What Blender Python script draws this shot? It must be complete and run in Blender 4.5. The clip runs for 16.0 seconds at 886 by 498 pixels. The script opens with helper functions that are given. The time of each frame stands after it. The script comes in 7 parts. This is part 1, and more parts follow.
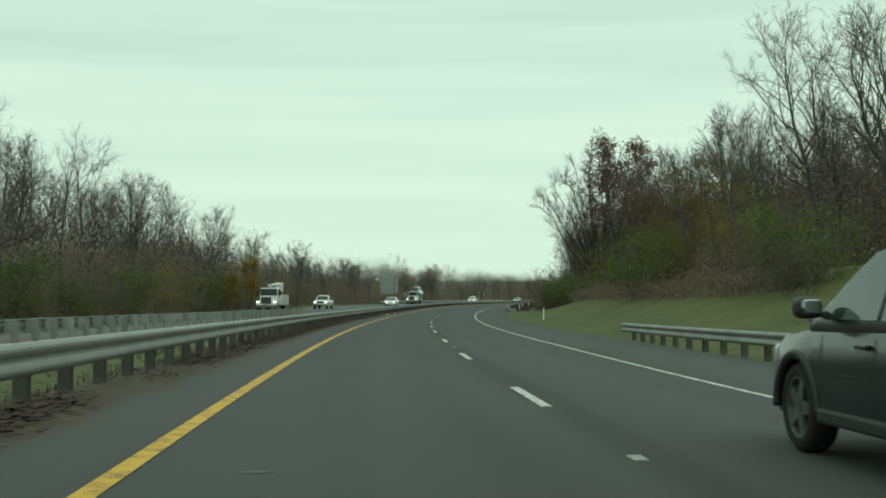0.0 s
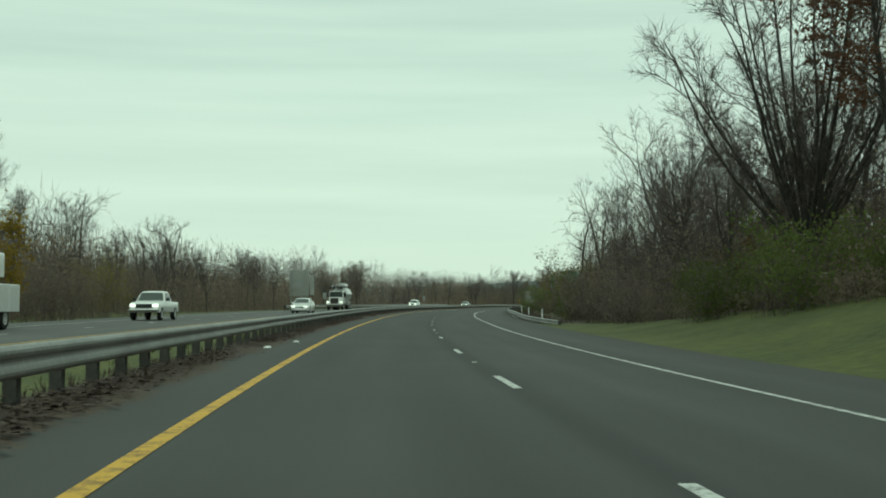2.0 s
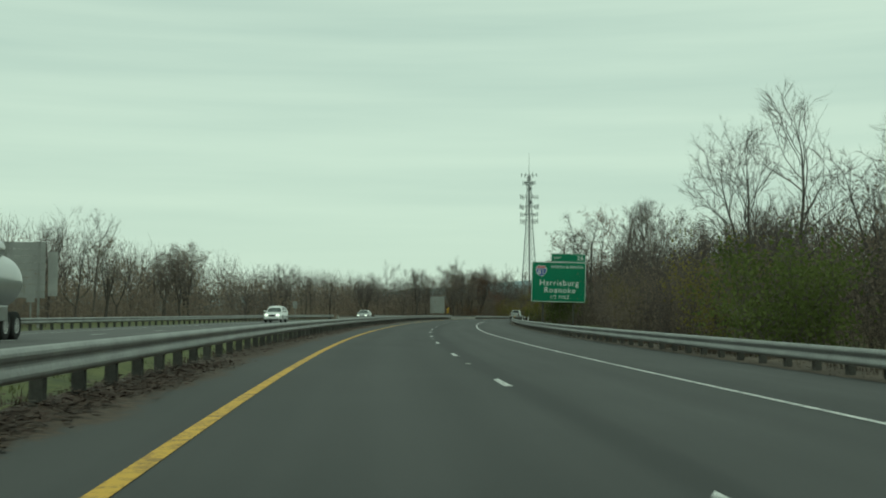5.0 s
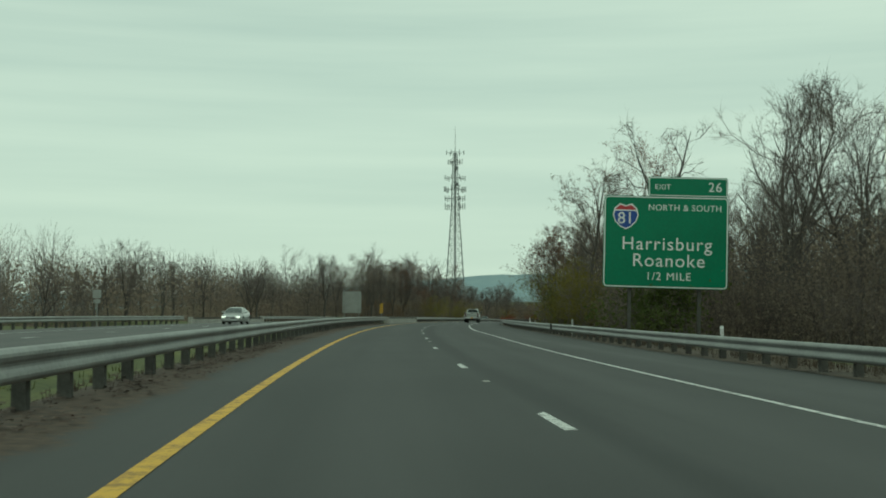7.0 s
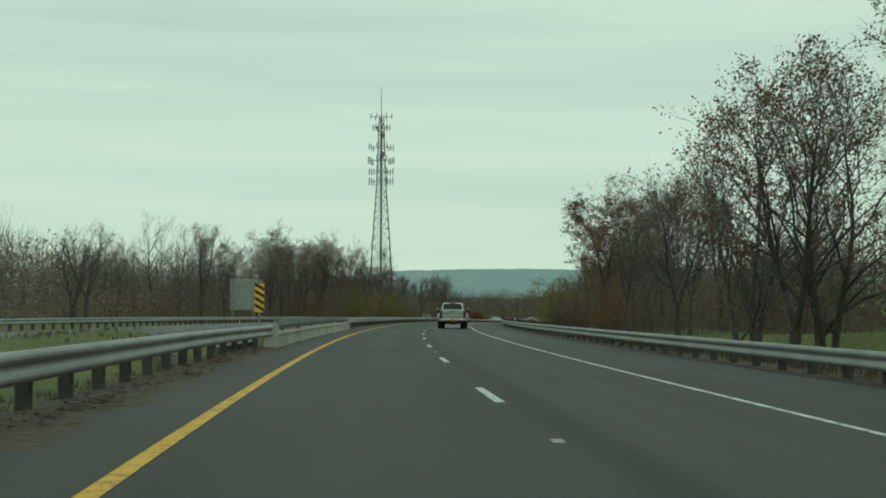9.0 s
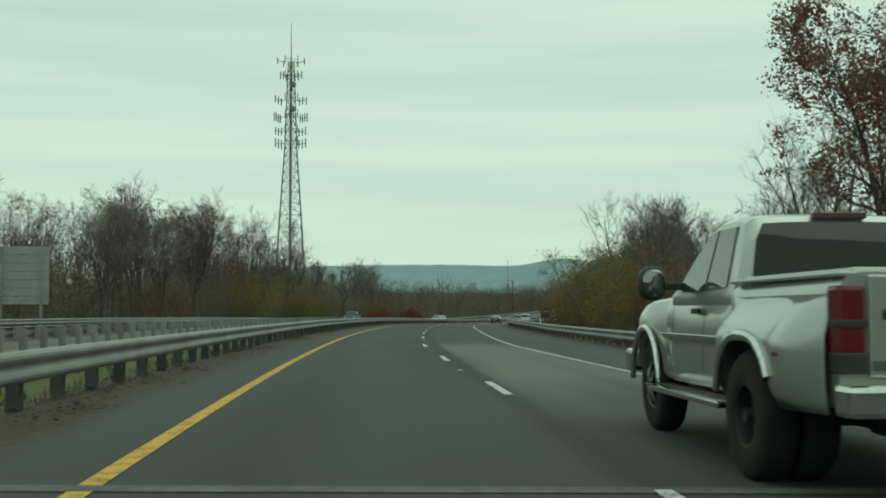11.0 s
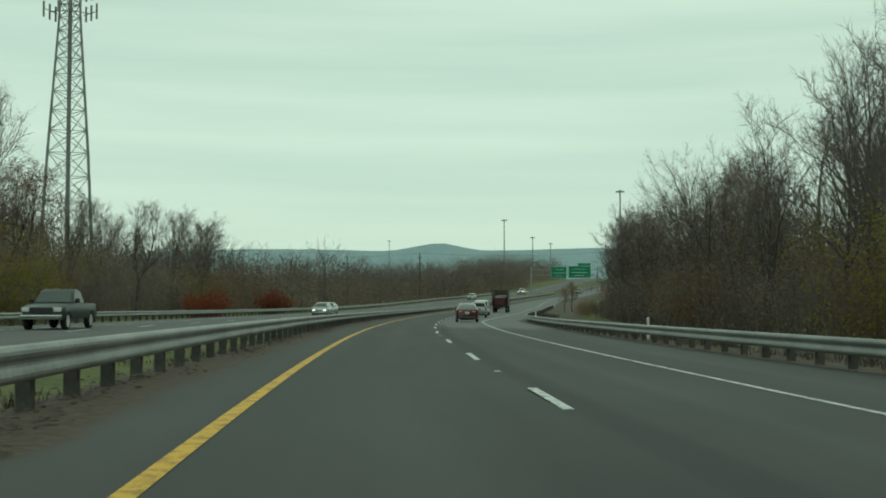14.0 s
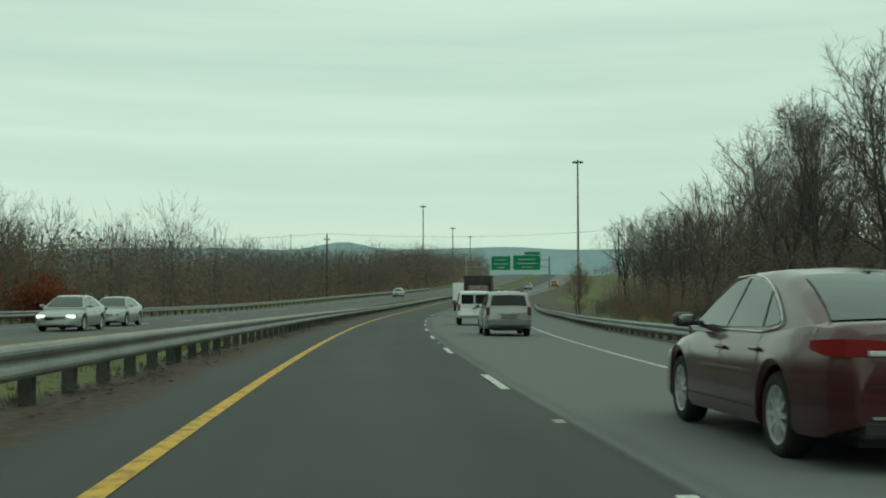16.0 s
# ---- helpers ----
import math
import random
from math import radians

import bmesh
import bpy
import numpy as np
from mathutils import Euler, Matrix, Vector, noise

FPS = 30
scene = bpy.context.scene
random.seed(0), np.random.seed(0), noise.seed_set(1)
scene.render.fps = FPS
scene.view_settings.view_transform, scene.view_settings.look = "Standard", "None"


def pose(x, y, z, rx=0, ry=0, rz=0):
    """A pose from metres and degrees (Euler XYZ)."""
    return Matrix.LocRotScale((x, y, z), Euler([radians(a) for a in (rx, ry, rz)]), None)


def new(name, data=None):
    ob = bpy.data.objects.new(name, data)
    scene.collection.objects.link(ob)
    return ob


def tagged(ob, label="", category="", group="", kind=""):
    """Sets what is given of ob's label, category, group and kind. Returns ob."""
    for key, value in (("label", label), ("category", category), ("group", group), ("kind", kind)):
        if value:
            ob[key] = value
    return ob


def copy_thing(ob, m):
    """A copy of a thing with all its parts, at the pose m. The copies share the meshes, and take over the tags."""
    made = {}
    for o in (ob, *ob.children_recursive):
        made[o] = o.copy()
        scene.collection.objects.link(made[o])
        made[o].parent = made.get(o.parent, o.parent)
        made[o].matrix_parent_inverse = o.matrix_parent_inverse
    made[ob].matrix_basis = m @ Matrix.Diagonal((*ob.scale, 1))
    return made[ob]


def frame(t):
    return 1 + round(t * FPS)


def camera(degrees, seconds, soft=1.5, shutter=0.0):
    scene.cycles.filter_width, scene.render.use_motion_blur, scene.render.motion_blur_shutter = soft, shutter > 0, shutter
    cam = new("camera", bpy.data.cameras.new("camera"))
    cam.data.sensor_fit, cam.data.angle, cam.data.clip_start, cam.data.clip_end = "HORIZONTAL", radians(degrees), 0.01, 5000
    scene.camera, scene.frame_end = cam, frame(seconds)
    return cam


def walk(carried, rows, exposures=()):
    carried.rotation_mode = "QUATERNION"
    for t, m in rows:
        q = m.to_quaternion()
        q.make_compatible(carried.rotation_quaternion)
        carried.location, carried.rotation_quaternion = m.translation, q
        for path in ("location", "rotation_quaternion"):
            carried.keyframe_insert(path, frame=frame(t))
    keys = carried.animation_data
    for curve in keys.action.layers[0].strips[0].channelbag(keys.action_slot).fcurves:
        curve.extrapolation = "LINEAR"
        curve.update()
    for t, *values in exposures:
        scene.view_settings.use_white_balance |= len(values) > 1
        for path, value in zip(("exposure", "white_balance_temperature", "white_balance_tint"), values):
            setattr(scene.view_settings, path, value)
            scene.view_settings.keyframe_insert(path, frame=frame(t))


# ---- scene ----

SC = 0.944          # scale of the whole place

# ---- the road's line: distance s along it, u metres to its right ----
KNOTS = [-40 + 40 * i for i in range(19)] + [720, 760, 800, 860, 920, 1000, 1120, 1300]
BEND = [0.768, 0.85, 0.932, 0.958, 0.93, 0.979, 1.024, 1.001, 0.945, 0.931, 0.934, 0.966, 1.016, 1.038, 0.982, 0.967,
        0.943, 0.89, 0.93, 1.25, 0.93, 0.77, 0.81, -0.22, -0.44, -0.48, -0.4]
SLOPE = [-2.85, -3.7, -1.71, 1.16, 5.45, 8.07, 5.71, 4.04, 5.38, 5.8, 2.88, 1.4, 0.2, -0.96, -3.66, -8.21, -8.03,
         -6.76, -3.13, 2.0, 14.2, 18.8, 21.2, 36.9, 43.5, 26.4, 0.0]
BANK = 0.0144
YELLOW = -1.59

LS = np.arange(-120.0, 1300.0, 2.0)
_bend = np.interp(LS, KNOTS, BEND) * 1e-3
LH = np.concatenate([[0], np.cumsum(_bend[1:] + _bend[:-1])])
LH -= np.interp(0, LS, LH)
LX = np.concatenate([[0], np.cumsum(np.sin(LH[1:]) + np.sin(LH[:-1]))])
LY = np.concatenate([[0], np.cumsum(np.cos(LH[1:]) + np.cos(LH[:-1]))])
_slope = np.interp(LS, KNOTS, SLOPE) * 1e-3
LZ = np.concatenate([[0], np.cumsum(_slope[1:] + _slope[:-1])])
LX, LY, LZ = (a - np.interp(0, LS, a) for a in (LX, LY, LZ))


def heading(s):
    return float(np.interp(s, LS, LH))


def at(s, u=0.0, z=0.0):
    """A place in the world, by the road's line; z from the road's surface there."""
    h = heading(s)
    return Vector((np.interp(s, LS, LX) + u * math.cos(h), np.interp(s, LS, LY) - u * math.sin(h),
                   np.interp(s, LS, LZ) - BANK * min(max(u, -6), 14) + z))


def place(s, u, z=0.0, turn=0.0):
    """The pose of a thing whose y axis runs along the road."""
    p = at(s, u, z)
    return pose(p.x, p.y, p.z, 0, 0, -math.degrees(heading(s)) + turn)


# ---- camera: seconds, distance, shift to the right, turn to the right of the road, tilt, roll, bounce ----
DRIVE = [
    (0, 0.0, -0.10, 4.08, 2.86, 0.08, -0.009), (0.5, 19.1, 0.00, 4.25, 2.80, -0.05, 0.048), (1, 38.2, 0.00, 4.25, 2.85, 0.00, 0.024),
    (1.5, 57.3, 0.04, 4.16, 2.86, 0.06, 0.010), (2, 76.4, -0.01, 4.09, 2.89, 0.03, 0.006), (2.5, 95.5, -0.01, 4.08, 2.93, -0.01, 0.018),
    (3, 114.7, -0.04, 4.04, 2.97, 0.00, 0.010), (3.5, 133.8, -0.03, 4.05, 2.94, 0.02, 0.032), (4, 153.0, -0.07, 3.97, 3.00, -0.02, 0.024),
    (4.5, 172.2, -0.11, 4.02, 3.03, 0.01, 0.003), (5, 191.4, -0.15, 4.09, 3.06, 0.04, -0.019), (5.5, 210.6, -0.19, 4.15, 3.15, 0.07, -0.040),
    (6, 229.9, -0.23, 4.20, 3.23, 0.10, -0.062), (6.5, 249.1, -0.24, 4.26, 3.29, 0.14, -0.083), (7, 268.4, -0.23, 4.35, 3.14, 0.12, -0.030),
    (7.5, 287.7, -0.22, 4.31, 3.14, 0.10, -0.024), (8, 307.0, -0.12, 4.30, 3.10, 0.05, -0.004), (8.5, 326.4, -0.09, 4.38, 3.01, 0.02, 0.033),
    (9, 345.7, -0.06, 4.38, 3.02, 0.04, 0.035), (9.5, 365.1, -0.04, 4.37, 3.03, 0.02, 0.036), (10, 384.5, -0.02, 4.36, 3.04, 0.01, 0.038),
    (10.5, 404.0, 0.02, 4.36, 3.03, -0.01, 0.039), (11, 423.4, 0.05, 4.32, 3.04, -0.05, 0.040), (11.5, 442.9, -0.08, 3.99, 3.10, 0.03, 0.025),
    (12, 462.4, -0.02, 3.78, 2.96, 0.04, 0.013), (12.5, 482.0, -0.08, 3.74, 2.69, -0.07, -0.012), (13, 501.5, -0.18, 3.73, 2.72, 0.01, 0.002),
    (13.5, 521.1, -0.22, 3.76, 2.69, 0.01, 0.009), (14, 540.8, -0.30, 3.85, 2.76, 0.06, -0.011), (14.5, 560.4, -0.22, 4.08, 2.83, 0.09, -0.037),
    (15, 580.1, -0.17, 4.16, 2.92, 0.10, -0.019), (15.5, 599.8, -0.22, 4.25, 2.96, 0.03, -0.011), (16, 619.6, -0.15, 4.24, 2.84, -0.09, -0.003)]
EYE = 1.05
cam = camera(41.5, 16.0, soft=1.85, shutter=0.04)
ROWS = []
for t, s, u, yaw, tilt, roll, bounce in DRIVE:
    p, grade = at(s, u), np.interp(s, LS, _slope)
    ROWS.append((t, pose(p.x, p.y, np.interp(s, LS, LZ) + EYE + bounce, 90 + tilt + math.degrees(grade), -roll,
                         -math.degrees(heading(s)) - yaw)))
walk(cam, ROWS, [(0.0, 0.16, 6400, -26), (1.0, 0.12, 6400, -26), (2.2, 0.06, 6400, -26), (3.6, 0.0, 6400, -26), (6.5, -0.12, 6400, -26), (8.5, -0.1, 6400, -26), (11.0, -0.02, 6400, -26), (16.0, -0.02, 6400, -26)])

# ---- overcast sky and a weak, wide sun ----
world = bpy.data.worlds.new("world")
scene.world = world
world.use_nodes = True
wn, wl = world.node_tree.nodes, world.node_tree.links
sky = wn.new("ShaderNodeTexSky")
sky.sky_type, sky.sun_disc, sky.sun_elevation, sky.sun_rotation = "NISHITA", False, radians(35), radians(200)
wcoord = wn.new("ShaderNodeTexCoord")
wmap = wn.new("ShaderNodeMapping")
wmap.inputs["Scale"].default_value = (1.1, 1.1, 17.0)
wnoise = wn.new("ShaderNodeTexNoise")
wnoise.inputs["Scale"].default_value, wnoise.inputs["Detail"].default_value = 1.7, 5.0
wramp = wn.new("ShaderNodeValToRGB")
wramp.color_ramp.elements[0].position, wramp.color_ramp.elements[1].position = 0.3, 0.72
wramp.color_ramp.elements[0].color, wramp.color_ramp.elements[1].color = (0.63, 0.66, 0.66, 1), (0.79, 0.795, 0.775, 1)
wmix = wn.new("ShaderNodeMix")
wmix.data_type = "RGBA"
wmix.inputs[0].default_value = 0.93
wscale = wn.new("ShaderNodeMix")
wscale.data_type, wscale.blend_type = "RGBA", "MULTIPLY"
wscale.inputs[0].default_value = 1.0
wscale.inputs[7].default_value = (0.1, 0.1, 0.1, 1)
wl.new(wcoord.outputs["Generated"], wmap.inputs[0])
wl.new(wmap.outputs[0], wnoise.inputs[0])
wl.new(wnoise.outputs[0], wramp.inputs[0])
wl.new(sky.outputs[0], wscale.inputs[6])
wl.new(wscale.outputs[2], wmix.inputs[6])
wl.new(wramp.outputs[0], wmix.inputs[7])
wsep, wlow, wglow = wn.new("ShaderNodeSeparateXYZ"), wn.new("ShaderNodeMapRange"), wn.new("ShaderNodeMix")
wlow.inputs[1].default_value, wlow.inputs[2].default_value = 0.0, 0.22
wlow.inputs[3].default_value, wlow.inputs[4].default_value = 0.5, 0.0
wglow.data_type = "RGBA"
wglow.inputs[7].default_value = (0.80, 0.80, 0.765, 1)
wl.new(wcoord.outputs["Generated"], wsep.inputs[0])
wl.new(wsep.outputs[2], wlow.inputs[0])
wl.new(wlow.outputs[0], wglow.inputs[0])
wl.new(wmix.outputs[2], wglow.inputs[6])
wl.new(wglow.outputs[2], wn["Background"].inputs[0])
wn["Background"].inputs[1].default_value = 1.0
sun = new("sun", bpy.data.lights.new("sun", "SUN"))
sun.data.energy, sun.data.angle, sun.data.color = 0.5, radians(40), (1.0, 0.97, 0.92)
sun.matrix_world = pose(0, 0, 60, 38, 0, 20)


# ---- materials ----
def material(name, rough=0.7, metal=0.0, coat=0.0):
    m = bpy.data.materials.new(name)
    m.use_nodes = True
    b = m.node_tree.nodes["Principled BSDF"]
    b.inputs["Roughness"].default_value, b.inputs["Metallic"].default_value = rough, metal
    b.inputs["Coat Weight"].default_value = coat
    return m, m.node_tree.nodes, m.node_tree.links, b


def mottled(name, dark, light, scale=3.0, fine=40.0, rough=0.8, metal=0.0, bump=0.2, coord="Object", stretch=(1, 1, 1), coat=0.0, vary=0.0):
    """Two scales of noise between two colours, with relief; vary: how far single objects differ."""
    m, n, l, b = material(name, rough, metal, coat)
    c, mp = n.new("ShaderNodeTexCoord"), n.new("ShaderNodeMapping")
    mp.inputs["Scale"].default_value = stretch
    a, f = n.new("ShaderNodeTexNoise"), n.new("ShaderNodeTexNoise")
    a.inputs["Scale"].default_value, a.inputs["Detail"].default_value = scale, 4
    f.inputs["Scale"].default_value, f.inputs["Detail"].default_value = fine, 3
    add = n.new("ShaderNodeMath")
    add.operation = "MULTIPLY_ADD"
    add.inputs[1].default_value = 0.45
    half = n.new("ShaderNodeMath")
    half.operation = "MULTIPLY"
    half.inputs[1].default_value = 0.55
    r = n.new("ShaderNodeValToRGB")
    r.color_ramp.elements[0].position, r.color_ramp.elements[1].position = 0.33, 0.67
    r.color_ramp.elements[0].color, r.color_ramp.elements[1].color = (*dark, 1), (*light, 1)
    l.new(c.outputs[coord], mp.inputs[0])
    l.new(mp.outputs[0], a.inputs[0])
    l.new(mp.outputs[0], f.inputs[0])
    l.new(a.outputs[0], half.inputs[0])
    l.new(f.outputs[0], add.inputs[0])
    l.new(half.outputs[0], add.inputs[2])
    l.new(add.outputs[0], r.inputs[0])
    out = r.outputs[0]
    if vary:
        info, hsv, rng = n.new("ShaderNodeObjectInfo"), n.new("ShaderNodeHueSaturation"), n.new("ShaderNodeMapRange")
        rng.inputs[3].default_value, rng.inputs[4].default_value = 1 - vary, 1 + vary
        l.new(info.outputs["Random"], rng.inputs[0])
        l.new(rng.outputs[0], hsv.inputs["Value"])
        l.new(out, hsv.inputs["Color"])
        out = hsv.outputs[0]
    l.new(out, b.inputs["Base Color"])
    if bump:
        bp = n.new("ShaderNodeBump")
        bp.inputs["Strength"].default_value, bp.inputs["Distance"].default_value = bump, 0.02
        l.new(f.outputs[0], bp.inputs["Height"])
        l.new(bp.outputs[0], b.inputs["Normal"])
    return m


def leafy(name, dark, light, thin=0.4):
    """Leaves and fine twigs: some light passes through them."""
    m = mottled(name, dark, light, 1.0, 9, 0.9, bump=0.0, vary=0.28)
    n, l = m.node_tree.nodes, m.node_tree.links
    b, out = n["Principled BSDF"], n["Material Output"]
    b.inputs["Specular IOR Level"].default_value = 0.15
    t, mix = n.new("ShaderNodeBsdfTranslucent"), n.new("ShaderNodeMixShader")
    mix.inputs[0].default_value = thin
    l.new(b.inputs["Base Color"].links[0].from_socket, t.inputs[0])
    l.new(b.outputs[0], mix.inputs[1])
    l.new(t.outputs[0], mix.inputs[2])
    l.new(mix.outputs[0], out.inputs[0])
    return m


def paint(name, colour, rough=0.3, metal=0.0, coat=0.6):
    """Car paint with a slight film of road dust."""
    k = 0.86
    return mottled(name, tuple(c * k for c in colour), colour, 1.5, 60, rough, metal, 0.0, coat=coat)


def asphalt(name, dark, light, tracks, dirt=None):
    """Worn asphalt: tyre tracks and a seam run along it, given as (u, half width, how much darker or lighter)."""
    m, n, l, b = material(name, 0.86)
    uv = n.new("ShaderNodeUVMap")
    mp = n.new("ShaderNodeMapping")
    mp.inputs["Scale"].default_value = (1.0, 0.05, 1)
    a, f, g = n.new("ShaderNodeTexNoise"), n.new("ShaderNodeTexNoise"), n.new("ShaderNodeTexNoise")
    a.inputs["Scale"].default_value, a.inputs["Detail"].default_value = 0.9, 4
    f.inputs["Scale"].default_value, f.inputs["Detail"].default_value = 45, 4
    g.inputs["Scale"].default_value, g.inputs["Detail"].default_value = 0.22, 3
    l.new(uv.outputs[0], mp.inputs[0])
    l.new(mp.outputs[0], a.inputs[0])
    l.new(uv.outputs[0], f.inputs[0])
    l.new(uv.outputs[0], g.inputs[0])
    sep = n.new("ShaderNodeSeparateXYZ")
    l.new(uv.outputs[0], sep.inputs[0])

    def calc(op, x, y, z=None):
        q = n.new("ShaderNodeMath")
        q.operation = op
        for i, v in enumerate((x, y, z)):
            if v is None:
                continue
            if isinstance(v, (int, float)):
                q.inputs[i].default_value = v
            else:
                l.new(v, q.inputs[i])
        return q.outputs[0]

    total = calc("MULTIPLY_ADD", a.outputs[0], 0.5, calc("MULTIPLY", f.outputs[0], 0.25))
    total = calc("MULTIPLY_ADD", g.outputs[0], 0.25, total)
    wob = calc("MULTIPLY_ADD", a.outputs[0], 0.25, -0.12)
    for u0, w, k, *span in tracks:
        d = calc("ABSOLUTE", calc("ADD", calc("SUBTRACT", sep.outputs[0], u0), wob if not span else calc("MULTIPLY", wob, 0.3)), 0)
        lift = calc("MAXIMUM", calc("SUBTRACT", 1.0, calc("DIVIDE", d, w)), 0.0)
        if span:
            s0, s1, soft = span
            far = calc("MINIMUM", calc("DIVIDE", calc("SUBTRACT", sep.outputs[1], s0), soft), calc("DIVIDE", calc("SUBTRACT", s1, sep.outputs[1]), soft))
            lift = calc("MULTIPLY", calc("MINIMUM", calc("MULTIPLY", lift, 60.0), 1.0), calc("MINIMUM", calc("MAXIMUM", far, 0.0), 1.0))
        total = calc("MULTIPLY_ADD", lift, k, total)
    r = n.new("ShaderNodeValToRGB")
    r.color_ramp.elements[0].position, r.color_ramp.elements[1].position = 0.3, 0.7
    r.color_ramp.elements[0].color, r.color_ramp.elements[1].color = (*dark, 1), (*light, 1)
    pale = r.color_ramp.elements.new(1.0)
    pale.color = (light[0] * 2.0, light[1] * 2.05, light[2] * 2.0, 1)
    l.new(total, r.inputs[0])
    colour = r.outputs[0]
    if dirt:
        # dirt and leaves lie to the left of u0, with a ragged edge
        u0, wide, c0, c1 = dirt
        big, small, mix, ramp = n.new("ShaderNodeTexNoise"), n.new("ShaderNodeTexNoise"), n.new("ShaderNodeMix"), n.new("ShaderNodeValToRGB")
        big.inputs["Scale"].default_value, big.inputs["Detail"].default_value = 0.55, 6
        small.inputs["Scale"].default_value, small.inputs["Detail"].default_value = 7.0, 5
        l.new(uv.outputs[0], big.inputs[0])
        l.new(uv.outputs[0], small.inputs[0])
        ramp.color_ramp.elements[0].position, ramp.color_ramp.elements[1].position = 0.35, 0.68
        ramp.color_ramp.elements[0].color, ramp.color_ramp.elements[1].color = (*c0, 1), (*c1, 1)
        l.new(small.outputs[0], ramp.inputs[0])
        edge = calc("ADD", calc("SUBTRACT", u0, sep.outputs[0]), calc("MULTIPLY_ADD", big.outputs[0], 1.0, -0.5))
        edge = calc("ADD", edge, calc("MULTIPLY_ADD", small.outputs[0], 0.5, -0.25))
        cover = calc("MINIMUM", calc("MAXIMUM", calc("MULTIPLY_ADD", edge, 0.5 / wide, 0.5), 0.0), 1.0)
        mix.data_type = "RGBA"
        l.new(cover, mix.inputs[0])
        l.new(colour, mix.inputs[6])
        l.new(ramp.outputs[0], mix.inputs[7])
        colour = mix.outputs[2]
    l.new(colour, b.inputs["Base Color"])
    bp = n.new("ShaderNodeBump")
    bp.inputs["Strength"].default_value, bp.inputs["Distance"].default_value = 0.35, 0.008
    l.new(f.outputs[0], bp.inputs["Height"])
    l.new(bp.outputs[0], b.inputs["Normal"])
    return m


def worn_line(name, colour, under):
    """Road paint that has chipped away here and there."""
    m, n, l, b = material(name, 0.7)
    c = n.new("ShaderNodeTexCoord")
    a, f = n.new("ShaderNodeTexNoise"), n.new("ShaderNodeTexNoise")
    a.inputs["Scale"].default_value, a.inputs["Detail"].default_value = 5.5, 8
    f.inputs["Scale"].default_value = 30
    r = n.new("ShaderNodeValToRGB")
    r.color_ramp.elements[0].position, r.color_ramp.elements[1].position = 0.36, 0.56
    r.color_ramp.elements[0].color, r.color_ramp.elements[1].color = (*under, 1), (*colour, 1)
    l.new(c.outputs["Object"], a.inputs[0])
    l.new(c.outputs["Object"], f.inputs[0])
    both_scales = n.new("ShaderNodeMath")
    both_scales.operation = "MULTIPLY_ADD"
    both_scales.inputs[1].default_value = 0.45
    less = n.new("ShaderNodeMath")
    less.operation = "MULTIPLY_ADD"
    less.inputs[1].default_value, less.inputs[2].default_value = 0.8, -0.10
    l.new(a.outputs[0], less.inputs[0])
    l.new(f.outputs[0], both_scales.inputs[0])
    l.new(less.outputs[0], both_scales.inputs[2])
    l.new(both_scales.outputs[0], r.inputs[0])
    l.new(r.outputs[0], b.inputs["Base Color"])
    return m


def glass(name, tint=(0.02, 0.03, 0.03), gloss=0.8, coat=0.5):
    m, n, l, b = material(name, 0.04)
    b.inputs["Base Color"].default_value = (*tint, 1)
    b.inputs["Specular IOR Level"].default_value = gloss
    b.inputs["Coat Weight"].default_value = coat
    return m


def lamp_glow(name, colour, strength):
    m, n, l, b = material(name, 0.25)
    b.inputs["Base Color"].default_value = (*colour, 1)
    b.inputs["Emission Color"].default_value = (*colour, 1)
    b.inputs["Emission Strength"].default_value = strength
    return m


M_ROAD = asphalt("asphalt", (0.031, 0.0315, 0.032), (0.064, 0.064, 0.064),
                 [(-0.85, 0.55, -0.05), (0.95, 0.55, -0.05), (1.98, 0.34, -0.3), (3.5, 0.55, 0.13), (2.75, 0.5, 0.06), (4.45, 0.5, 0.06), (6.6, 1.5, 0.16), (0.05, 0.5, 0.06), (-2.3, 0.6, 0.10),
                  (3.62, 1.5, 0.42, 435, 470, 10), (6.9, 5.15, 0.62, 597, 1200, 16)])
M_ROAD2 = asphalt("asphalt_far", (0.06, 0.06, 0.059), (0.115, 0.115, 0.112), [(-11, 1.2, 0.06), (-14.6, 1.2, 0.06), (-18, 1.5, 0.08)])
M_VERGE = asphalt("dirty_edge", (0.033, 0.0335, 0.034), (0.062, 0.062, 0.061), [(-2.3, 0.6, 0.10)], (-2.58, 0.10, (0.034, 0.022, 0.015), (0.090, 0.058, 0.038)))
M_YELLOW = worn_line("yellow_line_paint", (0.61, 0.36, 0.036), (0.24, 0.135, 0.03))
M_WHITE = worn_line("white_line_paint", (0.62, 0.62, 0.6), (0.10, 0.10, 0.10))
M_GRASS = mottled("grass", (0.038, 0.050, 0.012), (0.112, 0.116, 0.030), 0.3, 3.0, 0.95, bump=0.6)
M_LITTER = mottled("dry_verge", (0.035, 0.027, 0.02), (0.105, 0.080, 0.056), 0.5, 5, 0.95, bump=0.8)
M_ROTTING = mottled("rotting_leaves", (0.030, 0.019, 0.014), (0.085, 0.052, 0.038), 1.2, 9, 0.95, bump=0.4)
M_PALELEAF = mottled("pale_dry_leaves", (0.09, 0.066, 0.052), (0.18, 0.138, 0.11), 2.0, 12, 0.95, bump=0.0)
M_STEEL = mottled("galvanised_steel", (0.20, 0.203, 0.197), (0.34, 0.344, 0.334), 0.9, 18, 0.5, 0.6, 0.08)
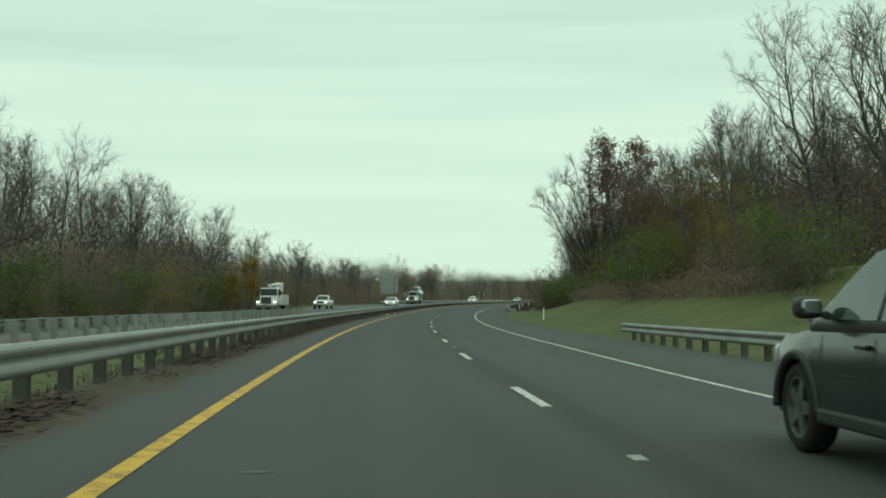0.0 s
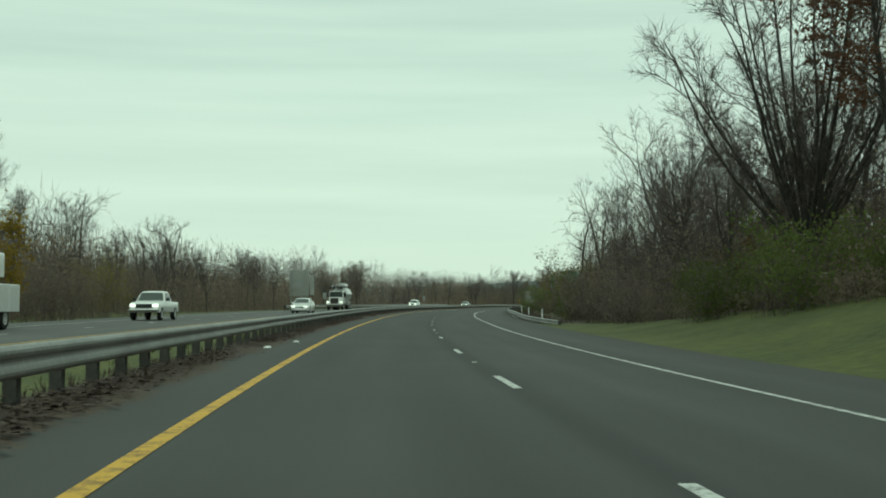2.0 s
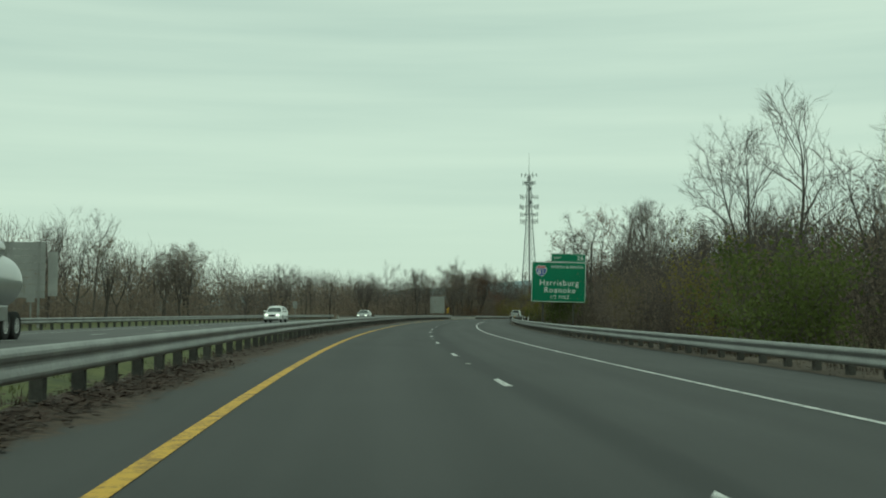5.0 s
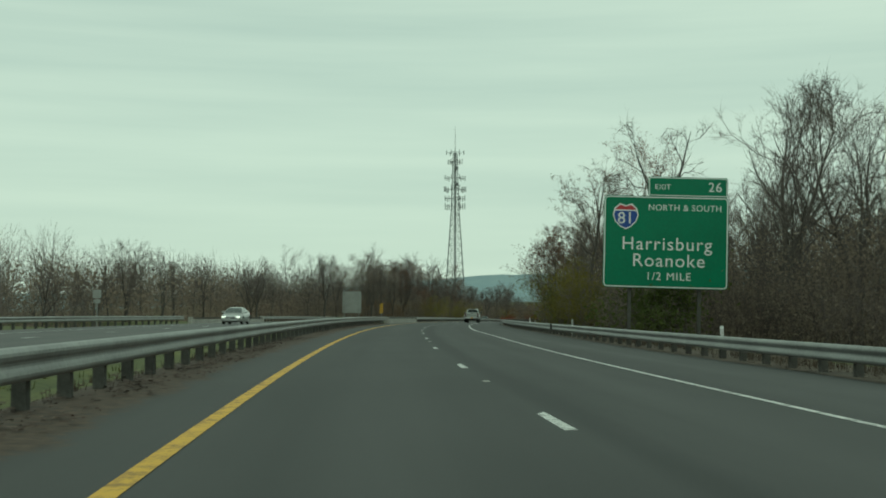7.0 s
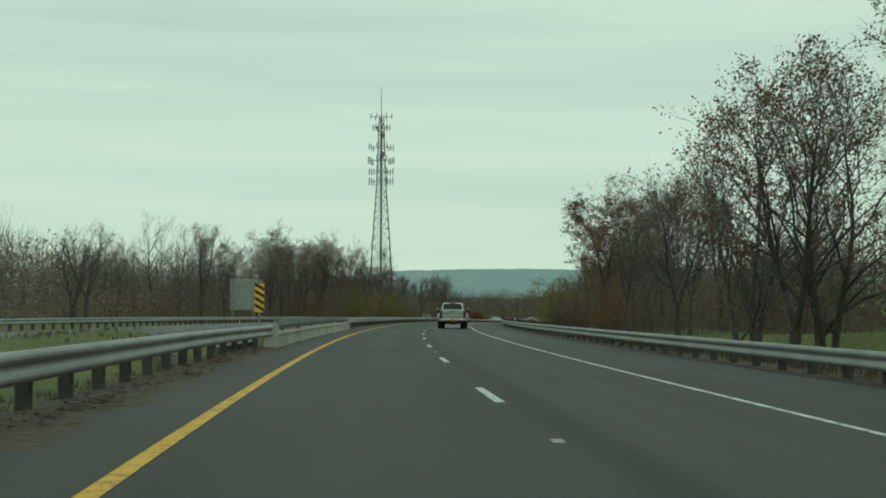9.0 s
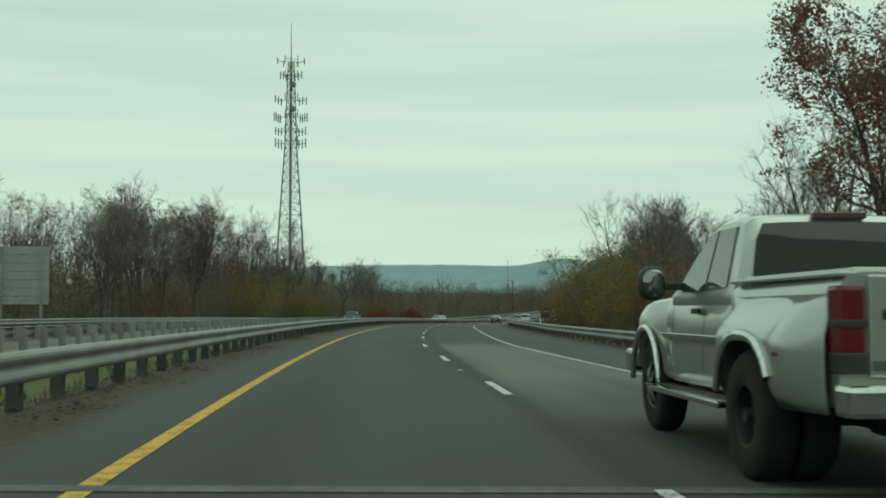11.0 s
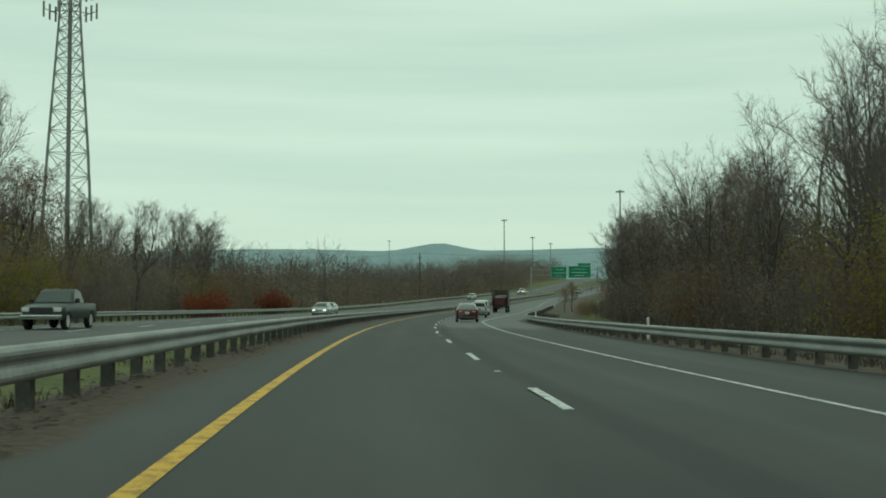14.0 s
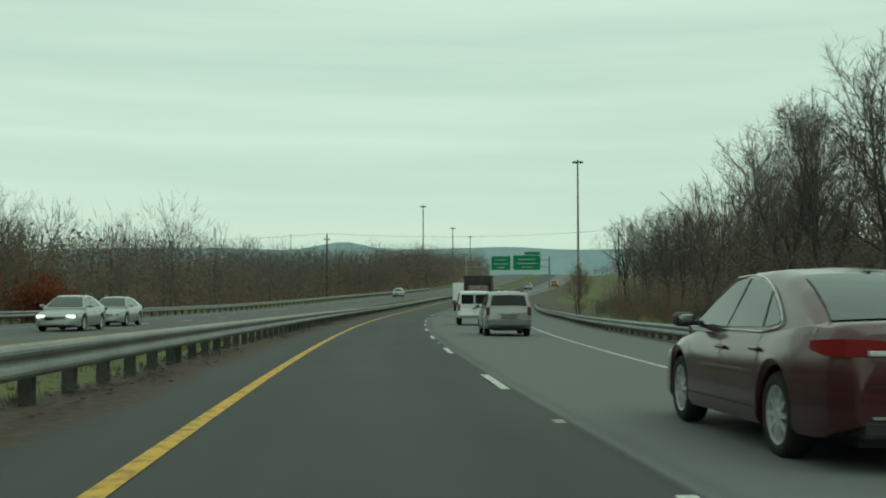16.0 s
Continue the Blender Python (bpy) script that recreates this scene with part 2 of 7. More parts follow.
M_PALEPOST = mottled("pale_zinc_post", (0.20, 0.20, 0.19), (0.33, 0.33, 0.315), 2, 20, 0.6, 0.3, 0.1, vary=0.2)
M_POST = mottled("weathered_post", (0.045, 0.044, 0.039), (0.105, 0.102, 0.092), 2, 20, 0.85, 0.1, 0.3, vary=0.25)
M_CONCRETE = mottled("concrete", (0.24, 0.235, 0.215), (0.46, 0.45, 0.41), 0.8, 14, 0.9, bump=0.3)
M_JOINT = mottled("worn_joint", (0.07, 0.07, 0.066), (0.17, 0.168, 0.155), 1.2, 9, 0.9, bump=0.3)
M_BARK = mottled("bark", (0.045, 0.040, 0.036), (0.120, 0.106, 0.095), 2.0, 16, 0.95, bump=0.5, vary=0.3)
M_TWIG = leafy("twigs", (0.110, 0.093, 0.086), (0.190, 0.160, 0.148), 0.35)
M_RUSSET = leafy("russet_leaves", (0.150, 0.080, 0.055), (0.240, 0.134, 0.092), 0.5)
M_BROWN = leafy("brown_leaves", (0.170, 0.134, 0.108), (0.275, 0.220, 0.176), 0.5)
M_OLIVE = leafy("olive_leaves", (0.150, 0.130, 0.036), (0.280, 0.238, 0.068), 0.5)
M_RUST = leafy("rust_leaves", (0.140, 0.084, 0.042), (0.240, 0.146, 0.072), 0.5)
M_GOLD = leafy("golden_leaves", (0.155, 0.106, 0.020), (0.30, 0.215, 0.042), 0.5)
M_GREEN = leafy("green_leaves", (0.080, 0.105, 0.034), (0.160, 0.180, 0.060))
M_RED = leafy("red_leaves", (0.155, 0.046, 0.026), (0.29, 0.092, 0.050))
M_RUBBER = mottled("rubber", (0.007, 0.007, 0.007), (0.018, 0.018, 0.017), 5, 50, 0.92)
M_MIRROR = mottled("mirror_glass", (0.20, 0.21, 0.21), (0.26, 0.27, 0.27), 3, 30, 0.05, 1.0, 0.0)
M_DARKALLOY = mottled("dark_alloy", (0.10, 0.10, 0.10), (0.20, 0.20, 0.20), 4, 30, 0.4, 0.6, 0.0)
M_BLACK = mottled("black_plastic", (0.012, 0.013, 0.013), (0.03, 0.03, 0.03), 4, 60, 0.5)
M_CHROME = mottled("chrome", (0.55, 0.56, 0.56), (0.75, 0.76, 0.76), 3, 30, 0.12, 1.0, 0.0)
M_ALLOY = mottled("alloy", (0.52, 0.53, 0.53), (0.72, 0.72, 0.71), 4, 30, 0.35, 0.6, 0.0)
M_GLASS = glass("car_glass", (0.030, 0.045, 0.040), 0.6, 0.35)
M_GLASS_DARK = glass("tinted_glass", (0.012, 0.015, 0.015), 0.35, 0.0)
M_SILVERWHITE = paint("silver_white_paint", (0.42, 0.44, 0.42), 0.28, 0.65, 0.8)
M_SILVER = paint("silver_paint", (0.36, 0.37, 0.36), 0.3, 0.3)
M_PAINTWHITE = paint("white_paint", (0.74, 0.75, 0.74), 0.3)
M_MAROON = paint("maroon_paint", (0.060, 0.009, 0.013), 0.28, 0.35, 0.75)
M_GRAPHITE = paint("graphite_paint", (0.012, 0.014, 0.017), 0.28, 0.3, 0.6)
M_DARKGREEN = paint("dark_green_paint", (0.010, 0.020, 0.017), 0.4, 0.0, 0.1)
M_ORANGE = paint("orange_paint", (0.45, 0.13, 0.02), 0.4)
M_TAIL = lamp_glow("red_lens", (0.10, 0.005, 0.008), 0.03)
M_TAIL_BRIGHT = lamp_glow("bright_red_lens", (0.26, 0.018, 0.022), 0.06)
M_GREYTRIM = mottled("grey_bumper", (0.12, 0.12, 0.125), (0.18, 0.18, 0.185), 3, 40, 0.6)
M_LAMP_OFF = mottled("unlit_lamp", (0.05, 0.018, 0.016), (0.09, 0.035, 0.03), 6, 40, 0.3, bump=0.0)
M_HEAD = lamp_glow("lit_headlight", (1.0, 0.97, 0.9), 1.3)
M_CLEAR = mottled("clear_lens", (0.5, 0.5, 0.5), (0.7, 0.7, 0.7), 3, 30, 0.1)
M_PLATE = mottled("plate", (0.5, 0.5, 0.5), (0.7, 0.7, 0.7), 8, 60, 0.5)
M_PLATE_GOLD = mottled("gold_plate", (0.55, 0.26, 0.02), (0.7, 0.36, 0.03), 8, 60, 0.5)
M_SIGN_GREEN = mottled("sign_green", (0.0, 0.135, 0.062), (0.004, 0.19, 0.088), 0.6, 12, 0.45, bump=0.0)
M_SIGN_WHITE = mottled("sign_white", (0.68, 0.69, 0.68), (0.8, 0.8, 0.8), 2, 20, 0.45, bump=0.0)
M_SIGN_BLUE = mottled("sign_blue", (0.012, 0.05, 0.25), (0.02, 0.07, 0.32), 2, 20, 0.45, bump=0.0)
M_SIGN_RED = mottled("sign_red", (0.36, 0.03, 0.04), (0.45, 0.04, 0.05), 2, 20, 0.45, bump=0.0)
M_SIGN_YELLOW = mottled("sign_yellow", (0.70, 0.38, 0.02), (0.80, 0.46, 0.03), 2, 20, 0.45, bump=0.0)
M_SIGN_BACK = mottled("bare_aluminium", (0.25, 0.255, 0.25), (0.36, 0.365, 0.355), 0.8, 10, 0.6, 0.3, 0.03)
# pale blue paints the distance haze onto the wooded ridge
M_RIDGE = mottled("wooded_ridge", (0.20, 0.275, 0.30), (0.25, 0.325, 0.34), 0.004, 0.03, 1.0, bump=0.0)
M_WIRE = mottled("wire", (0.02, 0.02, 0.02), (0.05, 0.05, 0.05), 2, 20, 0.8)


# ---- mesh helpers ----
def mesh_from(name, verts, faces, mat, smooth=False):
    me = bpy.data.meshes.new(name)
    me.from_pydata([tuple(v) for v in verts], [], faces)
    me.materials.append(mat)
    if smooth:
        me.polygons.foreach_set("use_smooth", [True] * len(me.polygons))
    me.update()
    return me


def part(name, bm, mat, parent=None, label="", smooth=False):
    """A bmesh as one mesh object, under a thing or a part."""
    me = bpy.data.meshes.new(name)
    bm.normal_update()
    bm.to_mesh(me)
    bm.free()
    me.materials.append(mat)
    if smooth:
        me.polygons.foreach_set("use_smooth", [True] * len(me.polygons))
    ob = new(name, me)
    ob.parent = parent
    return tagged(ob, label)


def thing(name, m, label, category, group="", kind="", scale=1.0):
    e = new(name)
    e.empty_display_size = 0.3
    e.matrix_basis = m @ Matrix.Scale(scale, 4)
    return tagged(e, label, category, group, kind)


def box(bm, x0, x1, y0, y1, z0, z1, bevel=0.0, taper=(1, 1)):
    cx, cy = (x0 + x1) / 2, (y0 + y1) / 2
    vs = [bm.verts.new((x, y, z0)) for x, y in ((x0, y0), (x1, y0), (x1, y1), (x0, y1))]
    vt = [bm.verts.new((cx + (x - cx) * taper[0], cy + (y - cy) * taper[1], z1)) for x, y in ((x0, y0), (x1, y0), (x1, y1), (x0, y1))]
    fs = [bm.faces.new(vs[::-1]), bm.faces.new(vt)] + [bm.faces.new((vs[i], vs[(i + 1) % 4], vt[(i + 1) % 4], vt[i])) for i in range(4)]
    if bevel:
        edges = {e for f in fs for e in f.edges}
        bmesh.ops.bevel(bm, geom=list(edges), offset=bevel, segments=2, affect="EDGES", profile=0.6)
    return bm


def boxed(*args, **kw):
    return box(bmesh.new(), *args, **kw)


def tube(bm, a, b, r0, r1=None, n=6):
    a, b = Vector(a), Vector(b)
    r1 = r0 if r1 is None else r1
    w = (b - a).normalized()
    p = w.orthogonal().normalized()
    q = w.cross(p)
    ring = [[bm.verts.new(c + (p * math.cos(k * math.tau / n) + q * math.sin(k * math.tau / n)) * r) for k in range(n)] for c, r in ((a, r0), (b, r1))]
    for k in range(n):
        bm.faces.new((ring[0][k], ring[0][(k + 1) % n], ring[1][(k + 1) % n], ring[1][k]))
    bm.faces.new(ring[0][::-1])
    bm.faces.new(ring[1])
    return bm


def lathe(profile, axis="y", n=28):
    """Turns (radius, along) pairs about the axis y."""
    bm = bmesh.new()
    rings = [[bm.verts.new((r * math.cos(k * math.tau / n), y, r * math.sin(k * math.tau / n))) for k in range(n)] for r, y in profile]
    for a, b in zip(rings, rings[1:]):
        for k in range(n):
            bm.faces.new((a[k], a[(k + 1) % n], b[(k + 1) % n], b[k]))
    return bm


def sheet(name, s0, s1, us, zs, mat, step=4.0, parent=None, label="", category="", kind="structure", smooth=True):
    """A strip along the road through the points (u, z); z may depend on s."""
    ss = np.arange(s0, s1 + 0.01, step)
    verts, uvs, faces = [], [], []
    for s in ss:
        for u, z in zip(us, zs):
            u = u(s) if callable(u) else u
            verts.append(at(s, u, z(s) if callable(z) else z))
            uvs.append((u, s))
    w = len(us)
    for i in range(len(ss) - 1):
        for j in range(w - 1):
            k = i * w + j
            faces.append((k, k + 1, k + 1 + w, k + w))
    me = mesh_from(name, verts, faces, mat, smooth)
    layer = me.uv_layers.new(name="UVMap")
    idx = np.empty(len(me.loops), dtype=np.int32)
    me.loops.foreach_get("vertex_index", idx)
    layer.data.foreach_set("uv", np.array(uvs, dtype=np.float32)[idx].ravel())
    ob = new(name, me)
    ob.parent = parent
    return tagged(ob, label, category, "", kind)


def sweep(name, s0, s1, profile, u0, mat, step=3.0, parent=None, label="", sink=None):
    """A closed profile of (u, z) run along the road; u0 may depend on s."""
    ss = np.linspace(s0, s1, max(2, int((s1 - s0) / step) + 1))
    verts, faces, w = [], [], len(profile)
    for s in ss:
        b = u0(s) if callable(u0) else u0
        low = sink(s) if sink else 0.0
        verts += [at(s, b + u, z - low) for u, z in profile]
    for i in range(len(ss) - 1):
        for j in range(w):
            a, c = i * w + j, i * w + (j + 1) % w
            faces.append((a, c, c + w, a + w))
    faces += [tuple(range(w))[::-1], tuple(range((len(ss) - 1) * w, len(ss) * w))]
    ob = new(name, mesh_from(name, verts, faces, mat))
    ob.parent = parent
    return tagged(ob, label)


# ---- ground and roads ----
def exit_lane(s):
    """How far the carriageway has widened towards the exit."""
    return 3.4 * max(0.0, min(1.0, (s - 632) / 75, (830 - s) / 60))


def edge_line(s):
    """Where the white edge line lies; it wanders a little."""
    return float(np.interp(s, [0, 16, 33, 71, 110, 149, 168, 263, 282, 301, 321, 340, 385, 440, 463, 476, 497, 536, 556, 575, 593, 643, 680],
                           [4.9, 4.9, 5.13, 5.16, 5.25, 5.33, 5.11, 4.74, 4.81, 4.84, 4.92, 4.75, 5.0, 5.25, 4.66, 4.84, 5.15, 5.11, 4.97, 4.9, 4.79, 4.91, 5.05]))


def lane_line(s):
    """Where the dashes between the lanes lie."""
    return float(np.interp(s, [0, 14, 36, 71, 105, 128, 163, 256, 280, 303, 316, 339, 385, 440, 451, 461, 474, 496, 531, 554, 577, 590, 636, 680],
                           [1.82, 1.84, 1.98, 1.99, 1.99, 2.03, 2.03, 1.63, 1.66, 1.61, 1.66, 1.54, 1.75, 2.0, 1.78, 1.6, 1.72, 1.8, 1.84, 1.73, 1.68, 1.58, 1.68, 1.75]))


BR0, BR1 = 380.0, 418.0      # the bridge


def dip(depth=5.0):
    """How far the ground falls away under the bridge."""
    return lambda s: -depth * max(0.0, min(1.0, (s - BR0 + 1) / 8, (BR1 + 1 - s) / 8))


def fall(base, depth=5.0, hill=0.0):
    d = dip(depth)

    def z(s):
        up = max(0.0, min(1.0, (s - 20) / 30, (162 - s) / 55))
        return base + d(s) + hill * up
    return z


def mound(base, height):
    flat = fall(base)
    return lambda s: flat(s) + height * max(0.0, min(1.0, (s - 352) / 16, (BR0 - s) / 3))


G_U = [-640, -420, -150, -90, -50, -34, -24, -20.4, -19.8, -8.3, -7.9, -6.2, -4.2, -3.0, 8.5, 9.2, 10.5, 14, 20, 32, 60, 140, 400, 640]
G_Z = [fall(-22), fall(4), fall(2), fall(0.5), fall(0), fall(-0.4), fall(-0.5), fall(-0.1), fall(-0.06), fall(-0.06), mound(-0.09, 0.5), mound(-0.5, 1.05), mound(-0.14, 0.25), fall(-0.06),
       fall(-0.06), fall(-0.07), fall(-0.1, 5, 0.25), fall(-0.3, 5, 1.6), fall(-0.4, 5, 3.4), fall(0.0, 5, 4.0), fall(1, 5, 4), fall(3, 5, 4), fall(8), fall(-22)]
def ground_z(s, u):
    return float(np.interp(u, G_U, [z(s) for z in G_Z]))


ground = sheet("ground", -120, 1290, G_U, G_Z, M_GRASS, 4.0, label="mown autumn grass verges and fields beside the road", category="ground")
plain = new("ground_far", mesh_from("ground_far", [(4600 * math.cos(a * math.tau / 48), 4600 * math.sin(a * math.tau / 48) + 500, -8.0) for a in range(48)],
                                    [tuple(range(48))], M_GRASS))
tagged(plain, "distant fields that run to the ridge", "ground", "", "structure")

road = sheet("road", -120, 1290, [-2.9, -1.6, 0.1, 1.84, 3.5, lambda s: 5.2 + exit_lane(s), lambda s: 8.3 + exit_lane(s)], [0] * 7, M_ROAD, 3.0, label="dark worn asphalt highway carriageway with two lanes", category="road")
road_far = sheet("road_opposite", -120, 1290, [-19.6, -16, -12.5, -8.4], [0, 0, 0, 0], M_ROAD2, 3.0, label="grey asphalt carriageway for the oncoming traffic", category="road")
for s0, s1 in ((-120, BR0), (BR1, 760)):
    sheet("verge", s0, s1, [-4.1, -3.6, -3.2, -2.8, -2.5, -2.1, -1.9], [-0.09, 0.01, 0.035, 0.025, 0.006, 0.004, -0.006], M_VERGE, 2.0, label="strip of dead leaves, dirt and grit that thins out over the asphalt", category="verge")
sheet("verge", 150, 1000, [lambda s: 8.2 + exit_lane(s) + 0.25 * noise.noise((s * 0.5, 0, 0)), lambda s: 9.0 + exit_lane(s), lambda s: 10.4 + exit_lane(s), lambda s: 13.8 + exit_lane(s) + 1.5 * noise.noise((s * 0.2, 3, 0))], [0.008, 0.01, -0.05, lambda s: ground_z(s, 13.8 + exit_lane(s)) + 0.03], M_LITTER, 3.0, label="strip of dirt and dead weeds by the shoulder", category="verge")


def stripe(name, s0, s1, u, w, mat, parent, z=0.006, label=""):
    side = u if callable(u) else (lambda s: u)
    return sheet(name, s0, s1, [lambda s: side(s) - w / 2, lambda s: side(s) + w / 2], [z, z], mat, 3.0, parent, label, smooth=False)


stripe("yellow_line", -120, 1000, YELLOW, 0.15, M_YELLOW, road, label="solid worn yellow edge line")
stripe("white_line", -120, 1000, lambda s: edge_line(s) + exit_lane(s), 0.11, M_WHITE, road, label="solid white edge line")
stripe("yellow_line", -120, 1000, -9.3, 0.14, M_YELLOW, road_far, label="solid yellow edge line")
stripe("white_line", -120, 1000, -16.3, 0.12, M_WHITE, road_far, label="solid white edge line")

# dashes: their rhythm drifts a little along the road
dash_me = mesh_from("lane_dash", [(-0.062, 0, 0), (0.062, 0, 0), (0.062, 2.85, 0), (-0.062, 2.85, 0), (-0.055, 0.01, 0.006), (0.055, 0.01, 0.006), (0.055, 2.84, 0.006), (-0.055, 2.84, 0.006)],
                    [(4, 5, 6, 7), (0, 1, 5, 4), (1, 2, 6, 5), (2, 3, 7, 6), (3, 0, 4, 7)], M_WHITE)
stud_me = mesh_from("road_stud", [(-0.055, 0, 0), (0.055, 0, 0), (0.055, 0.28, 0), (-0.055, 0.28, 0), (-0.04, 0.06, 0.012), (0.04, 0.06, 0.012), (0.04, 0.2, 0.012), (-0.04, 0.2, 0.012)],
                    [(4, 5, 6, 7), (0, 1, 5, 4), (1, 2, 6, 5), (2, 3, 7, 6), (3, 0, 4, 7)], M_CONCRETE)


def dash_at(n):
    ns = (1, 3, 4, 6, 8, 9, 11, 13, 14, 23, 24, 26, 27, 29, 38, 39, 40, 41, 43, 45, 46, 48, 50, 51, 55)
    ss = (12.5, 34.9, 47.1, 69.4, 92.0, 103.5, 126.8, 149.2, 161.7, 266.0, 278.8, 302.2, 314.9, 337.3, 439.1, 449.9, 460.6, 473.2, 494.6, 518.1, 530.0, 552.8, 575.7, 588.5, 634.7)
    return float(np.interp(n, ns, ss)) + 11.55 * (min(n - 1, 0) + max(n - 55, 0))


def lies_on(me, name, s, u, z, parent):
    ob = new(name, me)
    ob.parent = parent
    ob.matrix_basis = place(s, u, z)
    return ob


for n in range(-6, 88):
    lies_on(dash_me, "lane_dash", dash_at(n), lane_line(dash_at(n)), 0.004, road)
    if n % 2:
        lies_on(stud_me, "road_stud", dash_at(n) - 4.4, lane_line(dash_at(n)), 0.004, road)
for n in range(0, 80):
    lies_on(dash_me, "lane_dash", 11.5 * n, -12.8, 0.004, road_far)

# bridge deck joints and parapets
for s in (BR0 - 1, BR1 + 12.5):
    sheet("deck_joint", s, s + 0.34, [-2.7, 2, 8.2], [0.007] * 3, M_JOINT, 0.25, road, "pale concrete expansion joint")


def parapet(u, s0, s1, top, label):
    """A low concrete wall with a steel rail on short stanchions along its top."""
    e = thing("bridge_parapet", Matrix(), label, "parapet")
    sweep("wall", s0, s1, [(-0.16, -1.2), (0.16, -1.2), (0.13, top - 0.08), (-0.13, top - 0.08)], u, M_CONCRETE, 3.0, e)
    for k in range(int((s1 - s0) // 6)):
        sweep("coping", s0 + 6 * k + 0.02, s0 + 6 * k + 5.98, [(-0.17, top - 0.08), (0.17, top - 0.08), (0.15, top), (-0.15, top)], u, M_CONCRETE, 3.0, e)
        sweep("stanchion", s0 + 6 * k + 2.9, s0 + 6 * k + 3.02, [(-0.04, top), (0.04, top), (0.04, top + 0.1), (-0.04, top + 0.1)], u, M_POST, 0.1, e)
    sweep("handrail", s0 + 0.1, s1 - 0.1, [(-0.06, top + 0.07), (0.06, top + 0.07), (0.06, top + 0.18), (-0.06, top + 0.18)], u, M_POST, 3.0, e, "dark weathered steel rail along the wall")
    for s in (s0 - 0.5, s1):
        sweep("end_block", s, s + 0.5, [(-0.2, -0.4), (0.2, -0.4), (0.18, top + 0.22), (-0.18, top + 0.22)], u, M_CONCRETE, 0.5, e)


parapet(-2.95, BR0, BR1, 0.46, "weathered pale concrete parapet of the road bridge with a steel rail")
parapet(-19.75, 372, 404, 0.36, "low concrete parapet on the outer side of the opposite bridge")
for u in (-19.6, -2.8):
    deck = sweep("bridge_deck", BR0 - 2, BR1 + 2, [(0, -0.75), (11.2, -0.75), (11.2, -0.02), (0, -0.02)], u, M_CONCRETE)
    tagged(deck, "concrete bridge deck slab under the road", "bridge", "", "structure")

# dead leaves and grit along the median edge
def drifts(name, s0, s1, u0, u1, every, mat, size, label, seed):
    """Leaves blown together into low drifts."""
    r = random.Random(seed)
    v, f = [], []
    s = s0
    while s < s1:
        s += every * r.uniform(0.4, 1.6)
        if noise.noise((s * 0.09, seed, 0)) < -0.12:
            continue
        u = r.uniform(u0, u1)
        for _ in range(r.randint(10, 22)):
            c = at(s + r.gauss(0, 0.5), u + r.gauss(0, 0.16), 0.03)
            c.z += abs(r.gauss(0, 0.03))
            a, k = r.uniform(0, math.tau), size * r.uniform(0.5, 1.5)
            base = len(v)
            v += [c + Vector((math.cos(a + b) * k, math.sin(a + b) * k, r.uniform(0, 0.02))) for b in (0, 1.7, 3.3, 4.8)]
            f += [(base, base + 1, base + 2), (base, base + 2, base + 3)]
    tagged(new(name, mesh_from(name, v, f, mat)), label, "litter", "", "stuff")


drifts("leaf_litter", -40, 215, -3.6, -2.85, 0.11, M_ROTTING, 0.045, "thick dark red-brown leaves heaped along the guardrail posts", 16)
drifts("leaf_litter", -40, BR0 - 1, -3.75, -2.75, 0.36, M_ROTTING, 0.038, "dark rotting leaves drifted against the guardrail posts", 11)
drifts("leaf_litter", -40, BR0 - 1, -3.6, -2.8, 1.5, M_PALELEAF, 0.026, "pale dry leaves among the dark litter", 12)
drifts("leaf_litter", BR1 + 1, 700, -3.8, -2.85, 0.42, M_ROTTING, 0.038, "dark rotting leaves drifted against the guardrail posts", 13)
drifts("leaf_litter", 152, 640, 8.0, 9.4, 0.7, M_LITTER, 0.026, "brown leaves and grit along the paved shoulder", 14)
drifts("leaf_litter", 152, 640, 8.2, 9.8, 1.6, M_PALELEAF, 0.022, "pale dry leaves along the paved shoulder", 15)

def weeds(name, s0, s1, u0, u1, count, tall, mat, label, seed):
    """Tufts of dead grass and weeds: a few leaning blades each."""
    r, v, f = random.Random(seed), [], []
    for _ in range(count):
        s = r.uniform(s0, s1)
        if noise.noise((s * 0.13, seed, 0)) + r.uniform(-0.35, 0.35) < -0.1:
            continue
        wide = exit_lane(s) if u0 > 0 else 0.0
        u = r.triangular(u0, u1, u0 + (u1 - u0) * 0.35)
        c = at(s, u + wide, max(ground_z(s, u), -0.06) - 0.02)
        h = tall * r.uniform(0.35, 1.0)
        for _ in range(r.randint(4, 7)):
            a, lean = r.uniform(0, math.tau), r.uniform(0.05, 0.55)
            d = Vector((math.cos(a), math.sin(a), 0))
            q = Vector((-d.y, d.x, 0)) * r.uniform(0.006, 0.014)
            o = c + d * r.uniform(0, 0.12)
            b = len(v)
            v += [o - q, o + q, o + d * lean * h + Vector((0, 0, h * r.uniform(0.6, 1.0)))]
            f.append((b, b + 1, b + 2))
    tagged(new(name, mesh_from(name, v, f, mat)), label, "weeds", "", "stuff")


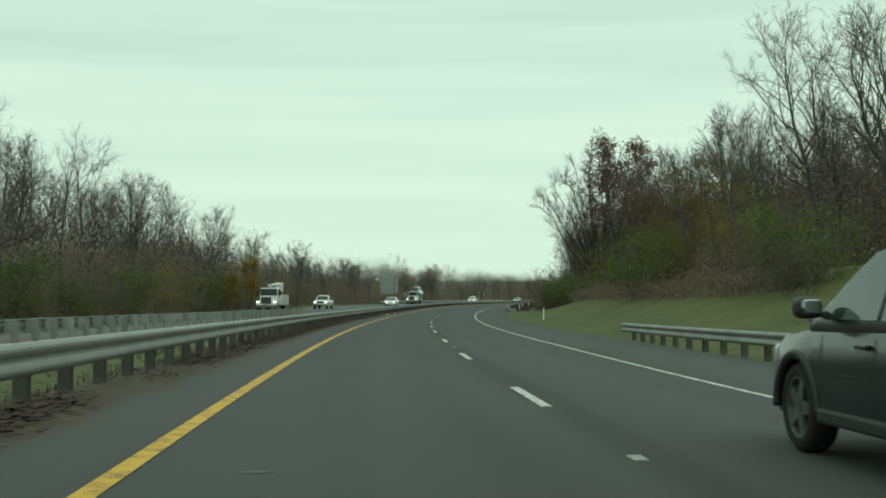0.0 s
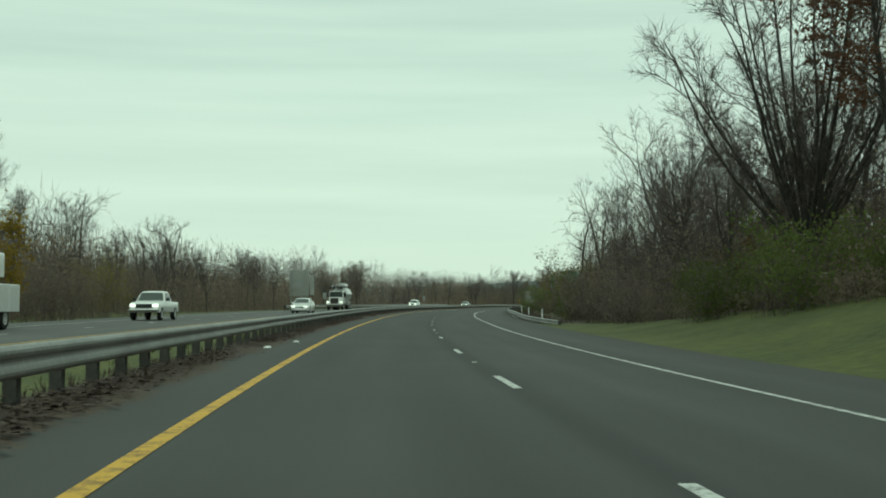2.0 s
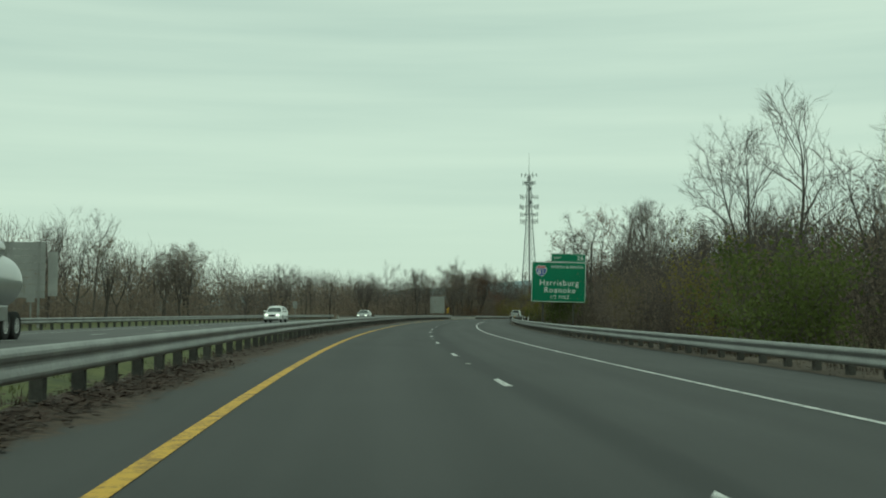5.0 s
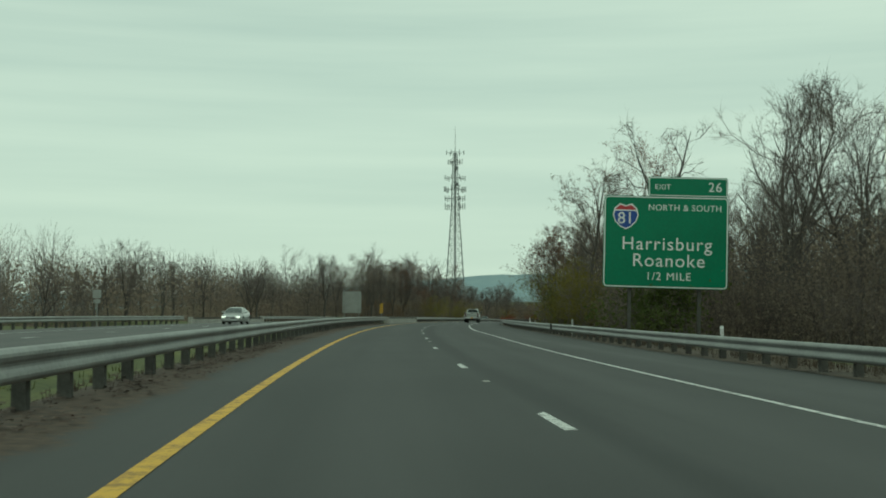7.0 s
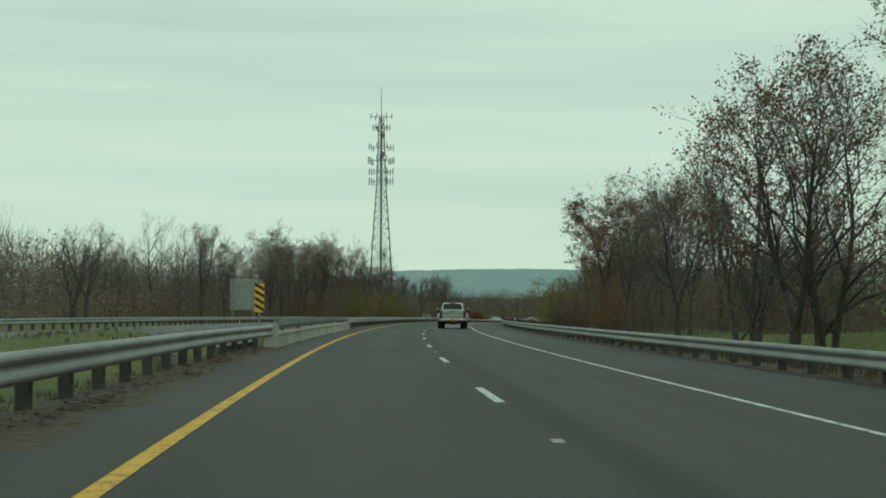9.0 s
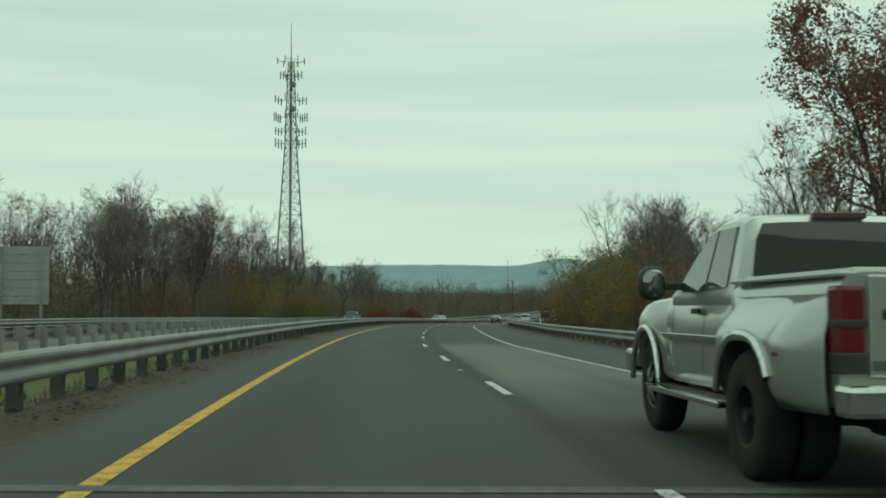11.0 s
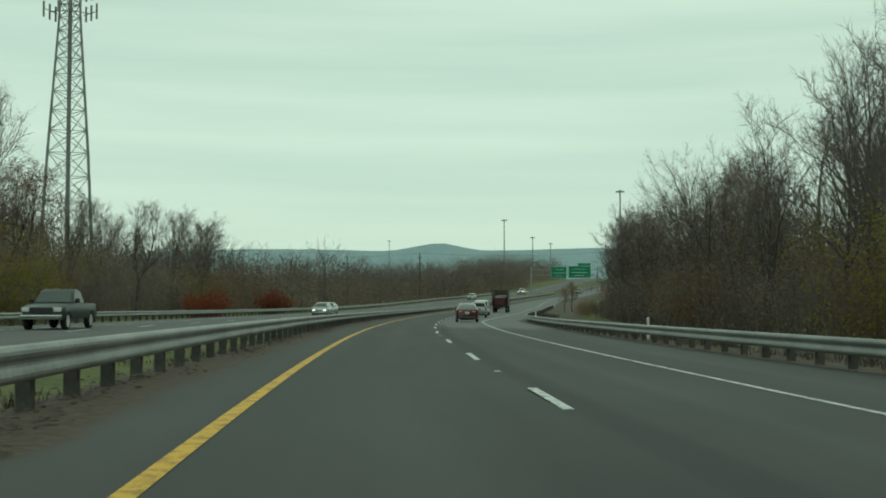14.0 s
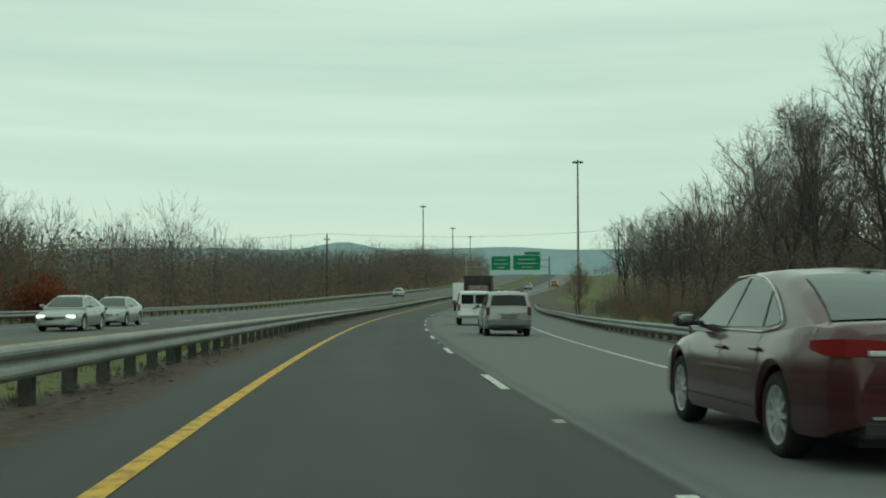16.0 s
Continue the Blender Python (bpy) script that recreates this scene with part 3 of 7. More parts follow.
weeds("dead_weeds", 152, 700, 8.55, 11.5, 11000, 0.6, M_LITTER, "tufts of dead brown weeds under and behind the guardrail", 21)
weeds("dead_weeds", -30, 378, -4.4, -3.05, 4200, 0.22, M_LITTER, "low tufts of dead grass round the guardrail posts", 22)
weeds("dead_weeds", 420, 700, -4.4, -3.05, 3200, 0.22, M_LITTER, "low tufts of dead grass round the guardrail posts", 23)
weeds("grass_tufts", -30, 378, -7.6, -4.0, 6500, 0.20, M_GRASS, "tufts of green grass in the median", 24)
weeds("grass_tufts", 420, 660, -7.6, -4.0, 4500, 0.20, M_GRASS, "tufts of green grass in the median", 25)

# pale scuffs on the asphalt
for s, u, long in ((7.4, -0.78, 0.14), (28.3, -0.6, 0.1), (50.6, 0.14, 0.22), (103.8, 0.38, 0.12), (162.2, 0.73, 0.2)):
    r, bm = random.Random(int(s * 10)), bmesh.new()
    ring = [bm.verts.new((long * math.cos(k * math.tau / 14) * r.uniform(0.5, 1.0), 0.05 * math.sin(k * math.tau / 14) * r.uniform(0.4, 1.2), 0.0)) for k in range(14)]
    bm.faces.new(ring)
    scuff = part("road_scuff", bm, M_JOINT, road)
    scuff.matrix_basis = place(s, u, 0.005, r.uniform(-25, 25))

# scraps of pale rubbish on the verge
for s, u, k in ((105.0, -2.62, 0.09), (109.5, -2.3, 0.08), (170.4, -2.7, 0.08)):
    bm = bmesh.new()
    bmesh.ops.create_icosphere(bm, subdivisions=2, radius=k)
    r = random.Random(int(s))
    for q in bm.verts:
        q.co = Vector((q.co.x * 1.7, q.co.y, max(-0.01, q.co.z * 0.6))) * r.uniform(0.7, 1.15)
    scrap = part("litter_scrap", bm, M_SIGN_WHITE)
    scrap.matrix_basis = place(s, u, 0.01, 40 * u)
    tagged(scrap, "crumpled scrap of white plastic on the verge", "litter", "rubbish on the verge")

# ---- guardrails ----
BEAM = [(-0.01, 0.655), (0.02, 0.662), (0.055, 0.65), (0.08, 0.615), (0.085, 0.585), (0.074, 0.55), (0.056, 0.525), (0.05, 0.50), (0.054, 0.475), (0.066, 0.445), (0.076, 0.41), (0.073, 0.38), (0.05, 0.35), (0.02, 0.338), (-0.01, 0.345),
        (-0.012, 0.35), (0.035, 0.362), (0.058, 0.385), (0.062, 0.41), (0.052, 0.445), (0.039, 0.475), (0.036, 0.50), (0.041, 0.525), (0.059, 0.555), (0.07, 0.585), (0.065, 0.61), (0.035, 0.638), (-0.012, 0.65)]
bm = boxed(-0.07, 0.07, -0.08, 0.08, -0.5, 0.63)
post_me = bpy.data.meshes.new("post")
bm.to_mesh(post_me)
bm.free()
post_me.materials.append(M_POST)
bm = boxed(-0.075, 0.075, -0.075, 0.075, 0.36, 0.64, taper=(0.96, 0.96))
block_me = bpy.data.meshes.new("blockout")
bm.to_mesh(block_me)
bm.free()
block_me.materials.append(M_POST)
pale_post_me, pale_block_me = post_me.copy(), block_me.copy()
for me in (pale_post_me, pale_block_me):
    me.materials.clear()
    me.materials.append(M_PALEPOST)


def guardrail(u, s0, s1, gap, label, face=1, flare0=0.0, flare1=0.0, low=False, pale=False):
    """face: +1 when the beam looks to the right. flare: how far an end bends away from the road."""
    e = thing("guardrail", Matrix(), label, "guardrail", "guardrails along the highway")
    sink = (lambda s: float(np.interp(s, [20, 146, 154, 174, 270, 346, 483, 503, 542, 562, 601], [0.03, 0.46, 0.34, 0.17, 0.07, 0.10, 0.09, 0.0, 0.0, 0.06, 0.10]))) if u > 0 else None
    off = lambda s: u + (exit_lane(s) if u > 0 else 0) + flare0 * face * -max(0, 1 - (s - s0) / 14) ** 2 + flare1 * face * -max(0, 1 - (s1 - s) / 14) ** 2
    sweep("beam", s0, s1, [(face * a, b) for a, b in BEAM][::face], off, M_STEEL, 3.0, e, "dull galvanised W-shaped steel beam", sink)
    if low:
        sweep("rub_rail", s0 + 8, s1 - 4, [(face * a * 0.6, b * 0.3 + 0.06) for a, b in BEAM][::face], off, M_STEEL, 3.0, e, "lower steel rub rail", sink)
    s = s0 + 0.5
    while s < s1:
        for me, name, d in ((pale_post_me if pale else post_me, "post", -0.20), (pale_block_me if pale else block_me, "blockout", -0.07)):
            ob = new(name, me)
            ob.parent = e
            ob.matrix_basis = place(s, off(s) + face * d, -sink(s) if sink else 0.0)
        s += gap
    return e


guardrail(-3.30, -60, 150, 1.66, "steel W-beam guardrail on grey posts along the median", 1)
guardrail(-3.30, 150.02, 379.4, 1.66, "steel W-beam guardrail on grey posts along the median", 1, 0, -0.35)
guardrail(-3.30, BR1 + 0.6, 640, 1.66, "steel W-beam guardrail on grey posts along the median", 1, -0.25)
guardrail(-3.30, 640.02, 900, 1.66, "steel W-beam guardrail on grey posts along the median", 1)
guardrail(-8.1, -60, 88, 1.5, "median guardrail of the opposite carriageway, seen from its back", -1, pale=True)
guardrail(-8.1, BR1 + 5, 552, 1.6, "median guardrail of the opposite carriageway, seen from its back", -1, pale=True)
guardrail(-20.2, 225, 371, 1.8, "guardrail on the far side of the opposite carriageway", 1)
guardrail(-20.2, 405, 700, 1.8, "guardrail on the far side of the opposite carriageway", 1)
guardrail(-20.2, 700.02, 900, 2.4, "guardrail on the far side of the opposite carriageway", 1)
guardrail(8.75, -10, 44, 1.8, "short steel guardrail with a turned-down end on the grass verge", -1, 0, 0.25)
guardrail(8.45, 147, 190, 1.7, "steel guardrail with a lower rub rail beside the paved shoulder", -1, 1.2, 0.0, low=True)
guardrail(8.45, 190.02, 330, 1.7, "steel guardrail among dead weeds along the paved shoulder", -1)
guardrail(8.35, 330.02, 560, 1.7, "steel guardrail along the paved shoulder", -1)
guardrail(8.35, 560.02, 760, 1.7, "steel guardrail along the paved shoulder", -1)

# ---- trees and shrubs ----
class Wood:
    """Collects tapered limbs and leaves as plain lists."""

    def __init__(self, seed):
        self.rng = random.Random(seed)
        self.v, self.f = [], []
        self.tv, self.tf = [], []
        self.lv, self.lf = [], []

    def limb(self, pts, r0, r1, n, fine):
        v, f = (self.tv, self.tf) if fine else (self.v, self.f)
        base, m = len(v), len(pts)
        w = (pts[-1] - pts[0]).normalized()
        p = w.orthogonal().normalized()
        q = w.cross(p)
        for i, c in enumerate(pts):
            r = r0 + (r1 - r0) * i / (m - 1)
            for k in range(n):
                v.append(c + (p * math.cos(k * math.tau / n) + q * math.sin(k * math.tau / n)) * r)
        for i in range(m - 1):
            for k in range(n):
                a, b = base + i * n + k, base + i * n + (k + 1) % n
                f.append((a, b, b + n, a + n))

    def spike(self, a, b, r):
        base = len(self.tv)
        w = (b - a).normalized()
        p = w.orthogonal().normalized() * r
        q = w.cross(p)
        self.tv += [a + p, a - p * 0.5 + q * 0.87, a - p * 0.5 - q * 0.87, b]
        self.tf += [(base, base + 1, base + 3), (base + 1, base + 2, base + 3), (base + 2, base, base + 3)]

    def sliver(self, a, b, r):
        """A twig too thin to show its roundness."""
        base = len(self.tv)
        p = (b - a).orthogonal().normalized()
        p.rotate(Matrix.Rotation(self.rng.uniform(0, math.pi), 3, (b - a).normalized()))
        self.tv += [a + p * r, a - p * r, b]
        self.tf.append((base, base + 1, base + 2))

    def ribbon(self, pts, r0, r1):
        """A thin branch of a few flat links."""
        base, m = len(self.tv), len(pts)
        p = (pts[-1] - pts[0]).orthogonal().normalized()
        p.rotate(Matrix.Rotation(self.rng.uniform(0, math.pi), 3, (pts[-1] - pts[0]).normalized()))
        for i, c in enumerate(pts):
            r = r0 + (r1 - r0) * i / (m - 1)
            self.tv += [c + p * r, c - p * r]
        for i in range(m - 1):
            k = base + 2 * i
            self.tf.append((k, k + 1, k + 3, k + 2))

    def way(self, d, angle, up=0.0):
        """A direction that leaves d by the angle, drawn upwards."""
        p = d.orthogonal().normalized()
        p.rotate(Matrix.Rotation(self.rng.uniform(0, math.tau), 3, d))
        w = d * math.cos(angle) + p * math.sin(angle)
        w.z += up
        return w.normalized()

    def curve(self, a, d, length, steps, wob, up):
        pts, w = [a.copy()], d.copy()
        for _ in range(steps):
            w = (w + Vector((self.rng.uniform(-wob, wob), self.rng.uniform(-wob, wob), self.rng.uniform(-wob, wob) + up))).normalized()
            pts.append(pts[-1] + w * length / steps)
        return pts

    def leaf(self, c, size):
        base = len(self.lv)
        a = Vector((self.rng.gauss(0, 1), self.rng.gauss(0, 1), self.rng.gauss(0, 1))).normalized()
        b = a.orthogonal().normalized()
        b.rotate(Matrix.Rotation(self.rng.uniform(0, math.tau), 3, a))
        c2 = a.cross(b)
        self.lv += [c - b * size, c + c2 * size * 0.9, c + b * size * 0.9 - c2 * size * 0.3]
        self.lf.append((base, base + 1, base + 2))


def along(pts, k):
    x = k * (len(pts) - 1)
    i = min(int(x), len(pts) - 2)
    return pts[i].lerp(pts[i + 1], x - i), (pts[i + 1] - pts[i]).normalized()


def tree_meshes(seed, h, limbs=11, subs=6, shoots=5, twigs=3, leaves=0, leaf_mat=None, low=0.28, spread=0.5, lift=0.06, stems=1, fork=0.25,
                open_angle=(0.5, 0.95), crook=0.2, leaf_size=0.06, twig=0.0075):
    """trunk, crown and foliage meshes of one tree: stems, limbs, branches, shoots and twigs, each shorter and thinner than the last"""
    w, r = Wood(seed), random.Random(seed + 99)
    ends = []
    bole = w.curve(Vector((0, 0, -0.6)), Vector((r.uniform(-0.06, 0.06), r.uniform(-0.06, 0.06), 1)).normalized(), h * 1.0, 9, 0.05 + crook * 0.3, 0.08)
    if stems == 1:
        axes = [(bole, h * 0.017, low)]
    else:
        at_fork = [along(bole, fork * k / 4)[0] for k in range(5)]
        w.limb(at_fork, h * 0.019, h * 0.016, 7, False)
        axes = []
        turn = r.uniform(0, math.tau)
        for k in range(stems):
            a = turn + k * math.tau / stems + r.uniform(-0.4, 0.4)
            tip = r.uniform(0.16, 0.56) if stems < 5 else 0.1 + 0.8 * (k * 0.618 % 1.0)
            d = Vector((math.cos(a) * math.sin(tip), math.sin(a) * math.sin(tip), math.cos(tip)))
            axes.append((w.curve(at_fork[-1], d, h * (1.0 - fork) * (1.0 - 0.25 * tip) * r.uniform(0.85, 1.0), 7, 0.05 + crook * 0.45, 0.05 + lift), h * (0.011 if stems < 4 else 0.006), 0.12))
    for axis, r0, first in axes:
        w.limb(axis, r0, 0.02, 6, False)
        number = max(4, round(limbs * (1.0 if len(axes) == 1 else 2.2 / len(axes))))
        for i in range(number):
            k = first + (0.99 - first) * (i + r.random()) / number
            a, d = along(axis, min(k, 0.99))
            rel = (k - first) / (1 - first)
            length = h * spread * 0.62 * (0.35 + 0.65 * math.sin(math.pi * min(1.0, 0.22 + rel * 0.72)) ** 0.8) * r.uniform(0.7, 1.08) * (1.0 if len(axes) == 1 else 0.72)
            p1 = w.curve(a, w.way(d, r.uniform(*open_angle) * (1.1 - 0.45 * rel), 0.05), length, 5, 0.16 + crook, lift)
            w.limb(p1, max(0.022, r0 * 0.52 * (1.15 - k)), 0.011, 3, False)
            for j in range(subs):
                k2 = 0.18 + 0.8 * (j + r.random()) / subs
                a2, d2 = along(p1, min(k2, 0.99))
                l2 = length * r.uniform(0.34, 0.56) * (1.12 - 0.55 * k2)
                p2 = w.curve(a2, w.way(d2, r.uniform(0.4, 0.95), 0.06), l2, 3, 0.2 + crook, lift)
                w.ribbon(p2, 0.019, 0.008)
                for _ in range(shoots):
                    a3, d3 = along(p2, r.uniform(0.12, 0.99))
                    b3 = a3 + w.way(d3, r.uniform(0.3, 0.85), 0.08) * max(0.35, l2 * r.uniform(0.28, 0.55))
                    w.sliver(a3, b3, twig * 1.5)
                    ends.append(b3)
                    go = (b3 - a3).normalized()
                    for _ in range(twigs):
                        a4 = a3.lerp(b3, r.uniform(0.2, 1.0))
                        b4 = a4 + w.way(go, r.uniform(0.25, 0.8), 0.05) * r.uniform(0.3, 0.85)
                        w.sliver(a4, b4, twig)
                        ends.append(b4)
    while len(w.lf) < leaves:
        e = r.choice(ends)
        for _ in range(r.randint(3, 8)):
            w.leaf(e + Vector((r.gauss(0, 0.16), r.gauss(0, 0.16), r.gauss(0, 0.13) - 0.06)), leaf_size * r.uniform(0.6, 1.3))
    out = [mesh_from("trunk", w.v, w.f, M_BARK, True), mesh_from("crown", w.tv, w.tf, M_TWIG)]
    if leaves:
        out.append(mesh_from("foliage", w.lv, w.lf, leaf_mat))
    return out


def shrub_meshes(seed, h, stems, leaves, leaf_mat, leaf_size=0.075, spread=0.6):
    w, r = Wood(seed), random.Random(seed + 7)
    ends = []
    for _ in range(stems):
        base = Vector((r.gauss(0, h * 0.16), r.gauss(0, h * 0.16), -0.3))
        p1 = w.curve(base, w.way(Vector((0, 0, 1)), r.uniform(0.05, spread), 0.1), h * r.uniform(0.6, 1.1), 3, 0.16, 0.02)
        w.limb(p1, 0.022, 0.008, 3, True)
        for _ in range(5):
            a, d = along(p1, r.uniform(0.15, 0.98))
            b = a + w.way(d, r.uniform(0.4, 1.0), 0.05) * h * r.uniform(0.14, 0.34)
            w.spike(a, b, 0.013)
            for _ in range(7):
                a3 = a.lerp(b, r.uniform(0.1, 0.98))
                b3 = a3 + w.way((b - a).normalized(), r.uniform(0.3, 0.9)) * r.uniform(0.25, 0.7)
                w.sliver(a3, b3, 0.011)
                ends.append(b3)
    for _ in range(leaves):
        w.leaf(r.choice(ends) + Vector((r.gauss(0, 0.25), r.gauss(0, 0.25), r.gauss(0, 0.22))), leaf_size * r.uniform(0.6, 1.4))
    return [mesh_from("branchwork", w.tv, w.tf, M_TWIG), mesh_from("foliage", w.lv, w.lf, leaf_mat)]


def plant(name, meshes, label, category, group):
    e = thing(name, Matrix(), label, category, group)
    for me in meshes:
        ob = new(me.name.split(".")[0], me)
        ob.parent = e
        if ob.name.split(".")[0] != "trunk":
            tagged(ob, kind="stuff")
    return e


WOODS = "woodland beside the highway"
BARE = [plant("tree", tree_meshes(10 + i, 14, 15, 7, 5, 3, low=lo, spread=sp, lift=up, stems=st, fork=fk), "tall leafless tree with grey-brown branches", "tree", WOODS)
        for i, (lo, sp, up, st, fk) in enumerate([(0.30, 0.74, 0.10, 1, 0), (0.2, 0.76, 0.10, 2, 0.22), (0.34, 0.68, 0.06, 1, 0), (0.2, 0.80, 0.10, 3, 0.3), (0.3, 0.76, 0.08, 2, 0.34)])]
FAN = [plant("tree", tree_meshes(30, 14, 60, 7, 5, 3, spread=0.46, lift=0.02, stems=22, fork=0.16, open_angle=(0.2, 0.55), crook=0.05), "broad leafless tree that fans out from a low fork", "tree", WOODS)]
SPARSE = [plant("tree", tree_meshes(40 + i, 14, 9, 5, 4, 2, low=0.45, spread=0.5, lift=0.03, stems=st, fork=0.4, open_angle=(0.6, 1.1), crook=0.34), "thin leafless tree with crooked open branches", "tree", WOODS)
          for i, st in enumerate((1, 2, 1))]
LIGHT = [plant("tree", tree_meshes(60 + i, 12, 12, 5, 5, 2, low=0.22, spread=0.78, lift=0.08, stems=1 + i % 2, fork=0.25, twig=0.009), "leafless tree deeper in the wood", "tree", WOODS) for i in range(3)]
OAK = [plant("tree", tree_meshes(80 + i, 14, 13, 6, 5, 2, n, m, low=0.24, spread=0.80, stems=st, fork=0.28, leaf_size=0.075), lab, "tree", WOODS)
       for i, (m, n, st, lab) in enumerate([(M_RUSSET, 5200, 2, "oak that still holds russet leaves"), (M_BROWN, 3600, 3, "oak with withered brown leaves"), (M_RUSSET, 3800, 1, "broad oak with sparse russet leaves")])]
RUSSET = plant("tree", tree_meshes(88, 14, 14, 6, 5, 2, 11000, M_RUSSET, low=0.42, spread=0.62, stems=2, fork=0.35, leaf_size=0.095), "tall oak with a full crown of russet leaves", "tree", WOODS)
ORANGE_TREE = plant("tree", tree_meshes(97, 8, 10, 5, 4, 2, 5500, M_RUST, low=0.12, spread=0.7, stems=2, fork=0.15, leaf_size=0.085), "small tree in orange-brown autumn leaf", "tree", WOODS)
GOLD = [plant("tree", tree_meshes(95, 8, 9, 5, 4, 1, 4500, M_GOLD, low=0.1, spread=0.62, stems=2, fork=0.12, leaf_size=0.10), "small tree with golden yellow leaves", "tree", WOODS),
        plant("tree", tree_meshes(96, 8, 9, 5, 4, 2, 3600, M_OLIVE, low=0.1, spread=0.62, stems=3, fork=0.12, leaf_size=0.062), "small tree with thinning olive-yellow leaves", "tree", WOODS)]
BRUSH = {
    "brown": [plant("shrub", shrub_meshes(200 + i, 5, 16, 1200, M_BROWN, 0.07), "dense brown thicket shrub, nearly leafless", "shrub", WOODS) for i in range(3)],
    "bare": [plant("shrub", shrub_meshes(210 + i, 5, 22, 300, M_BROWN, 0.07, 0.45), "bare upright brush of thin stems", "shrub", WOODS) for i in range(2)],
    "olive": [plant("shrub", shrub_meshes(220 + i, 4.5, 16, 3400, M_OLIVE, 0.065), "olive-yellow shrub in autumn leaf", "shrub", WOODS) for i in range(2)],
    "green": [plant("shrub", shrub_meshes(230 + i, 3.5, 14, 3200, M_GREEN, 0.082, 0.9), "dark green leafy bush", "shrub", WOODS) for i in range(2)],
    "russet": [plant("shrub", shrub_meshes(250 + i, 5.0, 15, 2600, M_RUST, 0.07, 0.7), "tall shrub in rust-brown autumn leaf", "shrub", WOODS) for i in range(2)],
    "red": [plant("shrub", shrub_meshes(240, 3.0, 14, 4200, M_RED, 0.10, 1.0), "bright orange-red rounded shrub", "shrub", WOODS)],
}
TOGETHER = [*BARE, *FAN, *SPARSE, *LIGHT, *OAK, RUSSET, ORANGE_TREE, *GOLD, *(b for k in BRUSH.values() for b in k)]
PLANTED = set()
grow_rng = random.Random(5)


def plant_at(ob, s, u, h, base_h, lean=2.0, wide=1.0, turn=None):
    """Sets a plant of height h; the first one set moves the original."""
    p = at(s, u, ground_z(s, u))
    k = h / base_h
    turn = grow_rng.uniform(0, 360) if turn is None else turn
    m = pose(p.x, p.y, p.z - 0.05, grow_rng.uniform(-lean, lean), grow_rng.uniform(-lean, lean), turn) @ Matrix.Diagonal((k * wide * grow_rng.uniform(0.9, 1.1), k * wide * grow_rng.uniform(0.9, 1.1), k, 1))
    if ob not in PLANTED:
        PLANTED.add(ob)
        ob.matrix_basis = m
        return ob
    q = copy_thing(ob, m)
    q.matrix_basis = m
    return q


def row(kinds, base_h, s0, s1, u0, u1, h0, h1, gap):
    s = s0
    while s < s1:
        plant_at(grow_rng.choice(kinds), s + grow_rng.uniform(-gap, gap) * 0.4, grow_rng.uniform(u0, u1), grow_rng.uniform(h0, h1), base_h)
        s += gap * grow_rng.uniform(0.7, 1.3)


def brush_row(mix, s0, s1, u0, u1, h0, h1, gap):
    s = s0
    while s < s1:
        kind = grow_rng.choice(mix)
        base = {"brown": 5, "bare": 5, "olive": 4.5, "green": 3.5, "russet": 5, "red": 3}[kind]
        plant_at(grow_rng.choice(BRUSH[kind]), s, grow_rng.uniform(u0, u1), grow_rng.uniform(h0, h1), base, 5)
        s += gap * grow_rng.uniform(0.6, 1.4)


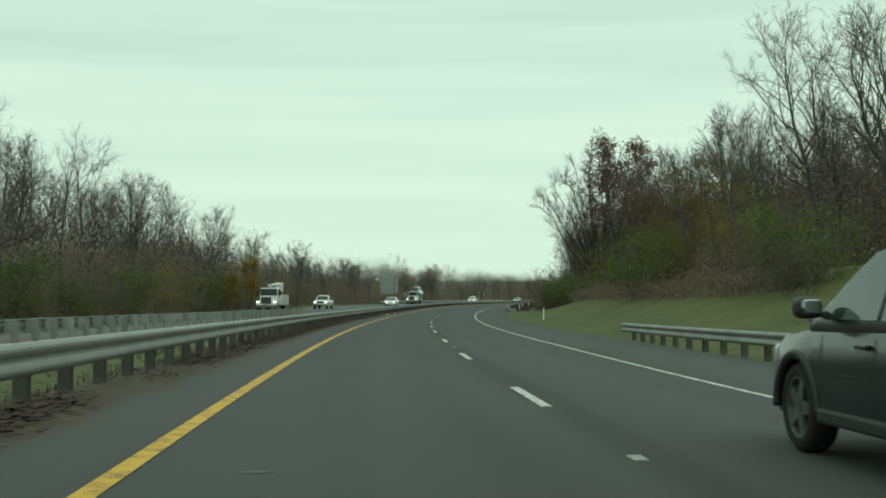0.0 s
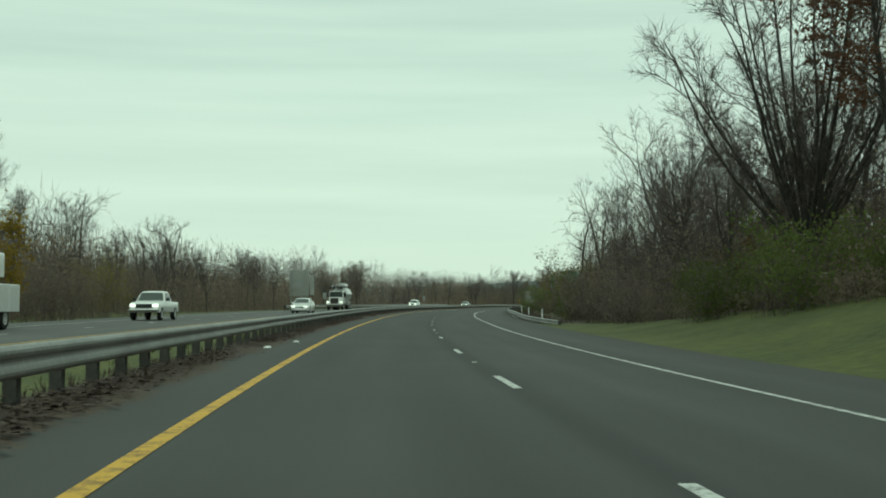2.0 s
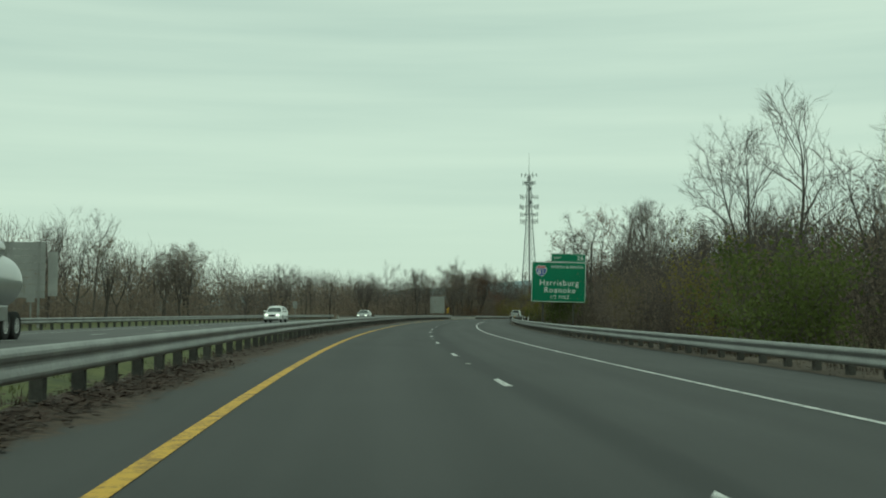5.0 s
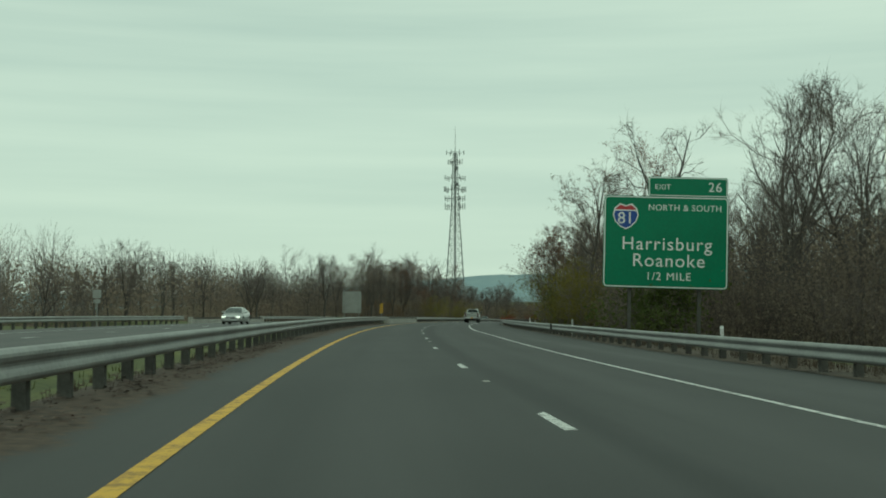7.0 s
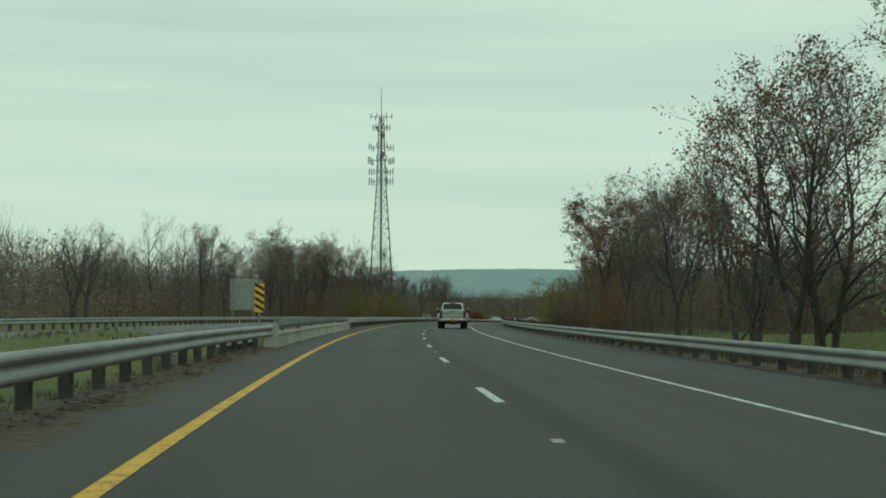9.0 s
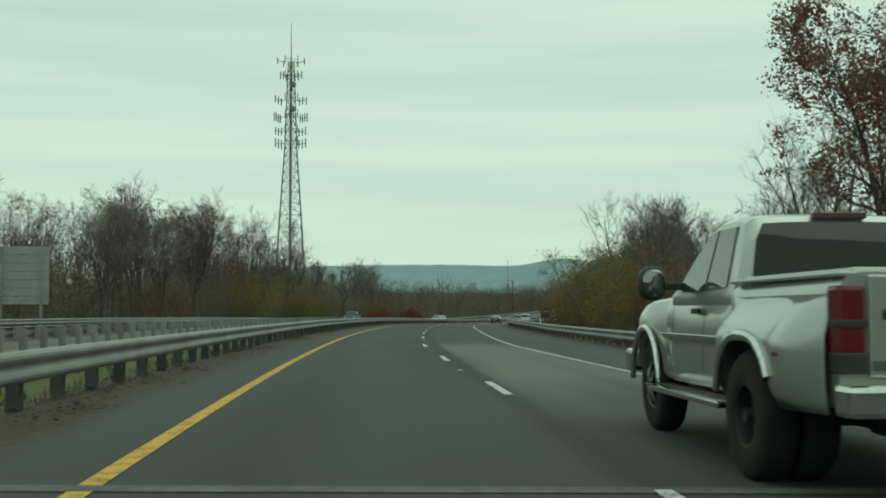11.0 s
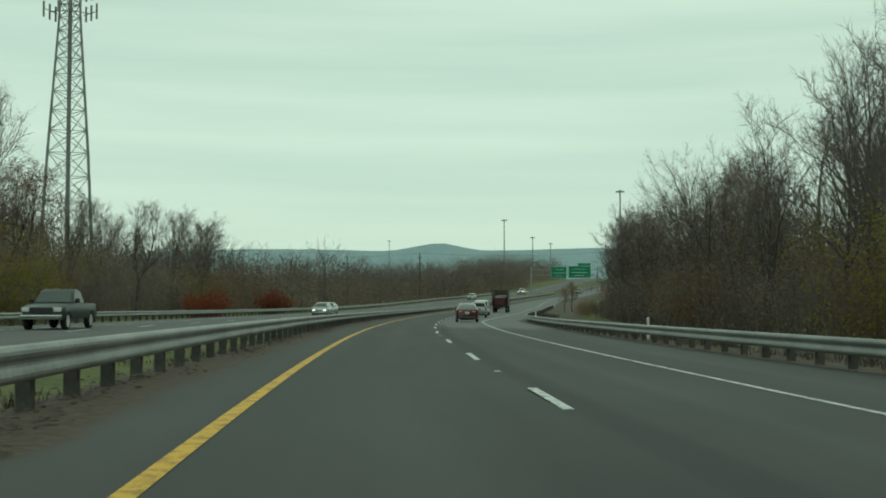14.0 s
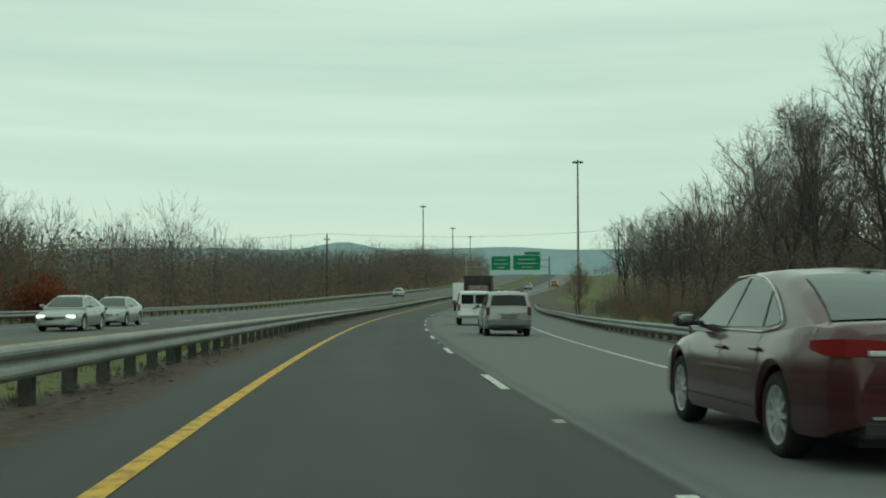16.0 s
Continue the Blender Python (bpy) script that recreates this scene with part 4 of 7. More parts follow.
# trees that stand out
for kinds, s, u, h, base in (
        ([ORANGE_TREE], 95, 20, 8.0, 8), ([ORANGE_TREE], 86, 22, 7.0, 8), (BARE[3:4], 135, 17, 9.0, 14), ([RUSSET], 121, 19.8, 16.0, 14), (OAK[2:3], 117, 23, 12.0, 14), (BARE[1:2], 111, 24.6, 13.5, 14), (BARE[3:4], 109, 29, 14.5, 14),
        (SPARSE[0:1], 193.5, 21.2, 18.0, 14), (SPARSE[1:2], 199, 18, 15, 14), (SPARSE[2:3], 205, 15.7, 14.2, 14), (BARE[2:3], 171, 24, 13.5, 14), (SPARSE[1:2], 180, 23, 13.5, 14),
        (SPARSE[1:2], 348, 19.1, 15.6, 14), (BARE[4:5], 335, 21.8, 15.2, 14), (BARE[1:2], 337, 27, 15.5, 14), (SPARSE[0:1], 363, 14.6, 14.2, 14), (SPARSE[2:3], 366, 20.2, 14, 14),
        (OAK[1:2], 376.5, 17.4, 14.4, 14), (OAK[2:3], 379, 21, 15.5, 14), (OAK[1:2], 373, 15, 10, 14), (OAK[0:1], 382, 13, 12, 14), (OAK[1:2], 386, 13, 13, 14), (OAK[1:2], 389, 17, 16, 14), (OAK[1:2], 421, 15, 9, 14),
        (OAK[0:1], 464, 22.5, 15.5, 14), (OAK[0:1], 470, 25, 14, 14), (OAK[0:1], 459, 25.5, 15, 14), (OAK[1:2], 475, 23, 14, 14), (BARE[1:2], 531, 19.9, 8.3, 14), (BARE[4:5], 551, 26, 14.2, 14),
        (SPARSE[0:1], 206, -39.6, 14.4, 14), (SPARSE[2:3], 238, -43, 12.8, 14), (SPARSE[1:2], 247, -42.5, 14.6, 14), (BARE[3:4], 245, -36.5, 9.2, 14), (BARE[1:2], 155, -40.5, 17.5, 14), (BARE[3:4], 170, -37, 14, 14),
        (BARE[1:2], 641, -45, 17.5, 14), (OAK[1:2], 655, -41, 15.5, 14), (BARE[4:5], 667, -33, 13, 14), (BARE[2:3], 725, -42, 14, 14), (OAK[0:1], 641, -37, 14.6, 14), (BARE[3:4], 655, -36, 12.5, 14), (BARE[4:5], 673, -39, 13.5, 14), (BARE[1:2], 704, -37, 12.5, 14), (BARE[3:4], 714, -40, 13, 14), (BARE[1:2], 192, -36, 12.3, 14), (BARE[3:4], 226, -37, 12, 14), (BARE[4:5], 189, -41, 12.5, 14), (BARE[1:2], 742, -50, 15.5, 14),
        (BARE[0:1], 92, -37, 15.5, 14), (OAK[1:2], 542, -33, 12, 14), (OAK[1:2], 550, -36, 13.5, 14), (OAK[1:2], 558, -32, 12.5, 14), (OAK[1:2], 566, -35, 13.5, 14), (OAK[0:1], 584, -36, 17, 14), (OAK[0:1], 603, -40, 17.5, 14), (OAK[1:2], 614, -37, 15, 14),
        (OAK[0:1], 592, -33, 10.5, 14), (BARE[4:5], 642, 24.6, 13.4, 14), (BARE[0:1], 647, 23.8, 13.8, 14), (BARE[1:2], 640, 28, 15.2, 14), (BARE[3:4], 616, 29.2, 19, 14), (BARE[1:2], 608, 33, 20, 14), (BARE[4:5], 681, 23, 12.5, 14), (BARE[1:2], 669, 21.5, 12.8, 14),
        (OAK[0:1], 742, 16, 5.5, 14), (OAK[0:1], 732, 15, 4.5, 14)):
    plant_at(kinds[0], s, u, h, base)
plant_at(FAN[0], 128, 18.6, 17.0, 14, 1.0, 1.16, 40)
plant_at(RUSSET, 466, 18.6, 13.2, 14, wide=1.15)
plant_at(GOLD[0], 150, -25, 7.5, 8)
plant_at(GOLD[0], 143, -26, 5.0, 8)
plant_at(GOLD[0], 573, 15, 4.4, 8)
for s, u, h in ((74, 20, 9), (94, 22, 8), (112, 23, 7.5), (66, 18.5, 7), (84, 18, 6), (530, 15.6, 9), (598, -31, 9), (607, -33, 10), (616, -30.5, 8.5), (535, 17, 8.5), (541, 15.5, 6.5)):
    plant_at(GOLD[1], s, u, h, 8)
for s, u, h in ((664, -24.5, 3.2), (668, -26, 2.6), (702, -25, 3.6)):
    plant_at(BRUSH["red"][0], s, u, h, 3.0)
for s, u, h in ((92, 16.5, 2.4), (104, 16.5, 2.6), (72, 16.5, 2.4), (80, 17, 2.6), (112, 16, 2.4), (122, 15.5, 2.6), (128, 16, 2.2), (176, 13.5, 2.6), (188, 14, 3.2), (225, 12, 3.4), (229, 13, 3.8), (366, 13, 3.6), (372, 14, 3.2)):
    plant_at(BRUSH["green"][0 if h > 3.3 else 1], s, u, h, 3.5)
for s, u, h in ((538, 16, 6.2), (575, 15.5, 4.6), (505, 15, 5.4), (498, 15.5, 5), (590, -27, 5.5), (612, -28, 6), (620, -27, 5.4), (630, -29, 6.4), (195, 14.5, 6), (355, 12.6, 4.6), (359, 13.4, 5.0), (362, 12.4, 4.4), (368, 14.2, 5.2)):
    plant_at(BRUSH["olive"][0 if h > 5.3 else 1], s, u, h, 4.5)

# the woods
row(BARE + OAK[:2], 14, 46, 60, 20.5, 27, 12.5, 15, 3.2)
row(BARE + BARE + OAK[:2], 14, 64, 108, 19.5, 26.5, 9.0, 10.6, 3.6)
row(BARE + SPARSE[:1], 14, 130, 152, 18, 26, 12, 15.5, 4.5)
brush_row(["brown", "bare", "green", "brown"], 116, 152, 12.8, 15, 1.8, 3.4, 2.6)
row(BARE + SPARSE, 14, 152, 186, 18, 27, 10.5, 13.2, 4.0)
row(BARE + LIGHT, 14, 206, 262, 20, 27, 10.5, 12.8, 4.6)
row(BARE + LIGHT, 14, 264, 304, 20.5, 27, 7.2, 8.4, 4.8)
row(BARE + LIGHT, 14, 305, 324, 20, 27, 9.5, 11, 4.8)
row(LIGHT, 12, 300, 372, 27, 32, 9, 10.8, 9.0)
row(BARE, 14, 326, 374, 21, 27, 9.5, 11.2, 6.0)
row(BARE + BARE + OAK[1:2], 14, 422, 480, 19, 27, 9.5, 12, 6.0)
row(BARE + OAK[1:2], 14, 480, 548, 19, 27, 7.6, 9.2, 5.5)
row(BARE, 14, 550, 566, 19, 27, 11.5, 13.5, 3.5)
row(BARE + OAK[1:2], 14, 568, 592, 18, 22, 7.5, 8.8, 4.5)
row(BARE, 14, 568, 596, 23, 28, 9.5, 11.5, 5.0)
row(BARE + LIGHT + OAK[1:2], 14, 300, 500, -50, -39, 9.5, 12.2, 7.5)
row(BARE + BARE + OAK[1:2], 14, 594, 640, 17.5, 23, 9, 10.8, 4.5)
row(BARE, 14, 596, 650, 27, 35, 14.5, 17, 6.0)
row(BARE, 14, 640, 700, 20.5, 27, 10, 12.2, 4.5)
row(BARE, 14, 702, 795, 23, 30, 9.2, 11.5, 5.0)
row(BARE, 14, 15, 162, -45, -32, 13.5, 16.5, 4.0)
row(BARE + LIGHT, 14, 168, 300, -50, -37, 8.5, 11, 7.5)
row(BARE + BARE + OAK[1:2], 14, 510, 572, -52, -34, 12.5, 15, 6.0)
row(BARE + OAK[1:2], 14, 572, 640, -50, -36, 16, 19.5, 5.0)
row(BARE, 14, 640, 725, -52, -37, 12, 14.5, 6.0)
row(BARE + LIGHT, 14, 728, 900, -48, -34, 8.5, 11, 11.0)
brush_row(["russet", "brown", "bare", "bare", "green", "olive", "brown"], 46, 130, 15.5, 20, 2.4, 4.8, 3.4)
brush_row(["brown", "russet", "bare"], 130, 150, 15.5, 19, 3.0, 5.5, 4.5)
brush_row(["brown", "bare", "bare", "olive"], 140, 284, 12.5, 18, 2.6, 4.8, 5.0)
brush_row(["brown", "bare"], 284, 328, 17.5, 20, 2.6, 4.2, 5.0)
brush_row(["brown", "bare", "green"], 328, 375, 12.5, 18, 3.0, 5.0, 5.0)
brush_row(["brown", "russet", "bare", "bare"], 430, 560, 14.5, 19, 3.5, 5.5, 6.0)
brush_row(["brown", "bare", "russet", "bare"], 560, 640, 16.3, 19, 3.5, 5.5, 5.5)
brush_row(["brown", "bare", "bare"], 640, 692, 19.5, 22, 3.5, 5.5, 5.0)
brush_row(["brown", "bare", "russet"], 692, 765, 17, 22, 1.8, 2.8, 4.0)
brush_row(["green", "brown", "olive", "brown"], 15, 200, -31, -26, 3.5, 5.5, 6.5)
brush_row(["brown", "olive", "russet", "bare"], 545, 720, -36, -28, 4.5, 7, 6.5)
for ob in TOGETHER:
    if ob not in PLANTED:
        plant_at(ob, 60, 40, 12, 12)


def thicket(name, spans, count, seed, label):
    """A tangle of thin stems, twigs and dead leaves that nobody could count."""
    w = Wood(seed)
    r = w.rng
    for _ in range(count):
        s0, s1, u0, u1, h = r.choices(spans, [b[1] - b[0] for b in spans])[0]
        s, u = r.uniform(s0, s1), r.uniform(u0, u1)
        a = at(s, u, ground_z(s, u) - 0.1)
        tall = h * r.uniform(0.3, 1.1) ** 1.2
        b = a + Vector((r.gauss(0, 0.16), r.gauss(0, 0.16), 1)) * tall
        w.spike(a, b, 0.012)
        for _ in range(14):
            c = a.lerp(b, r.uniform(0.12, 0.9))
            w.sliver(c, c + Vector((r.gauss(0, 0.5), r.gauss(0, 0.5), r.uniform(0.1, 0.8))) * min(2.0, tall * r.uniform(0.1, 0.28)), 0.010)
        for _ in range(22):
            c = a.lerp(b, r.uniform(0.0, 0.9)) + Vector((r.gauss(0, 0.8), r.gauss(0, 0.8), 0))
            w.leaf(c, r.uniform(0.045, 0.105))
        if abs(u) > 21:
            for _ in range(18):
                w.leaf(a + Vector((r.gauss(0, 1.0), r.gauss(0, 1.0), r.uniform(0, 1) ** 1.3 * 0.8 * h)), r.uniform(0.06, 0.14))
        if h < 3:
            for _ in range(24):
                w.leaf(a + Vector((r.gauss(0, 0.5), r.gauss(0, 0.5), r.uniform(0.05, 1.0))), r.uniform(0.05, 0.12))
    e = thing(name, Matrix(), label, "undergrowth", "", "stuff")
    for me in (mesh_from("stems", w.tv, w.tf, M_TWIG), mesh_from("dead_leaves", w.lv, w.lf, M_BROWN)):
        ob = new(me.name, me)
        ob.parent = e
        tagged(ob, kind="stuff")


thicket("undergrowth", [(48, 150, 17, 34, 7.5), (48, 150, 15.0, 18, 2.2), (145, 282, 14.5, 30, 7), (165, 212, 15.5, 28, 9), (145, 282, 15, 26, 6.5), (282, 330, 18, 30, 8), (282, 330, 18, 26, 7), (282, 330, 18, 24, 6), (334, 376, 14.5, 30, 9), (334, 376, 15, 26, 8), (334, 376, 14.5, 24, 7), (136, 176, 15.5, 28, 9), (136, 176, 15, 26, 8), (330, 375, 14.5, 30, 7), (430, 640, 16.5, 32, 6), (560, 640, 17, 28, 6.5), (640, 700, 20, 32, 7), (640, 700, 20, 26, 6), (700, 800, 22, 32, 5)], 11500, 31, "brown leafless undergrowth under the trees")
thicket("undergrowth", [(10, 60, -50, -28, 6), (60, 190, -48, -27, 8.5), (60, 190, -48, -27, 8.5), (190, 420, -60, -38, 5.5), (150, 300, -48, -33, 6), (500, 730, -56, -30, 8), (550, 690, -50, -31, 10), (570, 660, -46, -31, 9)], 8000, 32, "brown leafless undergrowth beyond the opposite carriageway")


def far_woods(name, spans, seed, label):
    """Trees too far away to be told apart, as one tangle."""
    w = Wood(seed)
    r = w.rng
    for s0, s1, u0, u1, h0, h1, count in spans:
        for _ in range(count):
            s, u = r.uniform(s0, s1), r.uniform(u0, u1)
            h = (h0 + (h1 - h0) * r.random()) * (1.0 + 0.45 * noise.noise((s * 0.045, u * 0.05, seed)))
            a = at(s, u, ground_z(s, u) - 0.2)
            b = a + Vector((r.gauss(0, 0.05), r.gauss(0, 0.05), 1)) * h
            w.spike(a, b, h * 0.008)
            wide, tall, mid = h * r.uniform(0.24, 0.36), h * 0.40, h * 0.60
            for i in range(11):
                c = a.lerp(b, r.uniform(0.12, 0.7))
                e = a + Vector((r.gauss(0, 0.45) * wide, r.gauss(0, 0.45) * wide, mid + r.uniform(-0.5, 0.9) * tall))
                w.ribbon([c, c.lerp(e, 0.5) + Vector((r.gauss(0, 0.4), r.gauss(0, 0.4), -0.4)), e], 0.05, 0.03)
            for i in range(230):
                q = Vector((r.gauss(0, 1), r.gauss(0, 1), r.gauss(0, 1))).normalized()
                k = r.random() ** 0.4
                c = a + Vector((q.x * wide * k, q.y * wide * k, mid + q.z * tall * k))
                q.z += 0.6
                q += Vector((r.gauss(0, 0.5), r.gauss(0, 0.5), r.gauss(0, 0.4)))
                w.sliver(c, c + q.normalized() * h * r.uniform(0.06, 0.16), 0.024)
            for _ in range(80):
                c = a + Vector((r.gauss(0, 2.2), r.gauss(0, 2.2), r.uniform(0.02, 1) ** 1.2 * h * 0.85))
                w.leaf(c, r.uniform(0.08, 0.2))
        for _ in range(count * 170):
            s, u = r.uniform(s0, s1), r.uniform(u0, u1)
            deep = 0.45 + 0.55 * (0.5 + noise.noise((s * 0.06, u * 0.08, seed + 5)))
            w.leaf(at(s, u, ground_z(s, u) + h1 * 0.72 * deep * r.uniform(0, 1) ** 1.25), r.uniform(0.16, 0.38))
    e = thing(name, Matrix(), label, "woods", "", "stuff")
    for me in (mesh_from("branchwork", w.tv, w.tf, M_TWIG), mesh_from("dead_leaves", w.lv, w.lf, M_BROWN)):
        ob = new(me.name, me)
        ob.parent = e
        tagged(ob, kind="stuff")


far_woods("far_woods", [(150, 290, -60, -40, 8, 10.5, 90), (190, 560, -66, -42, 9.5, 12.5, 210), (600, 740, -58, -42, 10, 12.5, 50), (300, 640, -100, -68, 11, 14, 120), (490, 740, -64, -40, 11, 13.5, 160), (10, 190, -56, -32, 10.5, 14, 150)], 71,
          "leafless brown woods beyond the fields")
far_woods("far_woods", [(44, 62, 25, 40, 9.5, 12, 16), (62, 108, 26, 40, 8, 10, 50), (106, 190, 24, 40, 10, 13, 80), (190, 322, 26, 42, 8.5, 11, 110), (322, 376, 26, 42, 9, 12, 40), (424, 548, 26, 42, 7.5, 9, 100), (548, 580, 26, 42, 8.5, 11, 30), (575, 720, 25, 42, 10, 12.5, 120), (720, 795, 26, 42, 9, 11.5, 45)], 73,
          "leafless woods behind the first trees")
far_woods("far_woods", [(715, 1000, -52, -26, 8, 11, 230), (1000, 1285, -70, -28, 9, 12, 110), (790, 1280, 31, 66, 7, 9.5, 90)], 72,
          "distant leafless woods where the road climbs")

# ---- ridge on the horizon ----
rv, rf = [], []
for i in range(181):
    az = radians(-20 + 0.6 * i)
    a = math.degrees(az)
    elev = 2.28 + 0.15 * math.exp(-((a - 27) / 6) ** 2) + 0.38 * math.exp(-((a - 33.8) / 1.5) ** 2) + 0.2 * math.exp(-((a - 41) / 5) ** 2) + 0.09 * noise.noise((a * 0.35, 0, 0)) + 0.03 * noise.noise((a * 1.7, 3, 0))
    elev *= float(np.interp(a, [8, 21, 60, 80], [0.55, 1.0, 1.0, 0.7]))
    for d, k in ((3500, -0.2), (3700, 0.35), (3900, 0.72), (4050, 1.0), (4300, 0.6)):
        z = 4050 * math.tan(radians(elev)) * k + 10 * noise.noise((a * 0.8, d * 0.01, 1)) * (k < 1)
        rv.append((150 + d * math.sin(az), 550 + d * math.cos(az), z))
for i in range(180):
    for j in range(4):
        k = i * 5 + j
        rf.append((k, k + 1, k + 6, k + 5))
# there is no haze in the air; the ridge's blue colour stands for it
tagged(new("ridge_backdrop", mesh_from("ridge_backdrop", rv, rf, M_RIDGE, True)), "wooded ridge on the horizon, its blue distance haze painted into the colour", "hills", "", "structure")


# ---- radio tower ----
def radio_tower(x, y, top):
    e = thing("radio_tower", pose(x, y, -1.0, 0, 0, -18), "tall grey steel lattice radio tower with rows of panel antennas", "tower")
    half = lambda z: float(np.interp(z, [0, 25, 45, 68, 72], [4.2, 2.9, 1.55, 0.75, 0.6]))
    feet = [(math.cos(a), math.sin(a)) for a in (radians(90), radians(210), radians(330))]
    node = lambda k, z: Vector((feet[k % 3][0] * half(z) * 1.15, feet[k % 3][1] * half(z) * 1.15, z))
    levels = [0]
    while levels[-1] < 67:
        levels.append(levels[-1] + max(2.0, half(levels[-1]) * 1.15))
    for k in range(3):
        bm = bmesh.new()
        for a, b in zip(levels, levels[1:]):
            tube(bm, node(k, a), node(k, b), 0.27 - 0.0022 * a, n=6)
        part("leg", bm, M_TOWER, e)
    for a, b in zip(levels, levels[1:]):
        for k in range(3):
            for p, q in ((node(k, a), node(k + 1, b)), (node(k + 1, a), node(k, b)), (node(k, b), node(k + 1, b))):
                part("brace", tube(bmesh.new(), p, q, 0.06, n=4), M_TOWER, e)
    part("cable_ladder", boxed(-0.3, 0.3, -0.12, 0.12, 0, levels[-1]), M_TOWER, e)
    part("spire", tube(bmesh.new(), (0, 0, levels[-1] - 1), (0, 0, top), 0.16, 0.05, 6), M_TOWER, e)
    rng = random.Random(3)
    for z, reach, per, size in ((68, 3.0, 2, 1.6), (64.3, 2.2, 3, 1.9), (58, 3.6, 3, 2.0), (53.6, 3.9, 4, 2.2), (50, 3.5, 3, 2.0), (46.8, 3.5, 3, 2.4)):
        for k in range(3):
            a = radians(90 + 120 * k + 60)
            d, q = Vector((math.cos(a), math.sin(a), 0)), Vector((-math.sin(a), math.cos(a), 0))
            arm = tube(bmesh.new(), Vector((0, 0, z)), d * (reach - 0.25) + Vector((0, 0, z)), 0.08, n=4)
            tube(arm, d * (reach - 0.3) - q * 1.7 + Vector((0, 0, z)), d * (reach - 0.3) + q * 1.7 + Vector((0, 0, z)), 0.07, n=4)
            part("antenna_mount", arm, M_TOWER, e)
            for i in range(per):
                o = d * reach + q * (-1.6 + 3.2 * i / max(1, per - 1))
                bm = boxed(-0.13, 0.13, -0.1, 0.1, -size / 2, size / 2, bevel=0.03)
                ob = part("antenna", bm, M_TOWER, e)
                ob.matrix_basis = Matrix.Translation(o + Vector((0, 0, z + rng.uniform(-0.2, 0.2)))) @ Matrix.Rotation(a, 4, "Z")
    for z in (61.8, 55.5):
        bm = lathe([(0.02, 0.0), (0.5, 0.04), (0.75, 0.18), (0.75, 0.3), (0.02, 0.34)], n=16)
        ob = part("dish", bm, M_TOWER, e, "round microwave dish")
        ob.location = (0.5, -1.2, z)
    return e


M_TOWER = mottled("weathered_steel", (0.15, 0.16, 0.165), (0.27, 0.28, 0.28), 0.5, 8, 0.7, 0.3, 0.05)
radio_tower(186.9, 694.0, 78.0)


# ---- lettering ----
def letters(text, size, mat, parent, m, name="lettering", spacing=1.0):
    """Raised letters, centred at the pose m of their panel."""
    c = bpy.data.curves.new(name, "FONT")
    c.body, c.size, c.extrude, c.align_x, c.align_y, c.space_character = text, size, 0.006, "CENTER", "CENTER", spacing
    c.offset = 0.0
    tmp = bpy.data.objects.new("tmp", c)
    scene.collection.objects.link(tmp)
    me = bpy.data.meshes.new_from_object(tmp.evaluated_get(bpy.context.evaluated_depsgraph_get()))
    bpy.data.objects.remove(tmp)
    me.materials.clear()
    me.materials.append(mat)
    ob = new(name, me)
    ob.parent = parent
    ob.matrix_basis = m
    return ob


def panel(bm, w, h, x, z, y0, y1, r):
    """A rounded plate that looks to -y."""
    pts = []
    for cx, cz, a0 in ((w / 2 - r, h / 2 - r, 0), (-w / 2 + r, h / 2 - r, 90), (-w / 2 + r, -h / 2 + r, 180), (w / 2 - r, -h / 2 + r, 270)):
        pts += [(x + cx + r * math.cos(radians(a0 + 22.5 * k)), z + cz + r * math.sin(radians(a0 + 22.5 * k))) for k in range(5)]
    f = [bm.verts.new((px, y0, pz)) for px, pz in pts]
    b = [bm.verts.new((px, y1, pz)) for px, pz in pts]
    bm.faces.new(f)
    bm.faces.new(b[::-1])
    n = len(pts)
    for i in range(n):
        bm.faces.new((f[i], b[i], b[(i + 1) % n], f[(i + 1) % n]))
    return bm


def frame_line(bm, w, h, x, z, y, r, t):
    """A thin border just inside a plate's edge."""
    def ring(w, h, r):
        out = []
        for cx, cz, a0 in ((w / 2 - r, h / 2 - r, 0), (-w / 2 + r, h / 2 - r, 90), (-w / 2 + r, -h / 2 + r, 180), (w / 2 - r, -h / 2 + r, 270)):
            out += [bm.verts.new((x + cx + r * math.cos(radians(a0 + 22.5 * k)), y, z + cz + r * math.sin(radians(a0 + 22.5 * k)))) for k in range(5)]
        return out
    a, b = ring(w, h, r), ring(w - 2 * t, h - 2 * t, max(0.02, r - t))
    for i in range(len(a)):
        bm.faces.new((a[i], a[(i + 1) % len(a)], b[(i + 1) % len(a)], b[i]))
    return bm


FACE = Matrix.Rotation(radians(90), 4, "X")      # letters that look to -y


